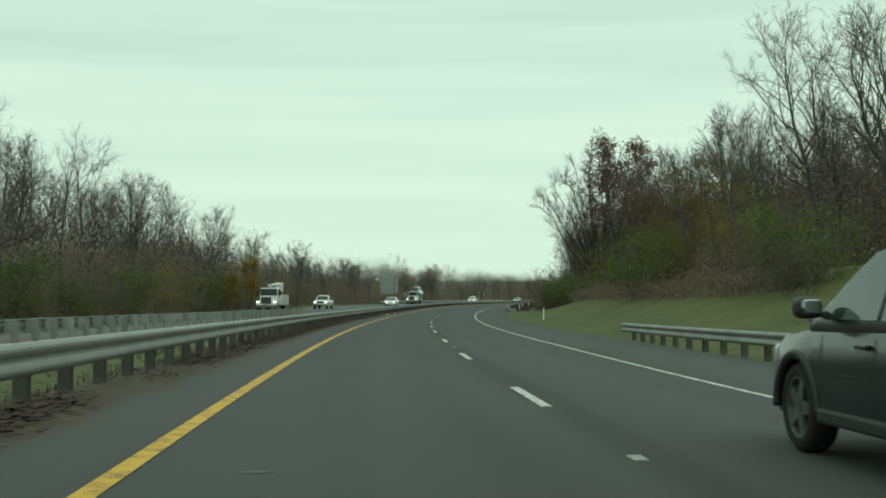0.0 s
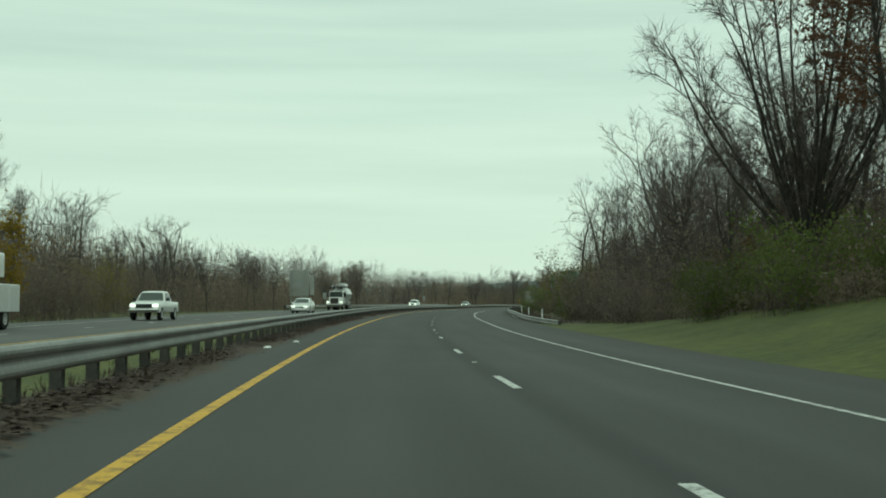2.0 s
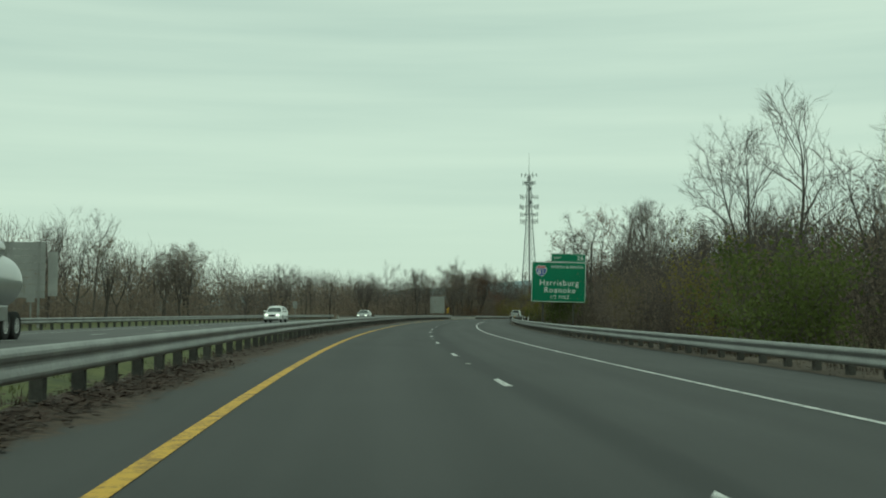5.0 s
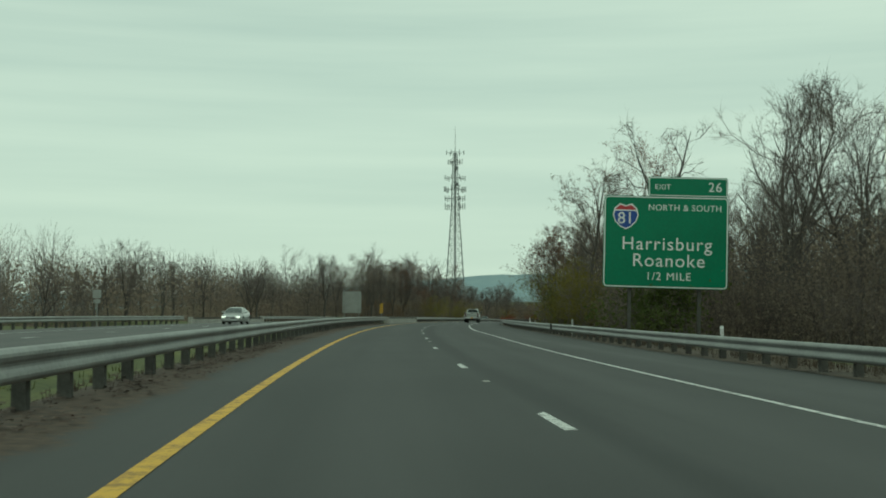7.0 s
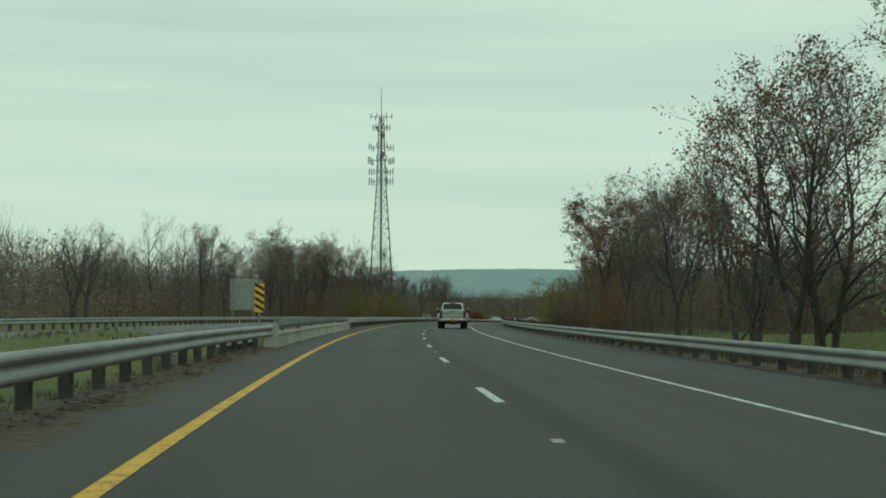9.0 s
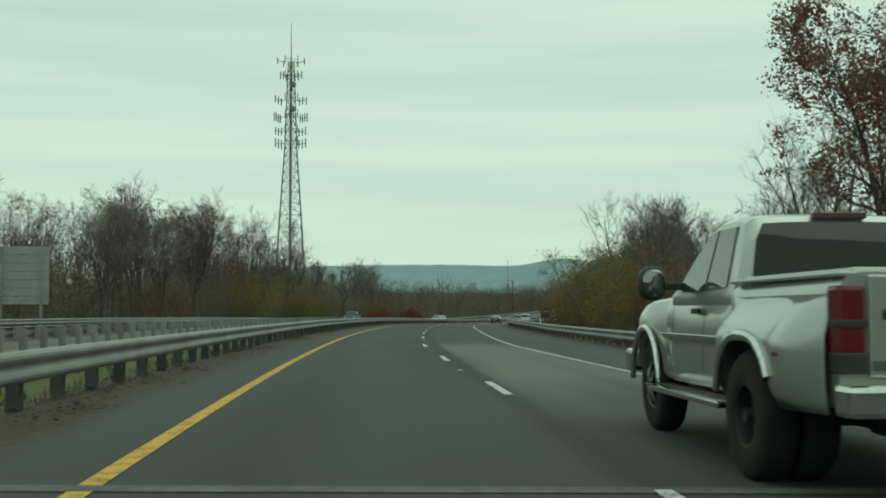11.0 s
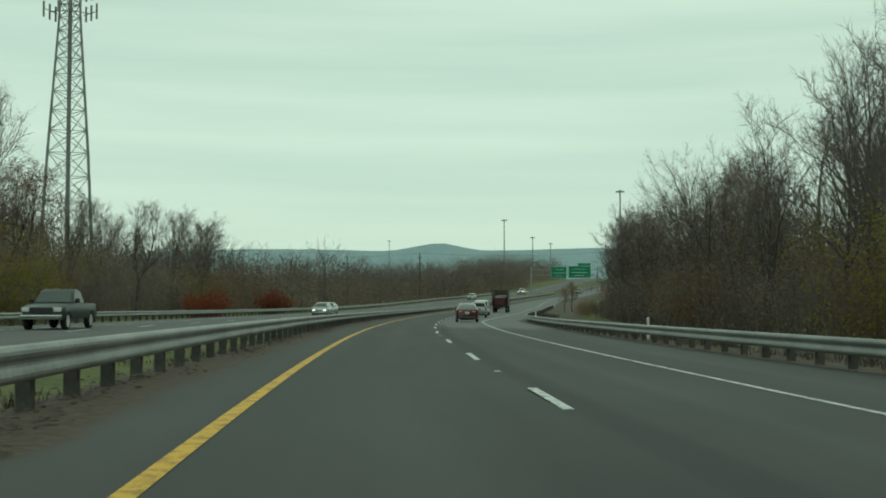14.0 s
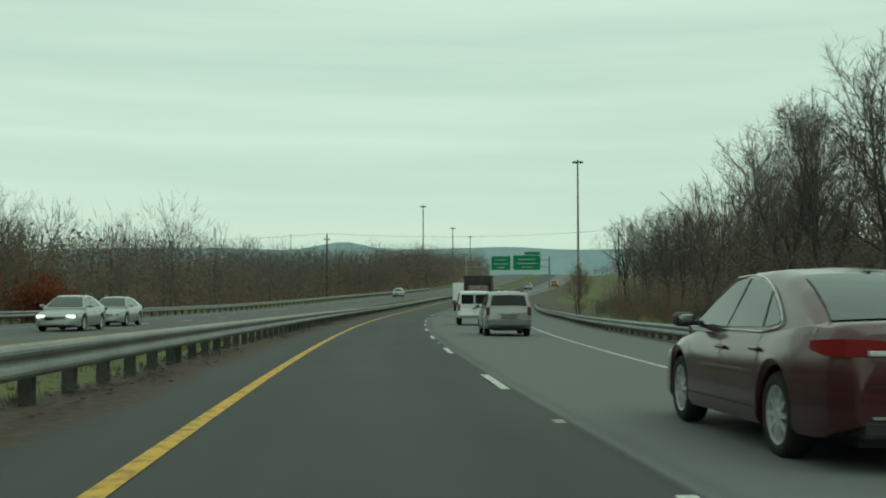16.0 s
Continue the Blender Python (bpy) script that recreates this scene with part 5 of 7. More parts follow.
def exit_sign(m, w, h, tab_w, tab_h, text=True, label="", posts=True, low=0.0):
    """m: the middle of the panel's lower edge."""
    e = thing("highway_sign", m, label, "road sign")
    part("panel", panel(bmesh.new(), w, h, 0, h / 2, -0.03, 0.03, 0.22), M_SIGN_GREEN, e)
    part("border", frame_line(bmesh.new(), w - 0.06, h - 0.06, 0, h / 2, -0.036, 0.2, 0.05), M_SIGN_WHITE, e, "thin white border")
    if tab_w:
        tx = w / 2 - tab_w / 2 - 0.05
        part("exit_tab", panel(bmesh.new(), tab_w, tab_h, tx, h + tab_h / 2 + 0.01, -0.03, 0.03, 0.12), M_SIGN_GREEN, e)
        part("border", frame_line(bmesh.new(), tab_w - 0.06, tab_h - 0.06, tx, h + tab_h / 2 + 0.01, -0.036, 0.1, 0.04), M_SIGN_WHITE, e, "thin white border")
    if posts:
        for x in (-w * 0.28, w * 0.28):
            bm = boxed(x - 0.09, x + 0.09, 0.08, 0.1, -low, h * 0.97)
            box(bm, x - 0.012, x + 0.012, 0.1, 0.26, -low, h * 0.97)
            box(bm, x - 0.09, x + 0.09, 0.26, 0.28, -low, h * 0.97)
            part("post", bm, M_POST, e, "weathered steel beam post")
        for z in (0.5, h * 0.5, h - 0.5):
            part("rail", boxed(-w / 2 + 0.2, w / 2 - 0.2, 0.03, 0.08, z - 0.06, z + 0.06), M_STEEL, e)
    if text:
        L = lambda t, size, x, z, sp=1.0: letters(t, size, M_SIGN_WHITE, e, Matrix.Translation((x, -0.036, z)) @ FACE, spacing=sp)
        L("Harrisburg", 0.92, 0.05, h * 0.475, 1.12)
        L("Roanoke", 0.92, 0.15, h * 0.295, 1.12)
        L("1/2 MILE", 0.55, 0.15, h * 0.125, 1.15)
        L("NORTH & SOUTH", 0.43, w * 0.15, h * 0.875, 1.08)
        L("EXIT", 0.36, tx - tab_w * 0.32, h + tab_h * 0.48, 1.1)
        L("26", 0.66, tx + tab_w * 0.34, h + tab_h * 0.5, 1.1)
        sx, sz, k = -w * 0.325, h * 0.775, 0.66
        pts = [(-0.86, 0.62), (-0.45, 0.98), (0, 0.84), (0.45, 0.98), (0.86, 0.62), (0.98, 0.1), (0.8, -0.42), (0.42, -0.8), (0, -1.0), (-0.42, -0.8), (-0.8, -0.42), (-0.98, 0.1)]

        def plate(pp, y, mat, name):
            bm = bmesh.new()
            a = [bm.verts.new((sx + x * k, y, sz + z * k)) for x, z in pp]
            b = [bm.verts.new((sx + x * k, -0.03, sz + z * k)) for x, z in pp]
            bm.faces.new(a)
            for i in range(len(a)):
                bm.faces.new((a[i], b[i], b[(i + 1) % len(a)], a[(i + 1) % len(a)]))
            return part(name, bm, mat, e)
        plate(pts, -0.036, M_SIGN_WHITE, "shield_edge")
        plate([(-0.8, 0.4), (0.8, 0.4), (0.88, 0.08), (0.72, -0.38), (0.38, -0.72), (0, -0.9), (-0.38, -0.72), (-0.72, -0.38), (-0.88, 0.08)], -0.041, M_SIGN_BLUE, "shield_field")
        plate([(-0.78, 0.5), (-0.74, 0.6), (-0.42, 0.86), (0, 0.74), (0.42, 0.86), (0.74, 0.6), (0.78, 0.5)], -0.041, M_SIGN_RED, "shield_band")
        letters("81", 0.82, M_SIGN_WHITE, e, Matrix.Translation((sx, -0.046, sz - 0.12)) @ FACE)
    return e


sign_u, sign_s = 13.65, 326.5
p = at(sign_s, sign_u)
exit_sign(pose(p.x, p.y, 3.45, 0, 1.5, -math.degrees(heading(sign_s)) - 3), 6.2, 4.6, 3.95, 0.98, True,
          "large green exit sign with white letters on two steel posts", True, 4.6)


# overhead signs far along the road
def gantry(x, y, turn):
    e = thing("sign_gantry", pose(x, y, 0, 0, 0, turn), "steel gantry that carries overhead signs across the road", "gantry")
    for px in (-13, 8.5):
        part("leg", tube(bmesh.new(), (px, 0.4, -3), (px, 0.4, 12.5), 0.28, 0.22, 10), M_STEEL, e)
    for z in (9.8, 11.6):
        part("chord", tube(bmesh.new(), (-13, 0.4, z), (8.5, 0.4, z), 0.1, n=6), M_STEEL, e)
    for i in range(12):
        part("brace", tube(bmesh.new(), (-13 + i * 1.79, 0.4, 9.8 if i % 2 else 11.6), (-13 + (i + 1) * 1.79, 0.4, 11.6 if i % 2 else 9.8), 0.05, n=4), M_STEEL, e)
    for cx, w, h, tab in ((-4.0, 5.1, 3.7, 0), (2.7, 7.2, 3.9, 4.2)):
        sg = exit_sign(pose(x, y, 0, 0, 0, turn) @ Matrix.Translation((cx, -0.1, 8.9)), w, h, tab, 0.9, False, "green overhead direction sign with unreadable white lettering", False)
        for i, (k, wd) in enumerate(((0.72, 0.62), (0.45, 0.72), (0.2, 0.4))):
            part("text_bar", boxed(-w * wd / 2, w * wd / 2, -0.045, -0.032, h * k - 0.04, h * k + 0.04), M_SIGN_WHITE, sg)


gantry(381.5, 808.5, -43)


# signs that turn their backs
def sign_back(s, u, w, h, z, label, side=True, turn=12):
    e = thing("road_sign", place(s, u, 0, turn), label, "road sign")
    n = int(h / 0.6)
    for i in range(n):
        bm = boxed(-w / 2, w / 2, 0.0, 0.03, z + h * i / n + 0.012, z + h * (i + 1) / n - 0.012)
        box(bm, -w / 2, w / 2, -0.04, 0.0, z + h * i / n + 0.012, z + h * i / n + 0.05)
        part("plank", bm, M_SIGN_BACK, e)
    for x in (-w * 0.4, w * 0.36):
        bm = boxed(x - 0.1, x + 0.1, -0.2, -0.18, -1.4, z + h)
        box(bm, x - 0.015, x + 0.015, -0.18, -0.05, -1.4, z + h)
        box(bm, x - 0.1, x + 0.1, -0.05, -0.04, -1.4, z + h)
        part("post", bm, M_STEEL, e)
    if side:
        part("side_panel", boxed(w / 2 + 0.2, w / 2 + 1.0, 0.3, 0.34, z + 0.2, z + h * 0.83), M_SIGN_BACK, e)


sign_back(292, -34.5, 3.6, 4.9, 2.2, "back of a large grey aluminium road sign in the far verge")
sign_back(515.2, -30.5, 4.0, 4.6, 1.7, "back of a grey ribbed aluminium road sign by the woods", False)


def small_sign(s, u, label, shape):
    e = thing("small_sign", place(s, u, 0), label, "road sign")
    part("post", boxed(-0.04, 0.04, 0.0, 0.05, -0.8, 2.5), M_STEEL, e)
    part("plate", panel(bmesh.new(), 0.62, 0.62 if shape else 0.75, 0, 2.25, -0.02, 0.0, 0.08), M_SIGN_BACK, e)
    part("lower_plate", panel(bmesh.new(), 0.5, 0.28, 0, 1.72, -0.02, 0.0, 0.04), M_SIGN_BACK, e)


small_sign(353, -22.2, "small grey sign back on a thin steel post", 1)
small_sign(262, -22.5, "small route marker back on a thin steel post", 0)

# striped hazard marker at the bridge
e = thing("hazard_marker", place(384.9, -3.9), "yellow and black striped hazard marker on a post", "road sign")
part("post", boxed(-0.035, 0.035, 0.0, 0.05, -5.5, 1.9), M_STEEL, e)
part("plate", panel(bmesh.new(), 0.32, 0.95, 0, 1.5, -0.02, 0.0, 0.03), M_SIGN_YELLOW, e)
for i in range(4):
    bm = bmesh.new()
    z = 1.08 + i * 0.23
    vs = [bm.verts.new(q) for q in ((-0.155, -0.024, z + 0.13), (0.155, -0.024, z - 0.05), (0.155, -0.024, z + 0.06), (-0.155, -0.024, z + 0.24))]
    bm.faces.new(vs)
    part("stripe", bm, M_BLACK, e)


def delineator(s, u, h=0.88):
    e = thing("delineator", place(s, u, ground_z(s, u)), "white plastic marker post in the verge", "marker post", "marker posts along the shoulder")
    part("post", boxed(-0.05, 0.05, -0.02, 0.02, -0.3, h, bevel=0.012), M_SIGN_WHITE, e)
    part("reflector", boxed(-0.035, 0.035, -0.026, -0.02, h - 0.25, h - 0.08), M_CLEAR, e, "pale reflector")


for s, u in ((86.5, 10.1), (162.5, 9.9), (181, 9.9), (205, 9.9), (301, 9.6), (331, 9.6), (360.6, 9.6), (505, 9.6), (556, 9.6), (585, 9.5), (640, 9.5), (250, -22), (480, -22), (570, -22), (395, -22)):
    delineator(s, u)


# ---- light masts and power line ----
def light_mast(x, y, top):
    e = thing("light_mast", pose(x, y, -3), "very tall slim steel light mast with a ring of lamps", "light mast", "light masts at the interchange")
    part("pole", tube(bmesh.new(), (0, 0, 0), (0, 0, top + 3), 0.42, 0.2, 10), M_TOWER, e)
    part("ring", lathe([(0.9, -0.06), (1.0, 0.0), (0.9, 0.06), (0.8, 0.0), (0.9, -0.06)], n=16), M_TOWER, e).matrix_basis = Matrix.Translation((0, 0, top + 2.6)) @ Matrix.Rotation(radians(90), 4, "X")
    for k in range(6):
        a = k * math.tau / 6
        part("lamp", boxed(math.cos(a) * 1.1 - 0.32, math.cos(a) * 1.1 + 0.32, math.sin(a) * 1.1 - 0.32, math.sin(a) * 1.1 + 0.32, top + 2.2, top + 2.65, bevel=0.08, taper=(0.6, 0.6)), M_TOWER, e)


for x, y, top in ((480.3, 976.6, 41.2), (390.9, 795.4, 37), (641.7, 1352, 50.6), (549.5, 1042, 37.5), (626, 1120, 39)):
    light_mast(x, y, top)


def utility_pole(x, y, top, turn):
    e = thing("utility_pole", pose(x, y, -1.5, 0, 0, turn), "weathered wooden utility pole with a crossarm", "utility pole", "power line")
    part("pole", tube(bmesh.new(), (0, 0, 0), (0, 0, top + 1.5), 0.2, 0.13, 8), M_BARK, e)
    part("crossarm", boxed(-1.2, 1.2, -0.07, 0.07, top + 0.4, top + 0.55), M_BARK, e)
    for xx in (-1.05, 0.0, 1.05):
        part("insulator", boxed(xx - 0.05, xx + 0.05, -0.05, 0.05, top + 0.55, top + 0.75, bevel=0.015), M_CONCRETE, e)


ends = ((296, 766, 13.6), (341, 735, 14.6))
for x, y, top in ends:
    utility_pole(x, y, top, 32)
cable_dir = Vector((ends[1][0] - ends[0][0], ends[1][1] - ends[0][1], 0))
for k in (-1, 0, 1):
    bm, rings = bmesh.new(), []
    for i in range(25):
        f = -1.0 + 3.0 * i / 24
        g = f - math.floor(f)
        q = Vector((ends[0][0], ends[0][1], 0)) + cable_dir * f + Vector((0.85 * k, 0.5 * k, 13.7 + 0.9 * f - 4 * g * (1 - g)))
        rings.append([bm.verts.new(q + Vector((0, 0, 0.009))), bm.verts.new(q + Vector((0.007, 0.005, -0.005))), bm.verts.new(q + Vector((-0.007, -0.005, -0.005)))])
    for a, b in zip(rings, rings[1:]):
        for j in range(3):
            bm.faces.new((a[j], a[(j + 1) % 3], b[(j + 1) % 3], b[j]))
    tagged(part("power_cable", bm, M_WIRE), "thin sagging power cable over the road", "cable", "power line")


# ---- vehicles: x ahead, y to the left, z up, from the middle of the wheelbase ----
def loft(sections, caps=True):
    """Skins sections, each a list of (x, y, z) over the right half, mirrored to the left."""
    bm = bmesh.new()
    rings = []
    for sec in sections:
        right = [bm.verts.new(q) for q in sec]
        left = [bm.verts.new((x, -y, z)) for x, y, z in sec[1:-1]][::-1]
        rings.append(right + left)
    n = len(rings[0])
    for a, b in zip(rings, rings[1:]):
        for k in range(n):
            bm.faces.new((a[k], a[(k + 1) % n], b[(k + 1) % n], b[k]))
    if caps:
        bm.faces.new(rings[0][::-1])
        bm.faces.new(rings[-1])
    bmesh.ops.recalc_face_normals(bm, faces=bm.faces)
    return bm


def shaded(ob, angle=38):
    """Smooth faces with sharp creases kept."""
    me = ob.data
    bm = bmesh.new()
    bm.from_mesh(me)
    for e in bm.edges:
        e.smooth = len(e.link_faces) == 2 and e.calc_face_angle(0) < radians(angle)
    for f in bm.faces:
        f.smooth = True
    bm.to_mesh(me)
    bm.free()
    return ob


def lower_body(top, width, bottom, axles, r, name, mat, parent, tuck=0.12, crown=0.03):
    """top: (x, z) of bonnet, belt and tail; width: (x, half width). Wheel arches are cut into its lower edge."""
    x0, x1 = top[0][0], top[-1][0]
    xs = set(np.linspace(x0, x1, 30)) | {x for x, _ in top}
    for a in axles:
        xs |= {a + r * k for k in (-1.0, -0.98, -0.9, -0.75, -0.5, -0.25, 0, 0.25, 0.5, 0.75, 0.9, 0.98, 1.0)}
    xs = sorted(x for x in xs if x0 <= x <= x1)
    def section(x):
        zt = float(np.interp(x, *zip(*top)))
        w = float(np.interp(x, *zip(*width)))
        zb = float(np.interp(x, *zip(*bottom)))
        arch = zb
        for a in axles:
            if abs(x - a) < r:
                arch = max(arch, math.sqrt(r * r - (x - a) ** 2) + WHEEL_Z)
        h = zt - zb
        mid = max(zb + h * 0.5, arch + 0.05)
        return ([(x, 0, zb), (x, w * 0.62, zb), (x, w * 0.64, arch), (x, w - 0.04, arch), (x, w, min(arch + 0.06, mid)), (x, w, mid),
                     (x, w - tuck * 0.25, max(zt - 0.10, mid + 0.01)), (x, w - tuck * 0.6, max(zt - 0.03, mid + 0.02)), (x, w - tuck * 1.3, zt), (x, 0, zt + crown)])
    ob = shaded(part(name, loft([section(x) for x in xs]), mat, parent))

    def side(x, z):
        """The body's half width at x and height z."""
        q = section(x)[3:9]
        return float(np.interp(z, [c[2] for c in q], [c[1] for c in q]))
    return side


def seam(parent, side, x0, z0, x1, z1, wide=0.007):
    """A door gap that follows the body's side."""
    for sgn in (1, -1):
        bm, rows = bmesh.new(), []
        for k in range(9):
            x, z = x0 + (x1 - x0) * k / 8, z0 + (z1 - z0) * k / 8
            d = Vector((wide, 0)) if abs(z1 - z0) > abs(x1 - x0) else Vector((0, wide))
            rows.append([bm.verts.new((x - d.x, sgn * (side(x, z - d.y) + 0.003), z - d.y)), bm.verts.new((x + d.x, sgn * (side(x, z + d.y) + 0.003), z + d.y))])
        for a, b in zip(rows, rows[1:]):
            bm.faces.new((a[0], a[1], b[1], b[0]))
        part("door_seam", bm, M_BLACK, parent)


def cabin(roof, belt, w_belt, w_roof, z_roof, mat, parent, name="cabin"):
    xs = np.linspace(roof[0][0], roof[-1][0], 25)
    secs = []
    for x in sorted(set(xs) | {q[0] for q in roof}):
        z = float(np.interp(x, *zip(*roof)))
        k = max(0.0, (z - belt) / (z_roof - belt))
        w = w_belt + (w_roof - w_belt) * k
        secs.append([(x, 0, belt - 0.08), (x, w_belt, belt - 0.08), (x, w_belt, belt), (x, w + (w_belt - w) * 0.3, belt + (z - belt) * 0.7), (x, w + 0.01, max(belt, z - 0.05)), (x, w - 0.05, max(belt, z - 0.012)), (x, w - 0.16, z), (x, 0, z + 0.018)])
    return shaded(part(name, loft(secs), mat, parent), 30)


def side_pane(poly, belt, w_belt, w_roof, z_roof, mat, parent, name="side_window", out=0.012):
    """A pane on both sides; poly: (x, z)."""
    def y(z):
        return w_belt + (w_roof - w_belt) * max(0.0, (z - belt) / (z_roof - belt)) + out
    for sgn in (1, -1):
        bm = bmesh.new()
        a = [bm.verts.new((x, sgn * y(z), z)) for x, z in poly]
        b = [bm.verts.new((x, sgn * (y(z) - 0.03), z)) for x, z in poly]
        bm.faces.new(a)
        for i in range(len(a)):
            bm.faces.new((a[i], b[i], b[(i + 1) % len(a)], a[(i + 1) % len(a)]))
        bmesh.ops.recalc_face_normals(bm, faces=bm.faces)
        part(name, bm, mat, parent)


def screen(line, w0, w1, mat, parent, name, out=0.012):
    """Windscreen or rear window along the (x, z) line, half widths at its ends."""
    bm, rows = bmesh.new(), []
    a, b = Vector((line[0][0], line[0][1])), Vector((line[-1][0], line[-1][1]))
    nrm = Vector((-(b - a).y, (b - a).x)).normalized()
    if nrm.y < 0:
        nrm = -nrm
    for i, (x, z) in enumerate(line):
        w = w0 + (w1 - w0) * i / (len(line) - 1)
        rows.append([bm.verts.new((x + nrm.x * out, w * k, z + nrm.y * out + 0.018 * (1 - k * k))) for k in (-1, -0.6, 0, 0.6, 1)])
    for r0, r1 in zip(rows, rows[1:]):
        for k in range(4):
            bm.faces.new((r0[k], r0[k + 1], r1[k + 1], r1[k]))
    bmesh.ops.recalc_face_normals(bm, faces=bm.faces)
    return part(name, bm, mat, parent, smooth=True)


WHEEL_Z = 0.33


def wheel(parent, x, y, r, width, spokes, mat, rim_k=0.68, dish=0.02):
    """A wheel whose outer side is at y; sub-parts tyre and rim."""
    sgn = 1 if y > 0 else -1
    hub = part("wheel", lathe([(0.001, 0.012), (0.05, 0.012), (0.055, 0.06), (0.001, 0.06)], n=14), mat, parent)
    hub.matrix_basis = Matrix.Translation((x, y, r)) @ (Matrix.Rotation(math.pi, 4, "Z") if sgn > 0 else Matrix())
    k = rim_k * r
    tyre = lathe([(k, 0.01), (k + 0.02, 0.0), (r * 0.9, 0.005), (r * 0.97, 0.03), (r, 0.06), (r, width - 0.06), (r * 0.97, width - 0.03), (r * 0.9, width), (k, width - 0.01)], n=36)
    part("tyre", tyre, M_RUBBER, hub, smooth=True)
    rim = lathe([(k, 0.012), (k * 0.93, 0.016), (k * 0.9, 0.06), (k * 0.88, 0.13)], n=36)
    for i in range(spokes):
        a = i * math.tau / spokes
        d, q = Vector((math.cos(a), 0, math.sin(a))), Vector((-math.sin(a), 0, math.cos(a)))
        n0, n1 = k * 0.2, k * 0.93
        h0, h1 = k * (0.095 if spokes > 6 else 0.24), k * (0.06 if spokes > 6 else 0.17)
        vs = [rim.verts.new(d * n + q * h + Vector((0, yy, 0))) for n, h in ((n0, -h0), (n0, h0), (n1, h1), (n1, -h1)) for yy in (dish, dish + 0.05)]
        for f in ((0, 2, 4, 6), (0, 1, 3, 2), (2, 3, 5, 4), (4, 5, 7, 6), (6, 7, 1, 0)):
            rim.faces.new([vs[j] for j in f])
    part("rim", rim, mat, hub, smooth=False)
    part("brake_drum", lathe([(0.001, 0.12), (k * 0.86, 0.12), (k * 0.86, 0.16)], n=24), M_BLACK, hub)
    return hub


def four_wheels(parent, axles, half, r, width, spokes, mat):
    for x in axles:
        for sgn in (1, -1):
            wheel(parent, x, sgn * half, r, width, spokes, mat)


def rounded(bm, x0, x1, y0, y1, z0, z1, p=0.6):
    """A pillow-shaped solid that fills the box."""
    out = bmesh.ops.create_uvsphere(bm, u_segments=20, v_segments=12, radius=1.0)["verts"]
    bulge = lambda v: math.copysign(abs(v) ** p, v)
    for v in out:
        v.co = Vector(((x0 + x1) / 2 + bulge(v.co.x) * (x1 - x0) / 2, (y0 + y1) / 2 + bulge(v.co.y) * (y1 - y0) / 2, (z0 + z1) / 2 + bulge(v.co.z) * (z1 - z0) / 2))
    return bm


def mirrors(parent, x, y, z, mat, w=0.22, h=0.15):
    for sgn in (1, -1):
        bm = rounded(bmesh.new(), x - 0.09, x + 0.12, min(sgn * y, sgn * (y + w)), max(sgn * y, sgn * (y + w)), z, z + h)
        box(bm, x - 0.02, x + 0.08, min(sgn * (y - 0.14), sgn * (y + 0.02)), max(sgn * (y - 0.14), sgn * (y + 0.02)), z + 0.01, z + 0.06, bevel=0.015)
        mir = shaded(part("mirror", bm, mat, parent))
        part("mirror_glass", rounded(bmesh.new(), x - 0.094, x - 0.06, min(sgn * (y + 0.02), sgn * (y + w - 0.02)), max(sgn * (y + 0.02), sgn * (y + w - 0.02)), z + 0.02, z + h - 0.02, 0.5), M_MIRROR, mir, "mirror glass", smooth=True)


def arc_trim(x, y, z, r, stretch, a0, a1, thick):
    """A rounded moulding bent over a wheel arch."""
    bm, rings = bmesh.new(), []
    for k in range(29):
        a = a0 + (a1 - a0) * k / 28
        c, d = Vector((x + r * stretch * math.cos(a), y, z + r * math.sin(a))), Vector((math.cos(a), 0, math.sin(a)))
        rings.append([bm.verts.new(c + d * thick * math.cos(b) + Vector((0, thick * 0.8 * math.sin(b), 0))) for b in (0, 0.8, 1.6, 2.4, 3.1, 4.7)])
    for p, q in zip(rings, rings[1:]):
        for j in range(6):
            bm.faces.new((p[j], p[(j + 1) % 6], q[(j + 1) % 6], q[j]))
    bm.faces.new(rings[0])
    bm.faces.new(rings[-1][::-1])
    bmesh.ops.recalc_face_normals(bm, faces=bm.faces)
    return bm


def both(parent, name, mat, x0, x1, y0, y1, z0, z1, bevel=0.01, label=""):
    for sgn in (1, -1):
        part(name, boxed(x0, x1, min(sgn * y0, sgn * y1), max(sgn * y0, sgn * y1), z0, z1, bevel=bevel), mat, parent, label)


def plate(parent, x, z, mat, back=True, w=0.31, h=0.16):
    d = -0.012 if back else 0.012
    ob = part("licence_plate", boxed(min(x, x + d), max(x, x + d), -w / 2, w / 2, z, z + h, bevel=0.004), mat, parent, "licence plate with unreadable characters")
    part("plate_bar", boxed(min(x + d, x + d * 1.3), max(x + d, x + d * 1.3), -w * 0.36, w * 0.36, z + h * 0.3, z + h * 0.68), M_BLACK, ob)


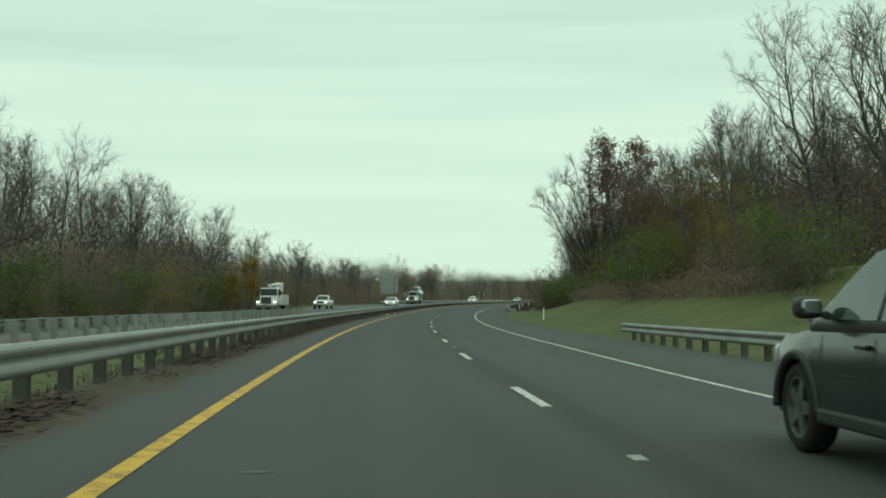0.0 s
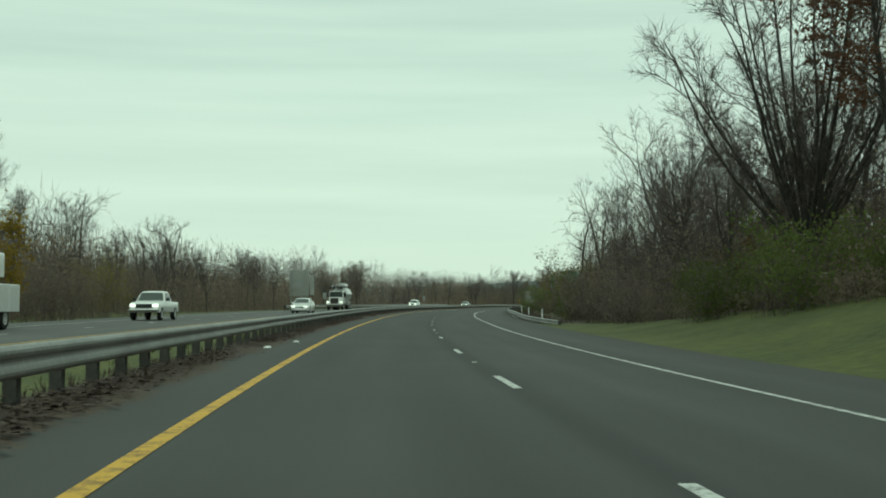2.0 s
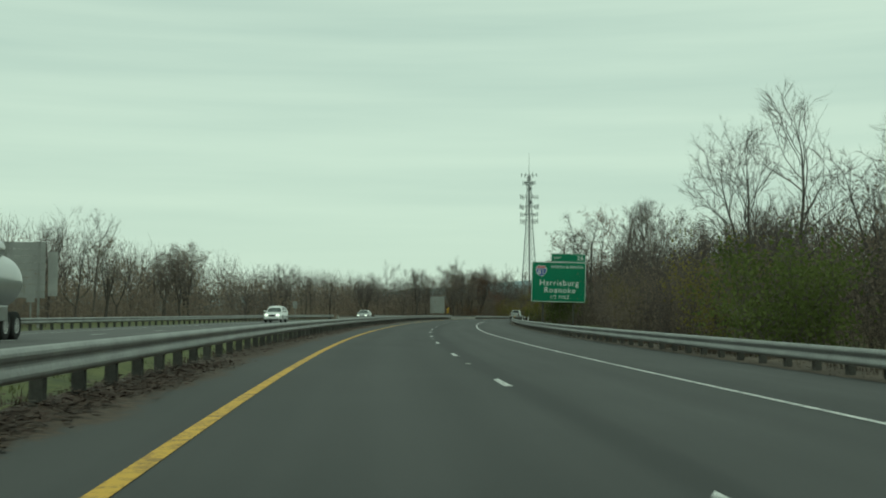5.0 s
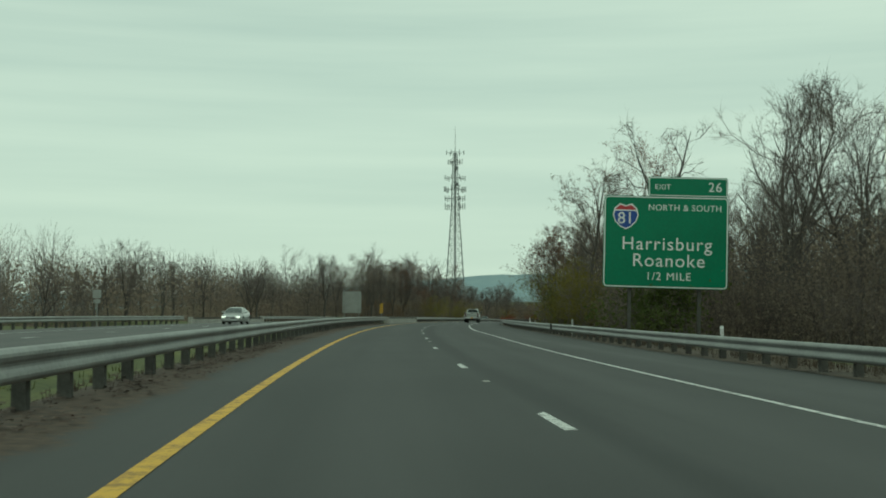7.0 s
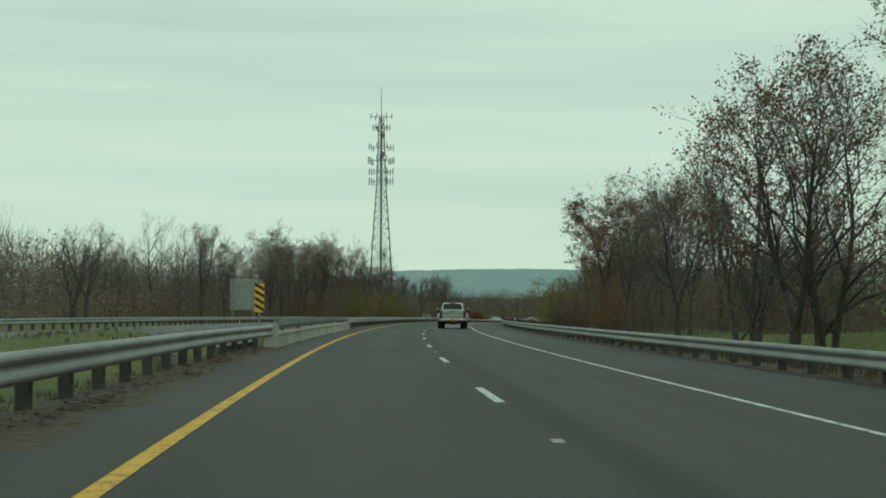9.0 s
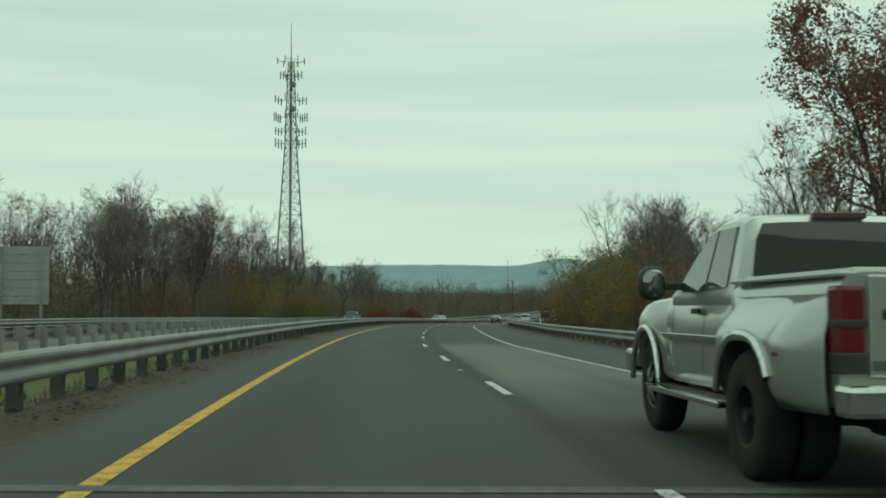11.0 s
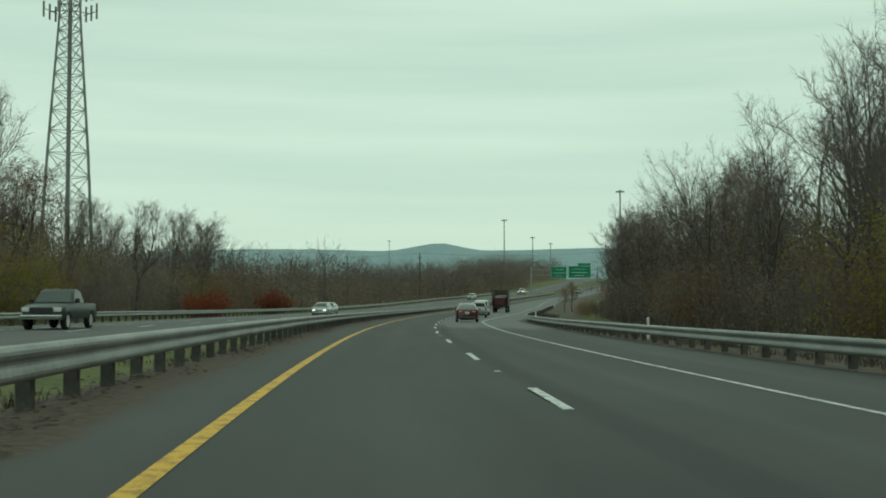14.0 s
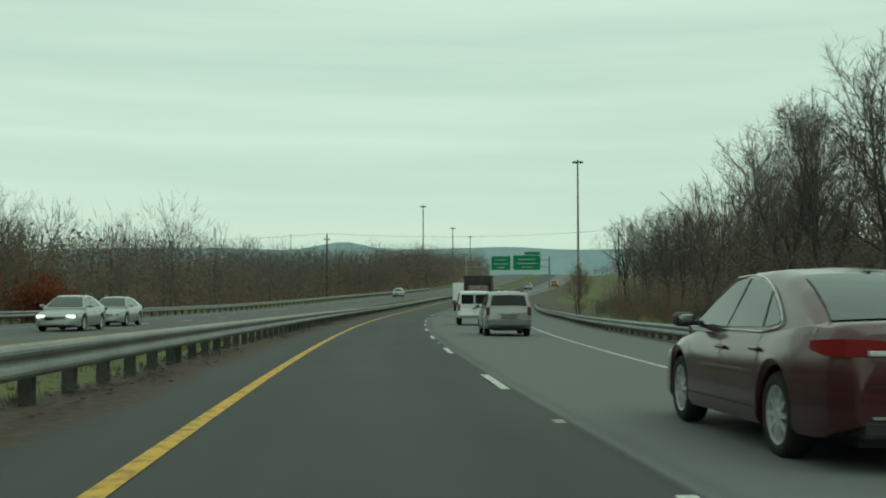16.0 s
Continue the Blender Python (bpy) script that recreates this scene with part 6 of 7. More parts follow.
def sedan(m, mat, label, group="", lit=False, chrome=True, light=False, r=0.335, spokes=10):
    """A rounded four-door saloon."""
    e = thing("sedan", m, label, "car", group, scale=SC)
    ax = (-1.37, 1.37)
    side = lower_body([(-2.46, 0.80), (-2.42, 0.98), (-2.25, 1.05), (-1.9, 1.06), (-1.2, 0.99), (0.9, 0.94), (1.3, 0.88), (2.0, 0.76), (2.28, 0.66), (2.40, 0.55)],
               [(-2.46, 0.72), (-2.3, 0.84), (-1.7, 0.925), (1.5, 0.925), (2.0, 0.86), (2.3, 0.72), (2.40, 0.60)],
               [(-2.46, 0.36), (-2.1, 0.24), (1.9, 0.20), (2.40, 0.28)], ax, 0.39, "body", mat, e)
    roof = [(-2.05, 1.04), (-1.75, 1.17), (-1.4, 1.31), (-1.0, 1.42), (-0.5, 1.475), (0.0, 1.465), (0.35, 1.40), (0.75, 1.20), (1.18, 0.93)]
    cabin(roof, 0.95, 0.85, 0.60, 1.47, mat, e)
    side_pane([(0.98, 0.985), (0.62, 1.20), (0.28, 1.375), (0.05, 1.405), (-0.08, 1.405), (-0.02, 0.985)], 0.95, 0.85, 0.60, 1.47, M_GLASS, e)
    side_pane([(-0.06, 0.985), (-0.14, 1.40), (-0.45, 1.385), (-0.78, 1.295), (-0.93, 1.0)], 0.95, 0.85, 0.60, 1.47, M_GLASS, e)
    side_pane([(-0.98, 1.0), (-0.85, 1.265), (-1.05, 1.18), (-1.27, 1.065), (-1.27, 1.035)], 0.95, 0.85, 0.60, 1.47, M_GLASS, e, "quarter_window")
    if chrome:
        poly = [(1.05, 0.96), (0.62, 1.245), (0.26, 1.415), (-0.1, 1.43), (-0.3, 1.425), (-0.5, 1.40), (-0.7, 1.35), (-0.9, 1.28), (-1.1, 1.19), (-1.26, 1.105), (-1.34, 1.055), (-1.33, 1.02), (-1.24, 0.995), (-0.98, 0.965)]
        for sgn in (1, -1):
            bm = bmesh.new()
            yy = lambda z: sgn * (0.85 - 0.25 * max(0, (z - 0.95) / 0.52) + 0.016)
            for (xa, za), (xb, zb) in zip(poly, poly[1:] + poly[:1]):
                tube(bm, (xa, yy(za), za), (xb, yy(zb), zb), 0.009, n=5)
            part("window_trim", bm, M_CHROME, e, "bright chrome window trim")
    screen([(-2.0, 1.06), (-1.75, 1.17), (-1.4, 1.31), (-1.06, 1.405)], 0.70, 0.53, M_GLASS, e, "rear_window")
    screen([(1.1, 0.975), (0.75, 1.20), (0.4, 1.385)], 0.74, 0.56, M_GLASS, e, "windscreen")
    four_wheels(e, ax, 0.90, r, 0.22, spokes, M_ALLOY)
    mirrors(e, 0.80, 0.91, 0.96, M_BLACK if chrome else mat, 0.19, 0.14)
    both(e, "door_handle", mat, -0.16, 0.06, 0.895, 0.935, 0.79, 0.82)
    both(e, "door_handle", mat, -1.05, -0.85, 0.895, 0.935, 0.81, 0.84)
    for x in (0.02, 1.02):
        seam(e, side, x, 0.36, x - 0.03, 0.93)
    seam(e, side, -0.95, 0.50, -1.02, 0.95)
    seam(e, side, -0.92, 0.36, 0.98, 0.34)
    for sgn in (1, -1):
        bm = bmesh.new()
        secs = [(-2.475, 0.40), (-2.46, 0.60), (-2.40, 0.76), (-2.28, 0.868), (-2.12, 0.905)]
        lo, hi = [0.865, 0.835, 0.825, 0.835, 0.87], [0.925, 0.945, 0.95, 0.945, 0.93]
        va = [bm.verts.new((x - 0.012, sgn * (y + 0.012), z)) for (x, y), z in zip(secs, lo)]
        vb = [bm.verts.new((x - 0.012, sgn * (y + 0.004), z)) for (x, y), z in zip(secs, hi)]
        for i in range(4):
            bm.faces.new((va[i], va[i + 1], vb[i + 1], vb[i]))
        bmesh.ops.solidify(bm, geom=bm.faces[:], thickness=0.03)
        part("tail_light", bm, M_TAIL_BRIGHT, e, "red tail light that wraps round the corner")
        part("reversing_light", boxed(-2.497, -2.47, min(sgn * 0.45, sgn * 0.64), max(sgn * 0.45, sgn * 0.64), 0.835, 0.872, bevel=0.008), M_CLEAR, e)
        part("headlight", boxed(2.16, 2.36, min(sgn * 0.42, sgn * 0.76), max(sgn * 0.42, sgn * 0.76), 0.55, 0.68, bevel=0.04), M_HEAD if lit else M_CLEAR, e)
    part("boot_seam", boxed(-2.462, -2.44, -0.6, 0.6, 0.625, 0.632), M_BLACK, e)
    part("rear_valance", boxed(-2.47, -2.2, -0.66, 0.66, 0.27, 0.40, bevel=0.03), M_BLACK, e)
    part("bumper_strip", boxed(-2.49, -2.45, -0.62, 0.62, 0.405, 0.425), M_CHROME, e, "chrome strip across the rear bumper")
    part("badge_strip", boxed(-2.475, -2.455, -0.17, 0.17, 0.935, 0.955), M_CHROME, e)
    plate(e, -2.468, 0.66, M_PLATE)
    part("grille", boxed(2.3, 2.40, -0.42, 0.42, 0.44, 0.60, bevel=0.02), M_BLACK, e)
    part("lower_grille", boxed(2.3, 2.385, -0.6, 0.6, 0.27, 0.38, bevel=0.02), M_BLACK, e)
    part("roof_aerial", boxed(-1.06, -0.98, -0.02, 0.02, 1.42, 1.452, bevel=0.008), M_BLACK, e)
    part("underside", boxed(-2.1, 2.1, -0.55, 0.55, 0.17, 0.3), M_BLACK, e)
    return e


def suv(m, mat, label, dims=None, lit=False, boxy=False, trim=None, tint=None):
    e = thing("suv", m, label, "car", scale=SC)
    tint = tint or M_GLASS_DARK
    ax = (-1.33, 1.33)
    if boxy:
        top = [(-2.30, 0.95), (-2.25, 1.10), (-1.2, 1.10), (0.75, 1.08), (1.1, 1.05), (2.0, 0.98), (2.25, 0.86), (2.30, 0.6)]
        roof = [(-2.26, 1.10), (-2.14, 1.60), (-1.98, 1.70), (-1.0, 1.74), (-0.1, 1.73), (0.25, 1.66), (0.62, 1.33), (0.85, 1.08)]
        zr, wr = 1.74, 0.70
        panes = [[(0.60, 1.13), (0.42, 1.40), (0.2, 1.60), (-0.3, 1.64), (-0.3, 1.13)], [(-0.38, 1.13), (-0.38, 1.64), (-1.15, 1.63), (-1.22, 1.13)], [(-1.32, 1.13), (-1.24, 1.62), (-1.9, 1.58), (-2.08, 1.13)]]
        rear, front = [(-2.245, 1.17), (-2.15, 1.57)], [(0.80, 1.12), (0.62, 1.33), (0.30, 1.63)]
    else:
        top = [(-2.32, 0.80), (-2.28, 1.06), (-2.0, 1.10), (-1.2, 1.08), (0.9, 1.03), (1.25, 1.0), (1.9, 0.92), (2.2, 0.78), (2.32, 0.58)]
        roof = [(-2.24, 1.08), (-2.05, 1.40), (-1.8, 1.58), (-1.0, 1.67), (-0.4, 1.69), (0.1, 1.65), (0.45, 1.52), (0.85, 1.24), (1.12, 1.02)]
        zr, wr = 1.69, 0.64
        panes = [[(0.92, 1.07), (0.55, 1.36), (0.25, 1.55), (-0.1, 1.60), (-0.1, 1.07)], [(-0.17, 1.07), (-0.17, 1.60), (-0.95, 1.59), (-1.1, 1.08)], [(-1.2, 1.09), (-1.05, 1.57), (-1.6, 1.48), (-1.85, 1.18)]]
        rear, front = [(-2.2, 1.16), (-2.04, 1.42), (-1.88, 1.54)], [(1.06, 1.07), (0.85, 1.24), (0.5, 1.48)]
    side = lower_body(top, [(top[0][0], 0.80), (-2.0, 0.90), (1.7, 0.915), (2.15, 0.80), (2.32, 0.62)], [(-2.32, 0.42), (-2.0, 0.30), (1.9, 0.28), (2.32, 0.36)], ax, 0.43, "body", mat, e)
    cabin(roof, 1.05 if not boxy else 1.09, 0.86, wr, zr, mat, e)
    for poly in panes:
        side_pane(poly, 1.05 if not boxy else 1.09, 0.86, wr, zr, tint if not boxy else M_GLASS_DARK, e)
    screen(rear, 0.70, 0.62, M_GLASS_DARK, e, "rear_window")
    screen(front, 0.74, 0.60, M_GLASS, e, "windscreen")
    for x in ax:
        for sgn in (1, -1):
            part("wheel_arch", arc_trim(x, sgn * 0.895, WHEEL_Z, 0.455, 1.0, 0, math.pi, 0.045), trim or mat, e, smooth=True)
    four_wheels(e, ax, 0.90, 0.36, 0.23, 5 if not boxy else 8, M_DARKALLOY if trim else M_ALLOY)
    mirrors(e, 0.80, 0.90, 1.07, trim or mat, 0.20, 0.17)
    both(e, "door_handle", mat, -0.05, 0.15, 0.885, 0.925, 0.87, 0.90)
    both(e, "door_handle", mat, -1.0, -0.8, 0.885, 0.925, 0.88, 0.91)
    for x in (0.82, -0.12):
        seam(e, side, x, 0.42, x, 1.01)
    seam(e, side, -0.90, 0.65, -1.05, 1.03)
    both(e, "sill", trim or M_BLACK, -0.85, 0.85, 0.82, 0.93, 0.28, 0.40, 0.03)
    for sgn in (1, -1):
        part("tail_light", boxed(-2.335, -2.18, min(sgn * (0.73 if boxy else 0.66), sgn * 0.862), max(sgn * (0.73 if boxy else 0.66), sgn * 0.862), 0.82 if boxy else 0.78, 1.14 if boxy else 1.02, bevel=0.03), M_LAMP_OFF if boxy else M_TAIL, e, "red tail light")
        part("headlight", boxed(2.1, 2.3, min(sgn * 0.40, sgn * 0.74), max(sgn * 0.40, sgn * 0.74), 0.66, 0.84, bevel=0.05), M_HEAD if lit else M_CLEAR, e)
    part("rear_bumper", boxed(-2.42, -2.2, -0.84, 0.84, 0.42, 0.66, bevel=0.05), M_GREYTRIM if boxy else (trim or mat), e)
    part("front_bumper", boxed(2.15, 2.40, -0.70, 0.70, 0.36, 0.58, bevel=0.06), trim or mat, e)
    part("grille", boxed(2.2, 2.35, -0.36, 0.36, 0.62, 0.80, bevel=0.02), M_BLACK, e)
    if not boxy:
        plate(e, -2.345, 0.76, M_PLATE)
    else:
        part("tailgate_strip", boxed(-2.345, -2.30, -0.42, 0.42, 0.86, 0.90, bevel=0.01), M_CHROME, e, "bright strip over the plate recess")
        part("plate_recess", boxed(-2.335, -2.30, -0.28, 0.28, 0.70, 0.85, bevel=0.01), M_GREYTRIM, e)
        for y in (-0.45, -0.15, 0.15, 0.45):
            part("roof_bar", boxed(-1.75, -0.2, y - 0.012, y + 0.012, 1.745, 1.77), M_BLACK, e)
        both(e, "roof_rail", M_BLACK, -1.8, -0.1, 0.58, 0.62, 1.73, 1.78, 0.012)
    part("underside", boxed(-2.0, 2.0, -0.55, 0.55, 0.22, 0.36), M_BLACK, e)
    return e


def van(m, mat, label):
    e = thing("van", m, label, "van", scale=SC)
    ax = (-1.5, 1.6)
    lower_body([(-2.5, 1.05), (-2.45, 1.12), (1.3, 1.12), (1.7, 1.05), (2.4, 0.92), (2.6, 0.6)], [(-2.5, 0.93), (1.8, 0.95), (2.3, 0.85), (2.6, 0.66)], [(-2.5, 0.42), (2.6, 0.38)], ax, 0.43, "body", mat, e, 0.05)
    cabin([(-2.5, 1.08), (-2.44, 1.85), (-2.3, 1.96), (0.5, 1.97), (0.8, 1.88), (1.45, 1.1)], 1.1, 0.92, 0.80, 1.97, mat, e)
    side_pane([(1.25, 1.16), (0.72, 1.78), (0.1, 1.80), (0.1, 1.16)], 1.1, 0.92, 0.80, 1.97, M_GLASS_DARK, e)
    side_pane([(0.0, 1.16), (0.0, 1.80), (-1.1, 1.80), (-1.1, 1.16)], 1.1, 0.92, 0.80, 1.97, M_GLASS_DARK, e)
    for sgn in (1, -1):
        part("rear_window", boxed(-2.505, -2.47, min(sgn * 0.05, sgn * 0.74), max(sgn * 0.05, sgn * 0.74), 1.22, 1.76, bevel=0.03), M_GLASS_DARK, e)
        part("tail_light", boxed(-2.52, -2.46, min(sgn * 0.82, sgn * 0.93), max(sgn * 0.82, sgn * 0.93), 0.85, 1.20, bevel=0.012), M_TAIL, e, "red tail light")
    part("rear_bumper", boxed(-2.62, -2.46, -0.9, 0.9, 0.42, 0.62, bevel=0.03), M_CHROME, e)
    part("door_seam", boxed(-2.507, -2.5, -0.006, 0.006, 0.6, 1.9), M_BLACK, e)
    plate(e, -2.51, 0.9, M_PLATE)
    screen([(1.38, 1.18), (0.85, 1.80)], 0.80, 0.70, M_GLASS, e, "windscreen")
    four_wheels(e, ax, 0.93, 0.36, 0.23, 6, M_ALLOY)
    mirrors(e, 1.05, 0.95, 1.2, M_BLACK, 0.2, 0.24)
    return e


def dual_pickup(m):
    """Pickup with an extended cab, twin rear wheels and chrome arch trims."""
    global WHEEL_Z
    WHEEL_Z = 0.46
    e = thing("pickup_truck", m, "silver-white pickup truck with twin rear wheels and chrome trim", "pickup truck", scale=SC)
    mat, ax = M_SILVERWHITE, (-1.77, 1.77)
    side = lower_body([(-0.86, 1.36), (0.85, 1.33), (1.0, 1.36), (1.9, 1.30), (2.45, 1.20), (2.60, 1.0), (2.66, 0.75)],
               [(-0.86, 0.93), (0.9, 0.95), (1.2, 0.93), (1.77, 1.0), (2.3, 0.95), (2.66, 0.80)],
               [(-0.86, 0.55), (1.0, 0.55), (2.66, 0.62)], (1.77,), 0.52, "body", mat, e, 0.09, 0.05)
    part("bonnet_bulge", boxed(0.95, 2.3, -0.5, 0.5, 1.34, 1.44, bevel=0.05, taper=(0.92, 0.85)), mat, e)
    lower_body([(-3.05, 1.42), (-0.90, 1.40)], [(-3.05, 0.97), (-0.90, 0.955)], [(-3.05, 0.60), (-0.9, 0.58)], (-1.77,), 0.55, "cargo_bed", mat, e, 0.05, 0.0)
    bed = next(o for o in e.children if o.name.startswith("cargo_bed"))
    cabin([(-0.88, 1.36), (-0.80, 1.80), (-0.72, 1.97), (-0.5, 2.0), (-0.05, 2.0), (0.2, 1.94), (0.55, 1.66), (0.98, 1.34)], 1.34, 0.92, 0.74, 2.0, mat, e)
    pane = (1.34, 0.92, 0.74, 2.0)
    side_pane([(0.82, 1.38), (0.45, 1.68), (0.14, 1.88), (-0.05, 1.90), (-0.05, 1.38)], *pane, M_GLASS, e)
    side_pane([(-0.11, 1.38), (-0.11, 1.90), (-0.55, 1.90), (-0.66, 1.40)], *pane, M_GLASS, e)
    screen([(-0.868, 1.43), (-0.80, 1.80), (-0.745, 1.91)], 0.76, 0.64, M_GLASS_DARK, e, "rear_window", 0.02)
    screen([(0.92, 1.39), (0.55, 1.66), (0.25, 1.90)], 0.82, 0.68, M_GLASS, e, "windscreen")
    part("stop_lamp", boxed(-0.79, -0.70, -0.22, 0.22, 1.955, 2.005, bevel=0.012), M_LAMP_OFF, e, "high stop lamp on the roof edge")
    lid = part("bed_cover", boxed(-3.0, -0.95, -0.86, 0.86, 1.40, 1.475, bevel=0.03), mat, bed, "pale hard lid on the cargo bed")
    part("bed_rail", boxed(-3.04, -0.92, 0.83, 0.965, 1.415, 1.445, bevel=0.012), mat, bed)
    part("bed_rail", boxed(-3.04, -0.92, -0.965, -0.83, 1.415, 1.445, bevel=0.012), mat, bed)
    # twin-wheel fenders
    for sgn in (1, -1):
        bm, rows = bmesh.new(), []
        ease = lambda v: max(0.0, min(1.0, v)) ** 2 * (3 - 2 * max(0.0, min(1.0, v)))
        arch = lambda x: 0.46 + 0.57 * max(0.0, 1 - (abs(x + 1.77) / 0.60) ** 2.6) ** 0.42
        xs = [-2.93 + 0.05 * k for k in range(12)] + [-2.37 + 0.02 * k for k in range(61)] + [-1.16 + 0.02 * k for k in range(8)]
        for x in xs:
            zb = max(0.56 if x < -1.77 else 0.52, arch(x))
            swell = 0.20 * ease((-1.02 - x) / 0.16) * (0.30 + 0.70 * ease((x + 2.93) / 0.40))
            col = []
            for k in range(9):
                z = zb + (1.31 - zb) * k / 8
                y = 0.962 + swell * min(1.0, ease((1.31 - z) / 0.30), 0.55 + 0.45 * ease((z - 0.5) / 0.22))
                col.append(bm.verts.new((x, sgn * y, z)))
            rows.append(col)
        for r0, r1 in zip(rows, rows[1:]):
            for k in range(8):
                bm.faces.new((r0[k], r0[k + 1], r1[k + 1], r1[k]))
        bmesh.ops.recalc_face_normals(bm, faces=bm.faces)
        bmesh.ops.solidify(bm, geom=bm.faces[:], thickness=0.02)
        part("rear_fender", bm, mat, e, "broad flared fender over the twin wheels", smooth=True)
        bm, rings = bmesh.new(), []
        for k in range(30):
            x = -1.18 - 1.14 * k / 29
            d = Vector(((x + 1.77) / 0.6, 0, 0.55)).normalized()
            c = Vector((x, sgn * 1.165, max(0.50, arch(x))))
            rings.append([bm.verts.new(c + d * 0.045 * math.cos(b) + Vector((0, 0.03 * math.sin(b), 0))) for b in (0, 0.8, 1.6, 2.4, 3.1, 4.7)])
        for p, q in zip(rings, rings[1:]):
            for k in range(6):
                bm.faces.new((p[k], p[(k + 1) % 6], q[(k + 1) % 6], q[k]))
        bmesh.ops.recalc_face_normals(bm, faces=bm.faces)
        part("arch_trim", bm, M_CHROME, e, "polished chrome wheel arch trim", smooth=True)
        part("arch_trim", arc_trim(1.77, sgn * 1.0, 0.5, 0.535, 1.0, 0.0, math.pi, 0.04), M_CHROME, e, "polished chrome wheel arch trim", smooth=True)
        part("tail_light", boxed(-3.075, -2.90, min(sgn * 0.80, sgn * 0.985), max(sgn * 0.80, sgn * 0.985), 0.93, 1.36, bevel=0.03), M_TAIL, e, "tall red tail light")
        part("light_base", boxed(-3.08, -2.92, min(sgn * 0.80, sgn * 0.987), max(sgn * 0.80, sgn * 0.987), 0.82, 0.95, bevel=0.012), M_BLACK, e)
        part("light_band", boxed(-3.082, -2.95, min(sgn * 0.80, sgn * 0.988), max(sgn * 0.80, sgn * 0.988), 1.10, 1.15, bevel=0.008), M_BLACK, e)
        part("side_strip", boxed(-0.85, 1.25, min(sgn * 0.945, sgn * 0.965), max(sgn * 0.945, sgn * 0.965), 0.93, 1.0, bevel=0.006), M_CHROME, e, "bright strip along the door")
        part("side_marker", boxed(-2.52, -2.42, min(sgn * 1.10, sgn * 1.165), max(sgn * 1.10, sgn * 1.165), 0.905, 0.94, bevel=0.008), M_TAIL, e)
        step = boxed(-1.05, 1.2, min(sgn * 0.86, sgn * 1.13), max(sgn * 0.86, sgn * 1.13), 0.45, 0.51, bevel=0.02)
        st = part("running_board", step, M_CHROME, e, "polished running board below the doors")
        for k in range(3):
            part("tread", boxed(-1.0, 1.15, min(sgn * (0.90 + 0.055 * k), sgn * (0.925 + 0.055 * k)), max(sgn * (0.90 + 0.055 * k), sgn * (0.925 + 0.055 * k)), 0.51, 0.516), M_BLACK, st)
        mir = part("mirror", rounded(bmesh.new(), 0.60, 0.80, min(sgn * 1.06, sgn * 1.32), max(sgn * 1.06, sgn * 1.32), 1.30, 1.62, 0.75), M_BLACK, e, "large rounded black towing mirror", smooth=True)
        part("mirror_arm", boxed(0.66, 0.74, min(sgn * 0.88, sgn * 1.12), max(sgn * 0.88, sgn * 1.12), 1.40, 1.47, bevel=0.015), M_BLACK, mir)
        part("mirror_glass", rounded(bmesh.new(), 0.594, 0.64, min(sgn * 1.085, sgn * 1.295), max(sgn * 1.085, sgn * 1.295), 1.335, 1.59, 0.8), M_MIRROR, mir, "mirror glass that reflects the road", smooth=True)
        part("door_handle", boxed(-0.02, 0.18, min(sgn * 0.935, sgn * 0.975), max(sgn * 0.935, sgn * 0.975), 1.18, 1.23, bevel=0.012), M_BLACK, e)
        part("headlight", boxed(2.45, 2.62, min(sgn * 0.55, sgn * 0.84), max(sgn * 0.55, sgn * 0.84), 0.92, 1.12, bevel=0.03), M_CLEAR, e)
        wheel(e, 1.77, sgn * 0.94, 0.46, 0.27, 8, M_CHROME, 0.5, -0.01)
        wheel(e, -1.77, sgn * 1.15, 0.46, 0.26, 8, M_BLACK, 0.5, 0.12)
        wheel(e, -1.77, sgn * 0.86, 0.46, 0.26, 0, M_BLACK, 0.5, 0.12)
    for x in (0.9, -0.08, -0.82):
        seam(e, side, x, 0.6, x, 1.31)
    tg = part("tailgate", boxed(-3.085, -3.03, -0.79, 0.79, 0.80, 1.425, bevel=0.015), mat, e)
    part("tailgate_handle", boxed(-3.10, -3.08, -0.12, 0.12, 1.27, 1.34, bevel=0.012), M_BLACK, tg)
    part("tailgate_strip", boxed(-3.095, -3.083, -0.78, 0.78, 0.84, 0.90), M_CHROME, tg, "bright strip low on the tailgate")
    for k in range(5):
        part("badge_bar", boxed(-3.092, -3.083, 0.20 + k * 0.105, 0.285 + k * 0.105, 1.15, 1.21), M_BLACK, tg)
    letters("4x4", 0.13, M_BLACK, tg, Matrix.Translation((-3.089, -0.58, 1.17)) @ Matrix.Rotation(radians(-90), 4, "Z") @ FACE)
    bp = part("rear_bumper", boxed(-3.28, -3.02, -1.0, 1.0, 0.56, 0.76, bevel=0.04), M_CHROME, e, "dented chrome step bumper")
    plate(bp, -3.285, 0.60, M_PLATE_GOLD)
    part("front_bumper", boxed(2.5, 2.80, -0.98, 0.98, 0.56, 0.80, bevel=0.05), M_CHROME, e)
    part("grille", boxed(2.55, 2.70, -0.52, 0.52, 0.82, 1.16, bevel=0.03), M_BLACK, e)
    part("chassis", boxed(-2.9, 2.4, -0.42, 0.42, 0.40, 0.62, bevel=0.02), M_BLACK, e)
    part("rear_axle", tube(bmesh.new(), (-1.77, -1.0, 0.46), (-1.77, 1.0, 0.46), 0.08, n=8), M_BLACK, e)
    part("differential", boxed(-1.95, -1.6, -0.18, 0.18, 0.30, 0.62, bevel=0.08), M_BLACK, e)
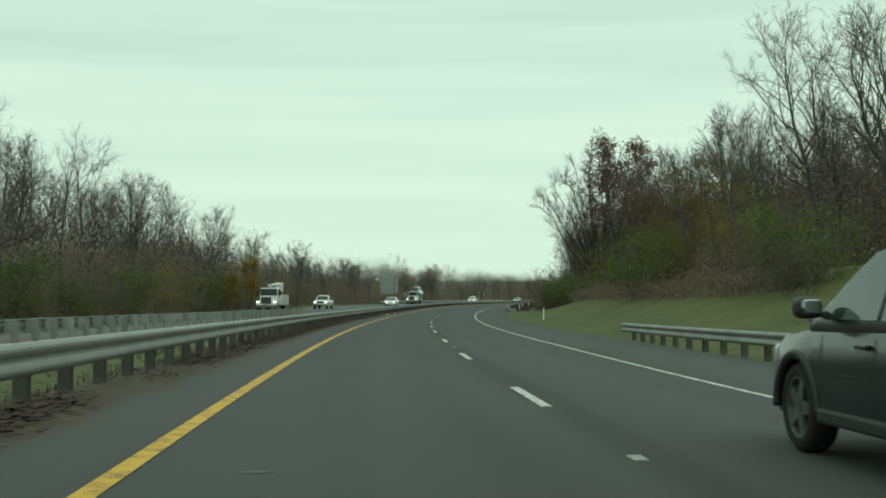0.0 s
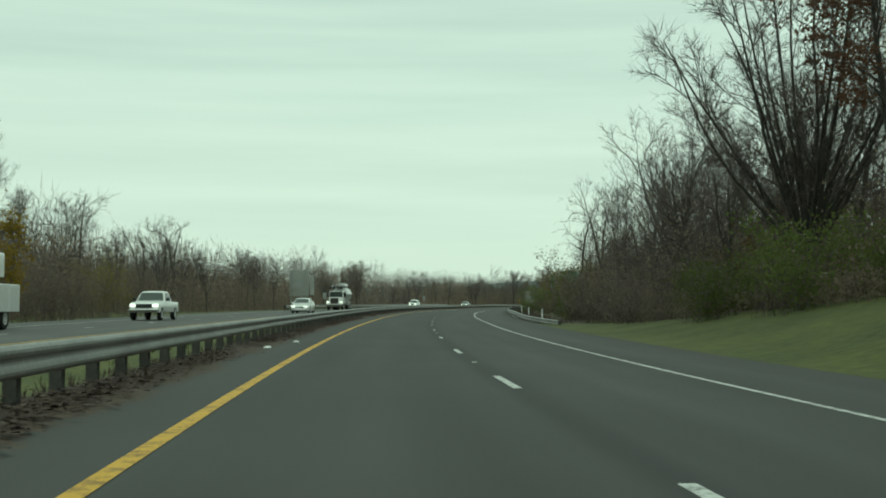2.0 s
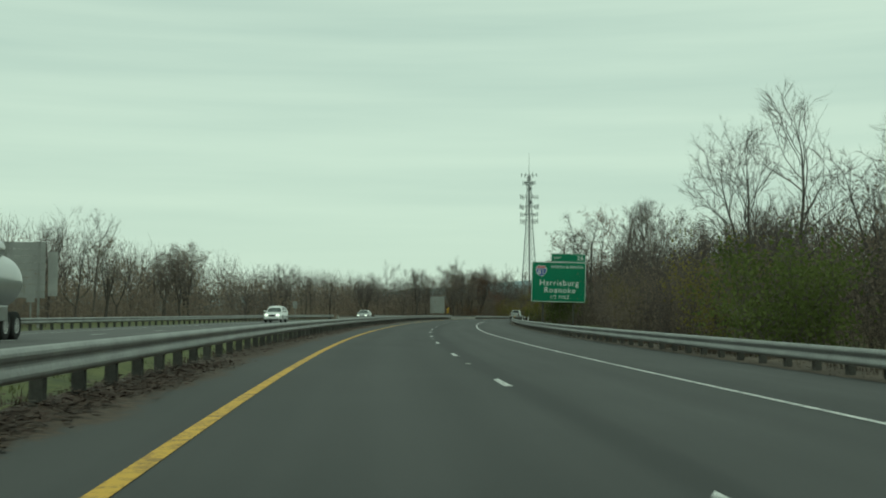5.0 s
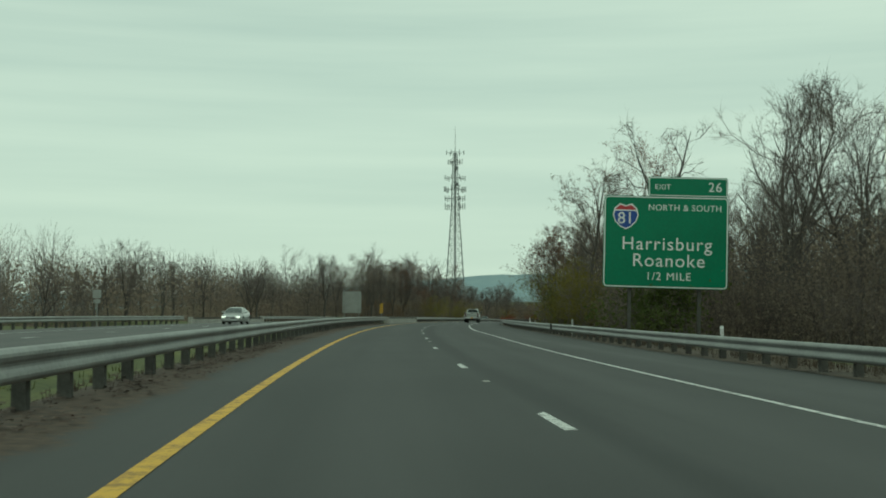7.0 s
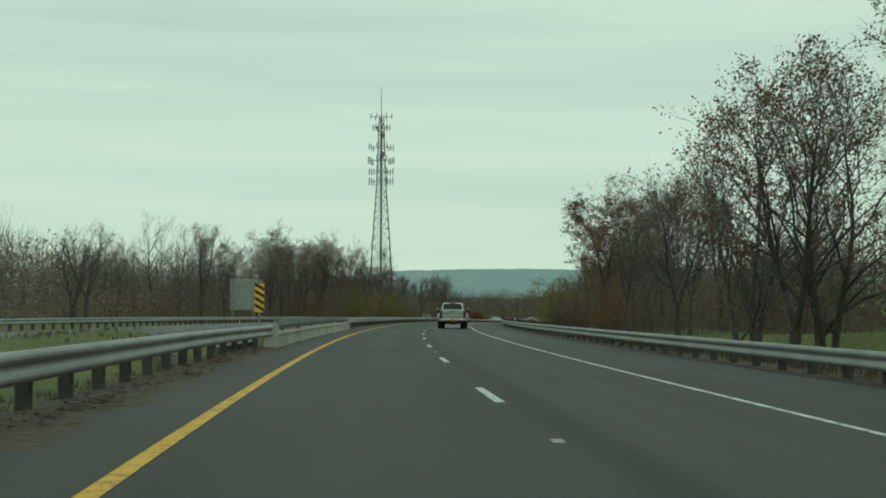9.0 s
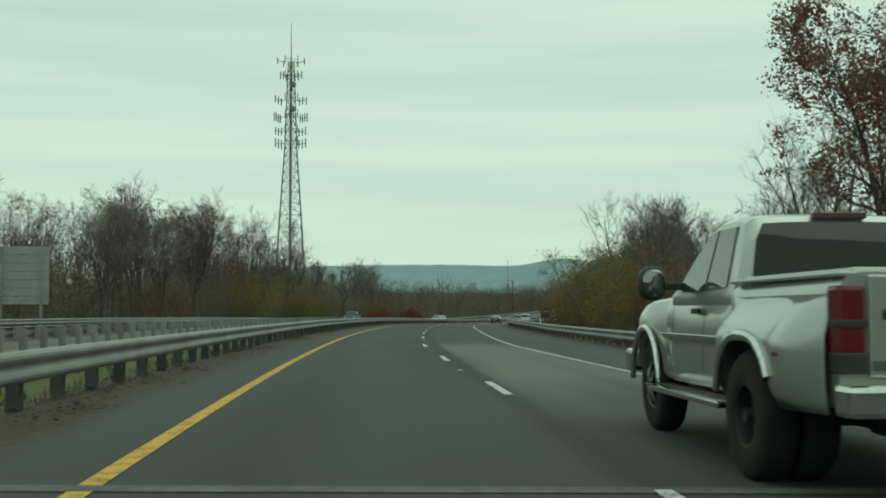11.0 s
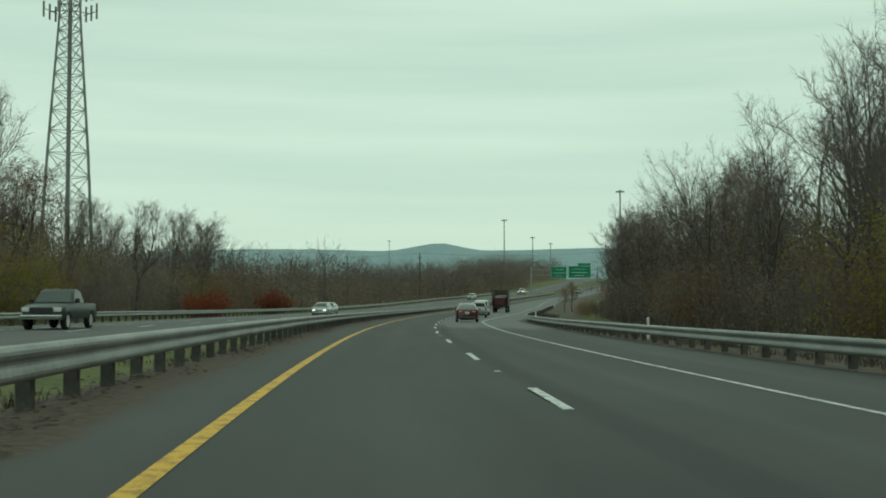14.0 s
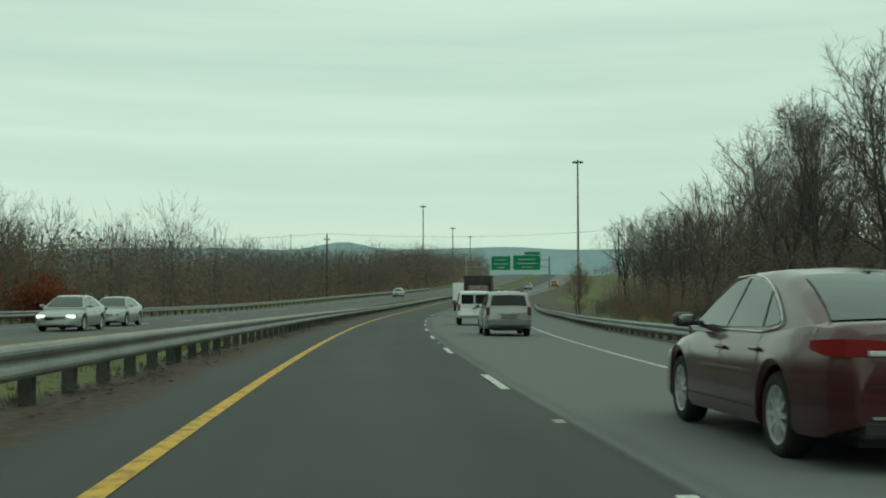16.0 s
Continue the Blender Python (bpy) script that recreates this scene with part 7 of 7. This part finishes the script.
    part("tow_hitch", boxed(-3.3, -2.8, -0.05, 0.05, 0.42, 0.52, bevel=0.01), M_BLACK, e)
    part("exhaust", tube(bmesh.new(), (-3.1, -0.72, 0.46), (-2.2, -0.72, 0.46), 0.05, n=10), M_BLACK, e)
    WHEEL_Z = 0.33
    return e


def plain_pickup(m, mat, label, lit=True):
    e = thing("pickup_truck", m, label, "pickup truck", scale=SC)
    ax = (-1.8, 1.8)
    lower_body([(-2.75, 1.15), (-0.75, 1.15), (0.9, 1.18), (1.9, 1.12), (2.5, 1.0), (2.62, 0.7)], [(-2.75, 0.95), (2.2, 0.97), (2.62, 0.82)], [(-2.75, 0.5), (2.62, 0.48)], ax, 0.47, "body", mat, e, 0.07)
    part("bed_opening", boxed(-2.62, -0.85, -0.78, 0.78, 1.16, 1.19), M_BLACK, e)
    cabin([(-0.8, 1.16), (-0.68, 1.72), (-0.45, 1.82), (0.15, 1.82), (0.45, 1.68), (1.0, 1.16)], 1.16, 0.92, 0.72, 1.82, mat, e)
    side_pane([(0.85, 1.21), (0.38, 1.66), (-0.0, 1.72), (-0.55, 1.72), (-0.62, 1.21)], 1.16, 0.92, 0.72, 1.82, M_GLASS_DARK, e)
    screen([(0.95, 1.22), (0.45, 1.70)], 0.8, 0.66, M_GLASS, e, "windscreen")
    screen([(-0.78, 1.24), (-0.69, 1.68)], 0.74, 0.64, M_GLASS_DARK, e, "rear_window")
    four_wheels(e, ax, 0.95, 0.40, 0.25, 6, M_ALLOY)
    mirrors(e, 0.75, 0.93, 1.2, M_BLACK, 0.22, 0.22)
    for sgn in (1, -1):
        part("headlight", boxed(2.48, 2.62, min(sgn * 0.52, sgn * 0.86), max(sgn * 0.52, sgn * 0.86), 0.82, 1.0, bevel=0.03), M_HEAD if lit else M_CLEAR, e)
        part("tail_light", boxed(-2.78, -2.7, min(sgn * 0.8, sgn * 0.96), max(sgn * 0.8, sgn * 0.96), 0.78, 1.1, bevel=0.012), M_TAIL, e, "red tail light")
    part("grille", boxed(2.52, 2.66, -0.5, 0.5, 0.76, 1.0, bevel=0.03), M_BLACK, e)
    part("front_bumper", boxed(2.5, 2.76, -0.9, 0.9, 0.48, 0.68, bevel=0.04), M_CHROME, e)
    part("rear_bumper", boxed(-2.9, -2.72, -0.92, 0.92, 0.5, 0.68, bevel=0.03), M_CHROME, e)
    return e


def truck_cab(e, mat, x0, lit=True):
    """Bonneted lorry cab whose bonnet starts at x0."""
    shaded(part("bonnet", boxed(x0 - 1.5, x0, -0.78, 0.78, 0.85, 1.75, bevel=0.14, taper=(0.9, 0.86)), mat, e))
    shaded(part("cab", boxed(x0 - 3.2, x0 - 1.35, -1.05, 1.05, 0.9, 2.62, bevel=0.16, taper=(0.82, 0.88)), mat, e))
    bm = bmesh.new()
    bm.faces.new([bm.verts.new(q) for q in ((x0 - 1.385, -0.9, 1.78), (x0 - 1.385, 0.9, 1.78), (x0 - 1.475, 0.85, 2.5), (x0 - 1.475, -0.85, 2.5))])
    bmesh.ops.solidify(bm, geom=bm.faces[:], thickness=-0.03)
    part("windscreen", bm, M_GLASS, e)
    both(e, "side_window", M_GLASS_DARK, x0 - 2.6, x0 - 1.6, 0.98, 1.03, 1.75, 2.45, 0.02)
    part("grille_surround", boxed(x0 - 0.04, x0 + 0.03, -0.56, 0.56, 0.9, 1.66, bevel=0.03), M_CHROME, e, "chrome grille surround")
    for k in range(7):
        part("grille_slat", boxed(x0 + 0.025, x0 + 0.05, -0.48, 0.48, 0.96 + 0.093 * k, 1.02 + 0.093 * k), M_BLACK, e)
    part("bumper", boxed(x0 - 0.1, x0 + 0.2, -1.1, 1.1, 0.45, 0.8, bevel=0.05), M_CHROME, e)
    for sgn in (1, -1):
        shaded(part("fender", boxed(x0 - 1.2, x0 - 0.05, min(sgn * 0.72, sgn * 1.12), max(sgn * 0.72, sgn * 1.12), 0.75, 1.2, bevel=0.14), mat, e))
        part("headlight", boxed(x0 - 0.1, x0 + 0.02, min(sgn * 0.78, sgn * 1.06), max(sgn * 0.78, sgn * 1.06), 0.98, 1.18, bevel=0.02), M_HEAD if lit else M_CLEAR, e)
        part("mirror", boxed(x0 - 1.5, x0 - 1.4, min(sgn * 1.15, sgn * 1.35), max(sgn * 1.15, sgn * 1.35), 1.8, 2.3, bevel=0.02), M_BLACK, e)


def tank_truck(m):
    e = thing("vacuum_truck", m, "white bonneted lorry with a steel tank and hoses", "truck", scale=SC)
    truck_cab(e, M_PAINTWHITE, 4.2)
    part("chassis", boxed(-4.6, 3.9, -0.45, 0.45, 0.65, 0.95), M_BLACK, e)
    tank = lathe([(0.02, 0), (0.7, 0.06), (1.02, 0.3), (1.05, 0.6), (1.05, 4.6), (1.02, 4.9), (0.7, 5.1), (0.02, 5.15)], n=24)
    ob = part("tank", tank, M_SILVER, e, smooth=True)
    ob.matrix_basis = Matrix.Translation((0.4, 0, 2.15)) @ Matrix.Rotation(radians(90), 4, "Z")
    for k in range(4):
        part("hose", tube(bmesh.new(), (0.6, -0.85 + 0.5 * k, 3.25), (3.0, -0.75 + 0.5 * k, 3.05), 0.17, n=10), M_BLACK, e, "ribbed black suction hose")
    part("upper_tank", tube(bmesh.new(), (-3.8, 0.2, 3.35), (0.4, 0.2, 3.35), 0.4, n=18), M_SILVER, e, smooth=True)
    both(e, "tool_box", M_SILVER, -2.6, 0.4, 0.75, 1.15, 0.7, 1.25, 0.04)
    for sgn in (1, -1):
        wheel(e, 3.3, sgn * 1.1, 0.52, 0.3, 8, M_ALLOY, 0.55)
        for x in (-1.3, -2.5, -3.7):
            wheel(e, x, sgn * 1.12, 0.52, 0.5, 8, M_ALLOY, 0.55)
    return e


def bucket_truck(m):
    e = thing("bucket_truck", m, "white utility lorry with a folded lifting arm", "truck", scale=SC)
    truck_cab(e, M_PAINTWHITE, 3.6)
    part("chassis", boxed(-3.8, 3.4, -0.45, 0.45, 0.6, 0.9), M_BLACK, e)
    for sgn in (1, -1):
        for k in range(3):
            part("locker", boxed(-3.6 + 1.35 * k, -2.3 + 1.35 * k, min(sgn * 0.62, sgn * 1.18), max(sgn * 0.62, sgn * 1.18), 0.75, 1.9, bevel=0.03), M_PAINTWHITE, e)
        wheel(e, 2.7, sgn * 1.08, 0.48, 0.28, 8, M_ALLOY, 0.55)
        wheel(e, -2.1, sgn * 1.1, 0.48, 0.48, 8, M_ALLOY, 0.55)
    part("bed_floor", boxed(-3.6, 0.4, -0.62, 0.62, 0.9, 1.0), M_BLACK, e)
    part("turret", boxed(-1.3, -0.5, -0.4, 0.4, 1.0, 2.6, bevel=0.06), M_PAINTWHITE, e)
    part("lower_arm", tube(bmesh.new(), (-0.9, 0.0, 2.5), (2.2, 0.0, 2.85), 0.17, 0.14, 8), M_PAINTWHITE, e)
    part("upper_arm", tube(bmesh.new(), (2.2, 0.25, 2.9), (-2.6, 0.25, 3.1), 0.14, 0.11, 8), M_PAINTWHITE, e)
    part("bucket", boxed(-3.4, -2.6, -0.2, 0.6, 2.2, 3.25, bevel=0.1), M_PAINTWHITE, e)
    return e


def box_truck(m):
    e = thing("flatbed_truck", m, "brown high-sided lorry with a red load, seen from behind", "truck", scale=SC)
    part("chassis", boxed(-4.2, 4.0, -0.45, 0.45, 0.7, 1.0), M_BLACK, e)
    for y0, y1 in ((-1.25, -1.17), (1.17, 1.25)):
        part("side_wall", boxed(-4.2, 1.8, y0, y1, 1.0, 3.4, bevel=0.015), M_BARK, e)
    part("headboard", boxed(1.7, 1.8, -1.17, 1.17, 1.0, 3.5), M_BARK, e)
    part("floor", boxed(-4.2, 1.8, -1.17, 1.17, 0.95, 1.1), M_BLACK, e)
    part("top_rail", boxed(-4.25, -4.12, -1.27, 1.27, 3.35, 3.5, bevel=0.02), M_BLACK, e)
    for k in range(3):
        part("load", boxed(-3.9 + 1.8 * k, -2.3 + 1.8 * k, -0.95, 0.95, 1.1, 2.4 + 0.15 * k, bevel=0.15), M_MAROON, e, "red machinery load")
    part("cab", boxed(2.0, 3.9, -1.1, 1.1, 0.9, 2.9, bevel=0.12), M_PAINTWHITE, e)
    for sgn in (1, -1):
        part("tail_light", boxed(-4.26, -4.2, min(sgn * 0.85, sgn * 1.15), max(sgn * 0.85, sgn * 1.15), 0.8, 0.92), M_TAIL, e)
        for x in (3.0, -2.4, -3.5):
            wheel(e, x, sgn * 1.15, 0.5, 0.32, 8, M_ALLOY, 0.55)
    return e


def service_truck(m):
    e = thing("box_truck", m, "white box lorry with plain rear doors", "truck", scale=SC)
    shaded(part("box", boxed(-3.6, 1.2, -1.15, 1.15, 0.95, 3.1, bevel=0.05), M_PAINTWHITE, e))
    for sgn in (1, -1):
        part("rear_door", boxed(-3.63, -3.6, min(sgn * 0.02, sgn * 1.08), max(sgn * 0.02, sgn * 1.08), 1.05, 3.0, bevel=0.01), M_SIGN_WHITE, e)
        part("tail_light", boxed(-3.64, -3.58, min(sgn * 0.9, sgn * 1.1), max(sgn * 0.9, sgn * 1.1), 0.82, 0.94), M_TAIL, e)
        for x in (2.4, -2.2):
            wheel(e, x, sgn * 1.08, 0.46, 0.36, 8, M_ALLOY, 0.55)
    shaded(part("cab", boxed(1.3, 3.2, -1.0, 1.0, 0.7, 2.3, bevel=0.15, taper=(0.85, 0.92)), M_PAINTWHITE, e))
    part("chassis", boxed(-3.5, 3.0, -0.45, 0.45, 0.55, 0.95), M_BLACK, e)
    return e


def drive(s, u, back=False, turn=0.0):
    """Pose of a vehicle by its middle; back: it comes towards us."""
    return place(s, u, 0.006, 90 + (180 if back else 0) + turn)


dual_pickup(drive(432.85, 3.72))
sedan(drive(629.25, 3.70), M_MAROON, "dark maroon four-door sedan with chrome window trim")
suv(drive(7.45, 4.02), M_GRAPHITE, "dark graphite compact SUV with grey alloy wheels", trim=M_BLACK, tint=M_GLASS)
suv(drive(664.0, 4.55), M_SILVER, "silver boxy SUV with a dark rear window", boxy=True, tint=M_GLASS_DARK)
van(drive(684.5, 4.4), M_PAINTWHITE, "white van with two dark rear windows")
box_truck(drive(718.0, 5.6))
service_truck(drive(745.0, 3.9))
bucket_truck(drive(120.5, -15.8, True))
plain_pickup(drive(146.5, -14.6, True), M_PAINTWHITE, "white pickup truck with its headlights on")
sedan(drive(184.5, -10.8, True), M_PAINTWHITE, "white saloon with lit headlights", lit=True, chrome=False)
sedan(drive(202.0, -13.9, True), M_GRAPHITE, "dark grey saloon with lit headlights", lit=True, chrome=False)
tank_truck(drive(229.0, -13.9, True))
suv(drive(304.0, -14.6, True), M_PAINTWHITE, "white SUV with its headlights on", lit=True)
sedan(drive(365.0, -14.4, True), M_SILVER, "silver saloon with lit headlights", lit=True, chrome=False)
plain_pickup(drive(592.0, -14.8, True), M_DARKGREEN, "dark green pickup truck", lit=False)
sedan(drive(666.5, -12.4, True), M_SILVER, "silver saloon with lit headlights", lit=True, chrome=False)
sedan(drive(676.5, -13.2, True), M_SILVER, "silver saloon close behind another car", lit=False, chrome=False)
suv(drive(832.0, -14.6, True), M_SILVER, "small grey SUV far down the road", lit=False)
plain_pickup(drive(898.0, -13.0, True), M_PAINTWHITE, "white pickup truck far down the road with lit headlights")
suv(drive(912.0, 2.6), M_SILVER, "pale SUV on the far slope")
suv(drive(938.0, 7.4), M_ORANGE, "orange-yellow vehicle on the shoulder of the far slope")
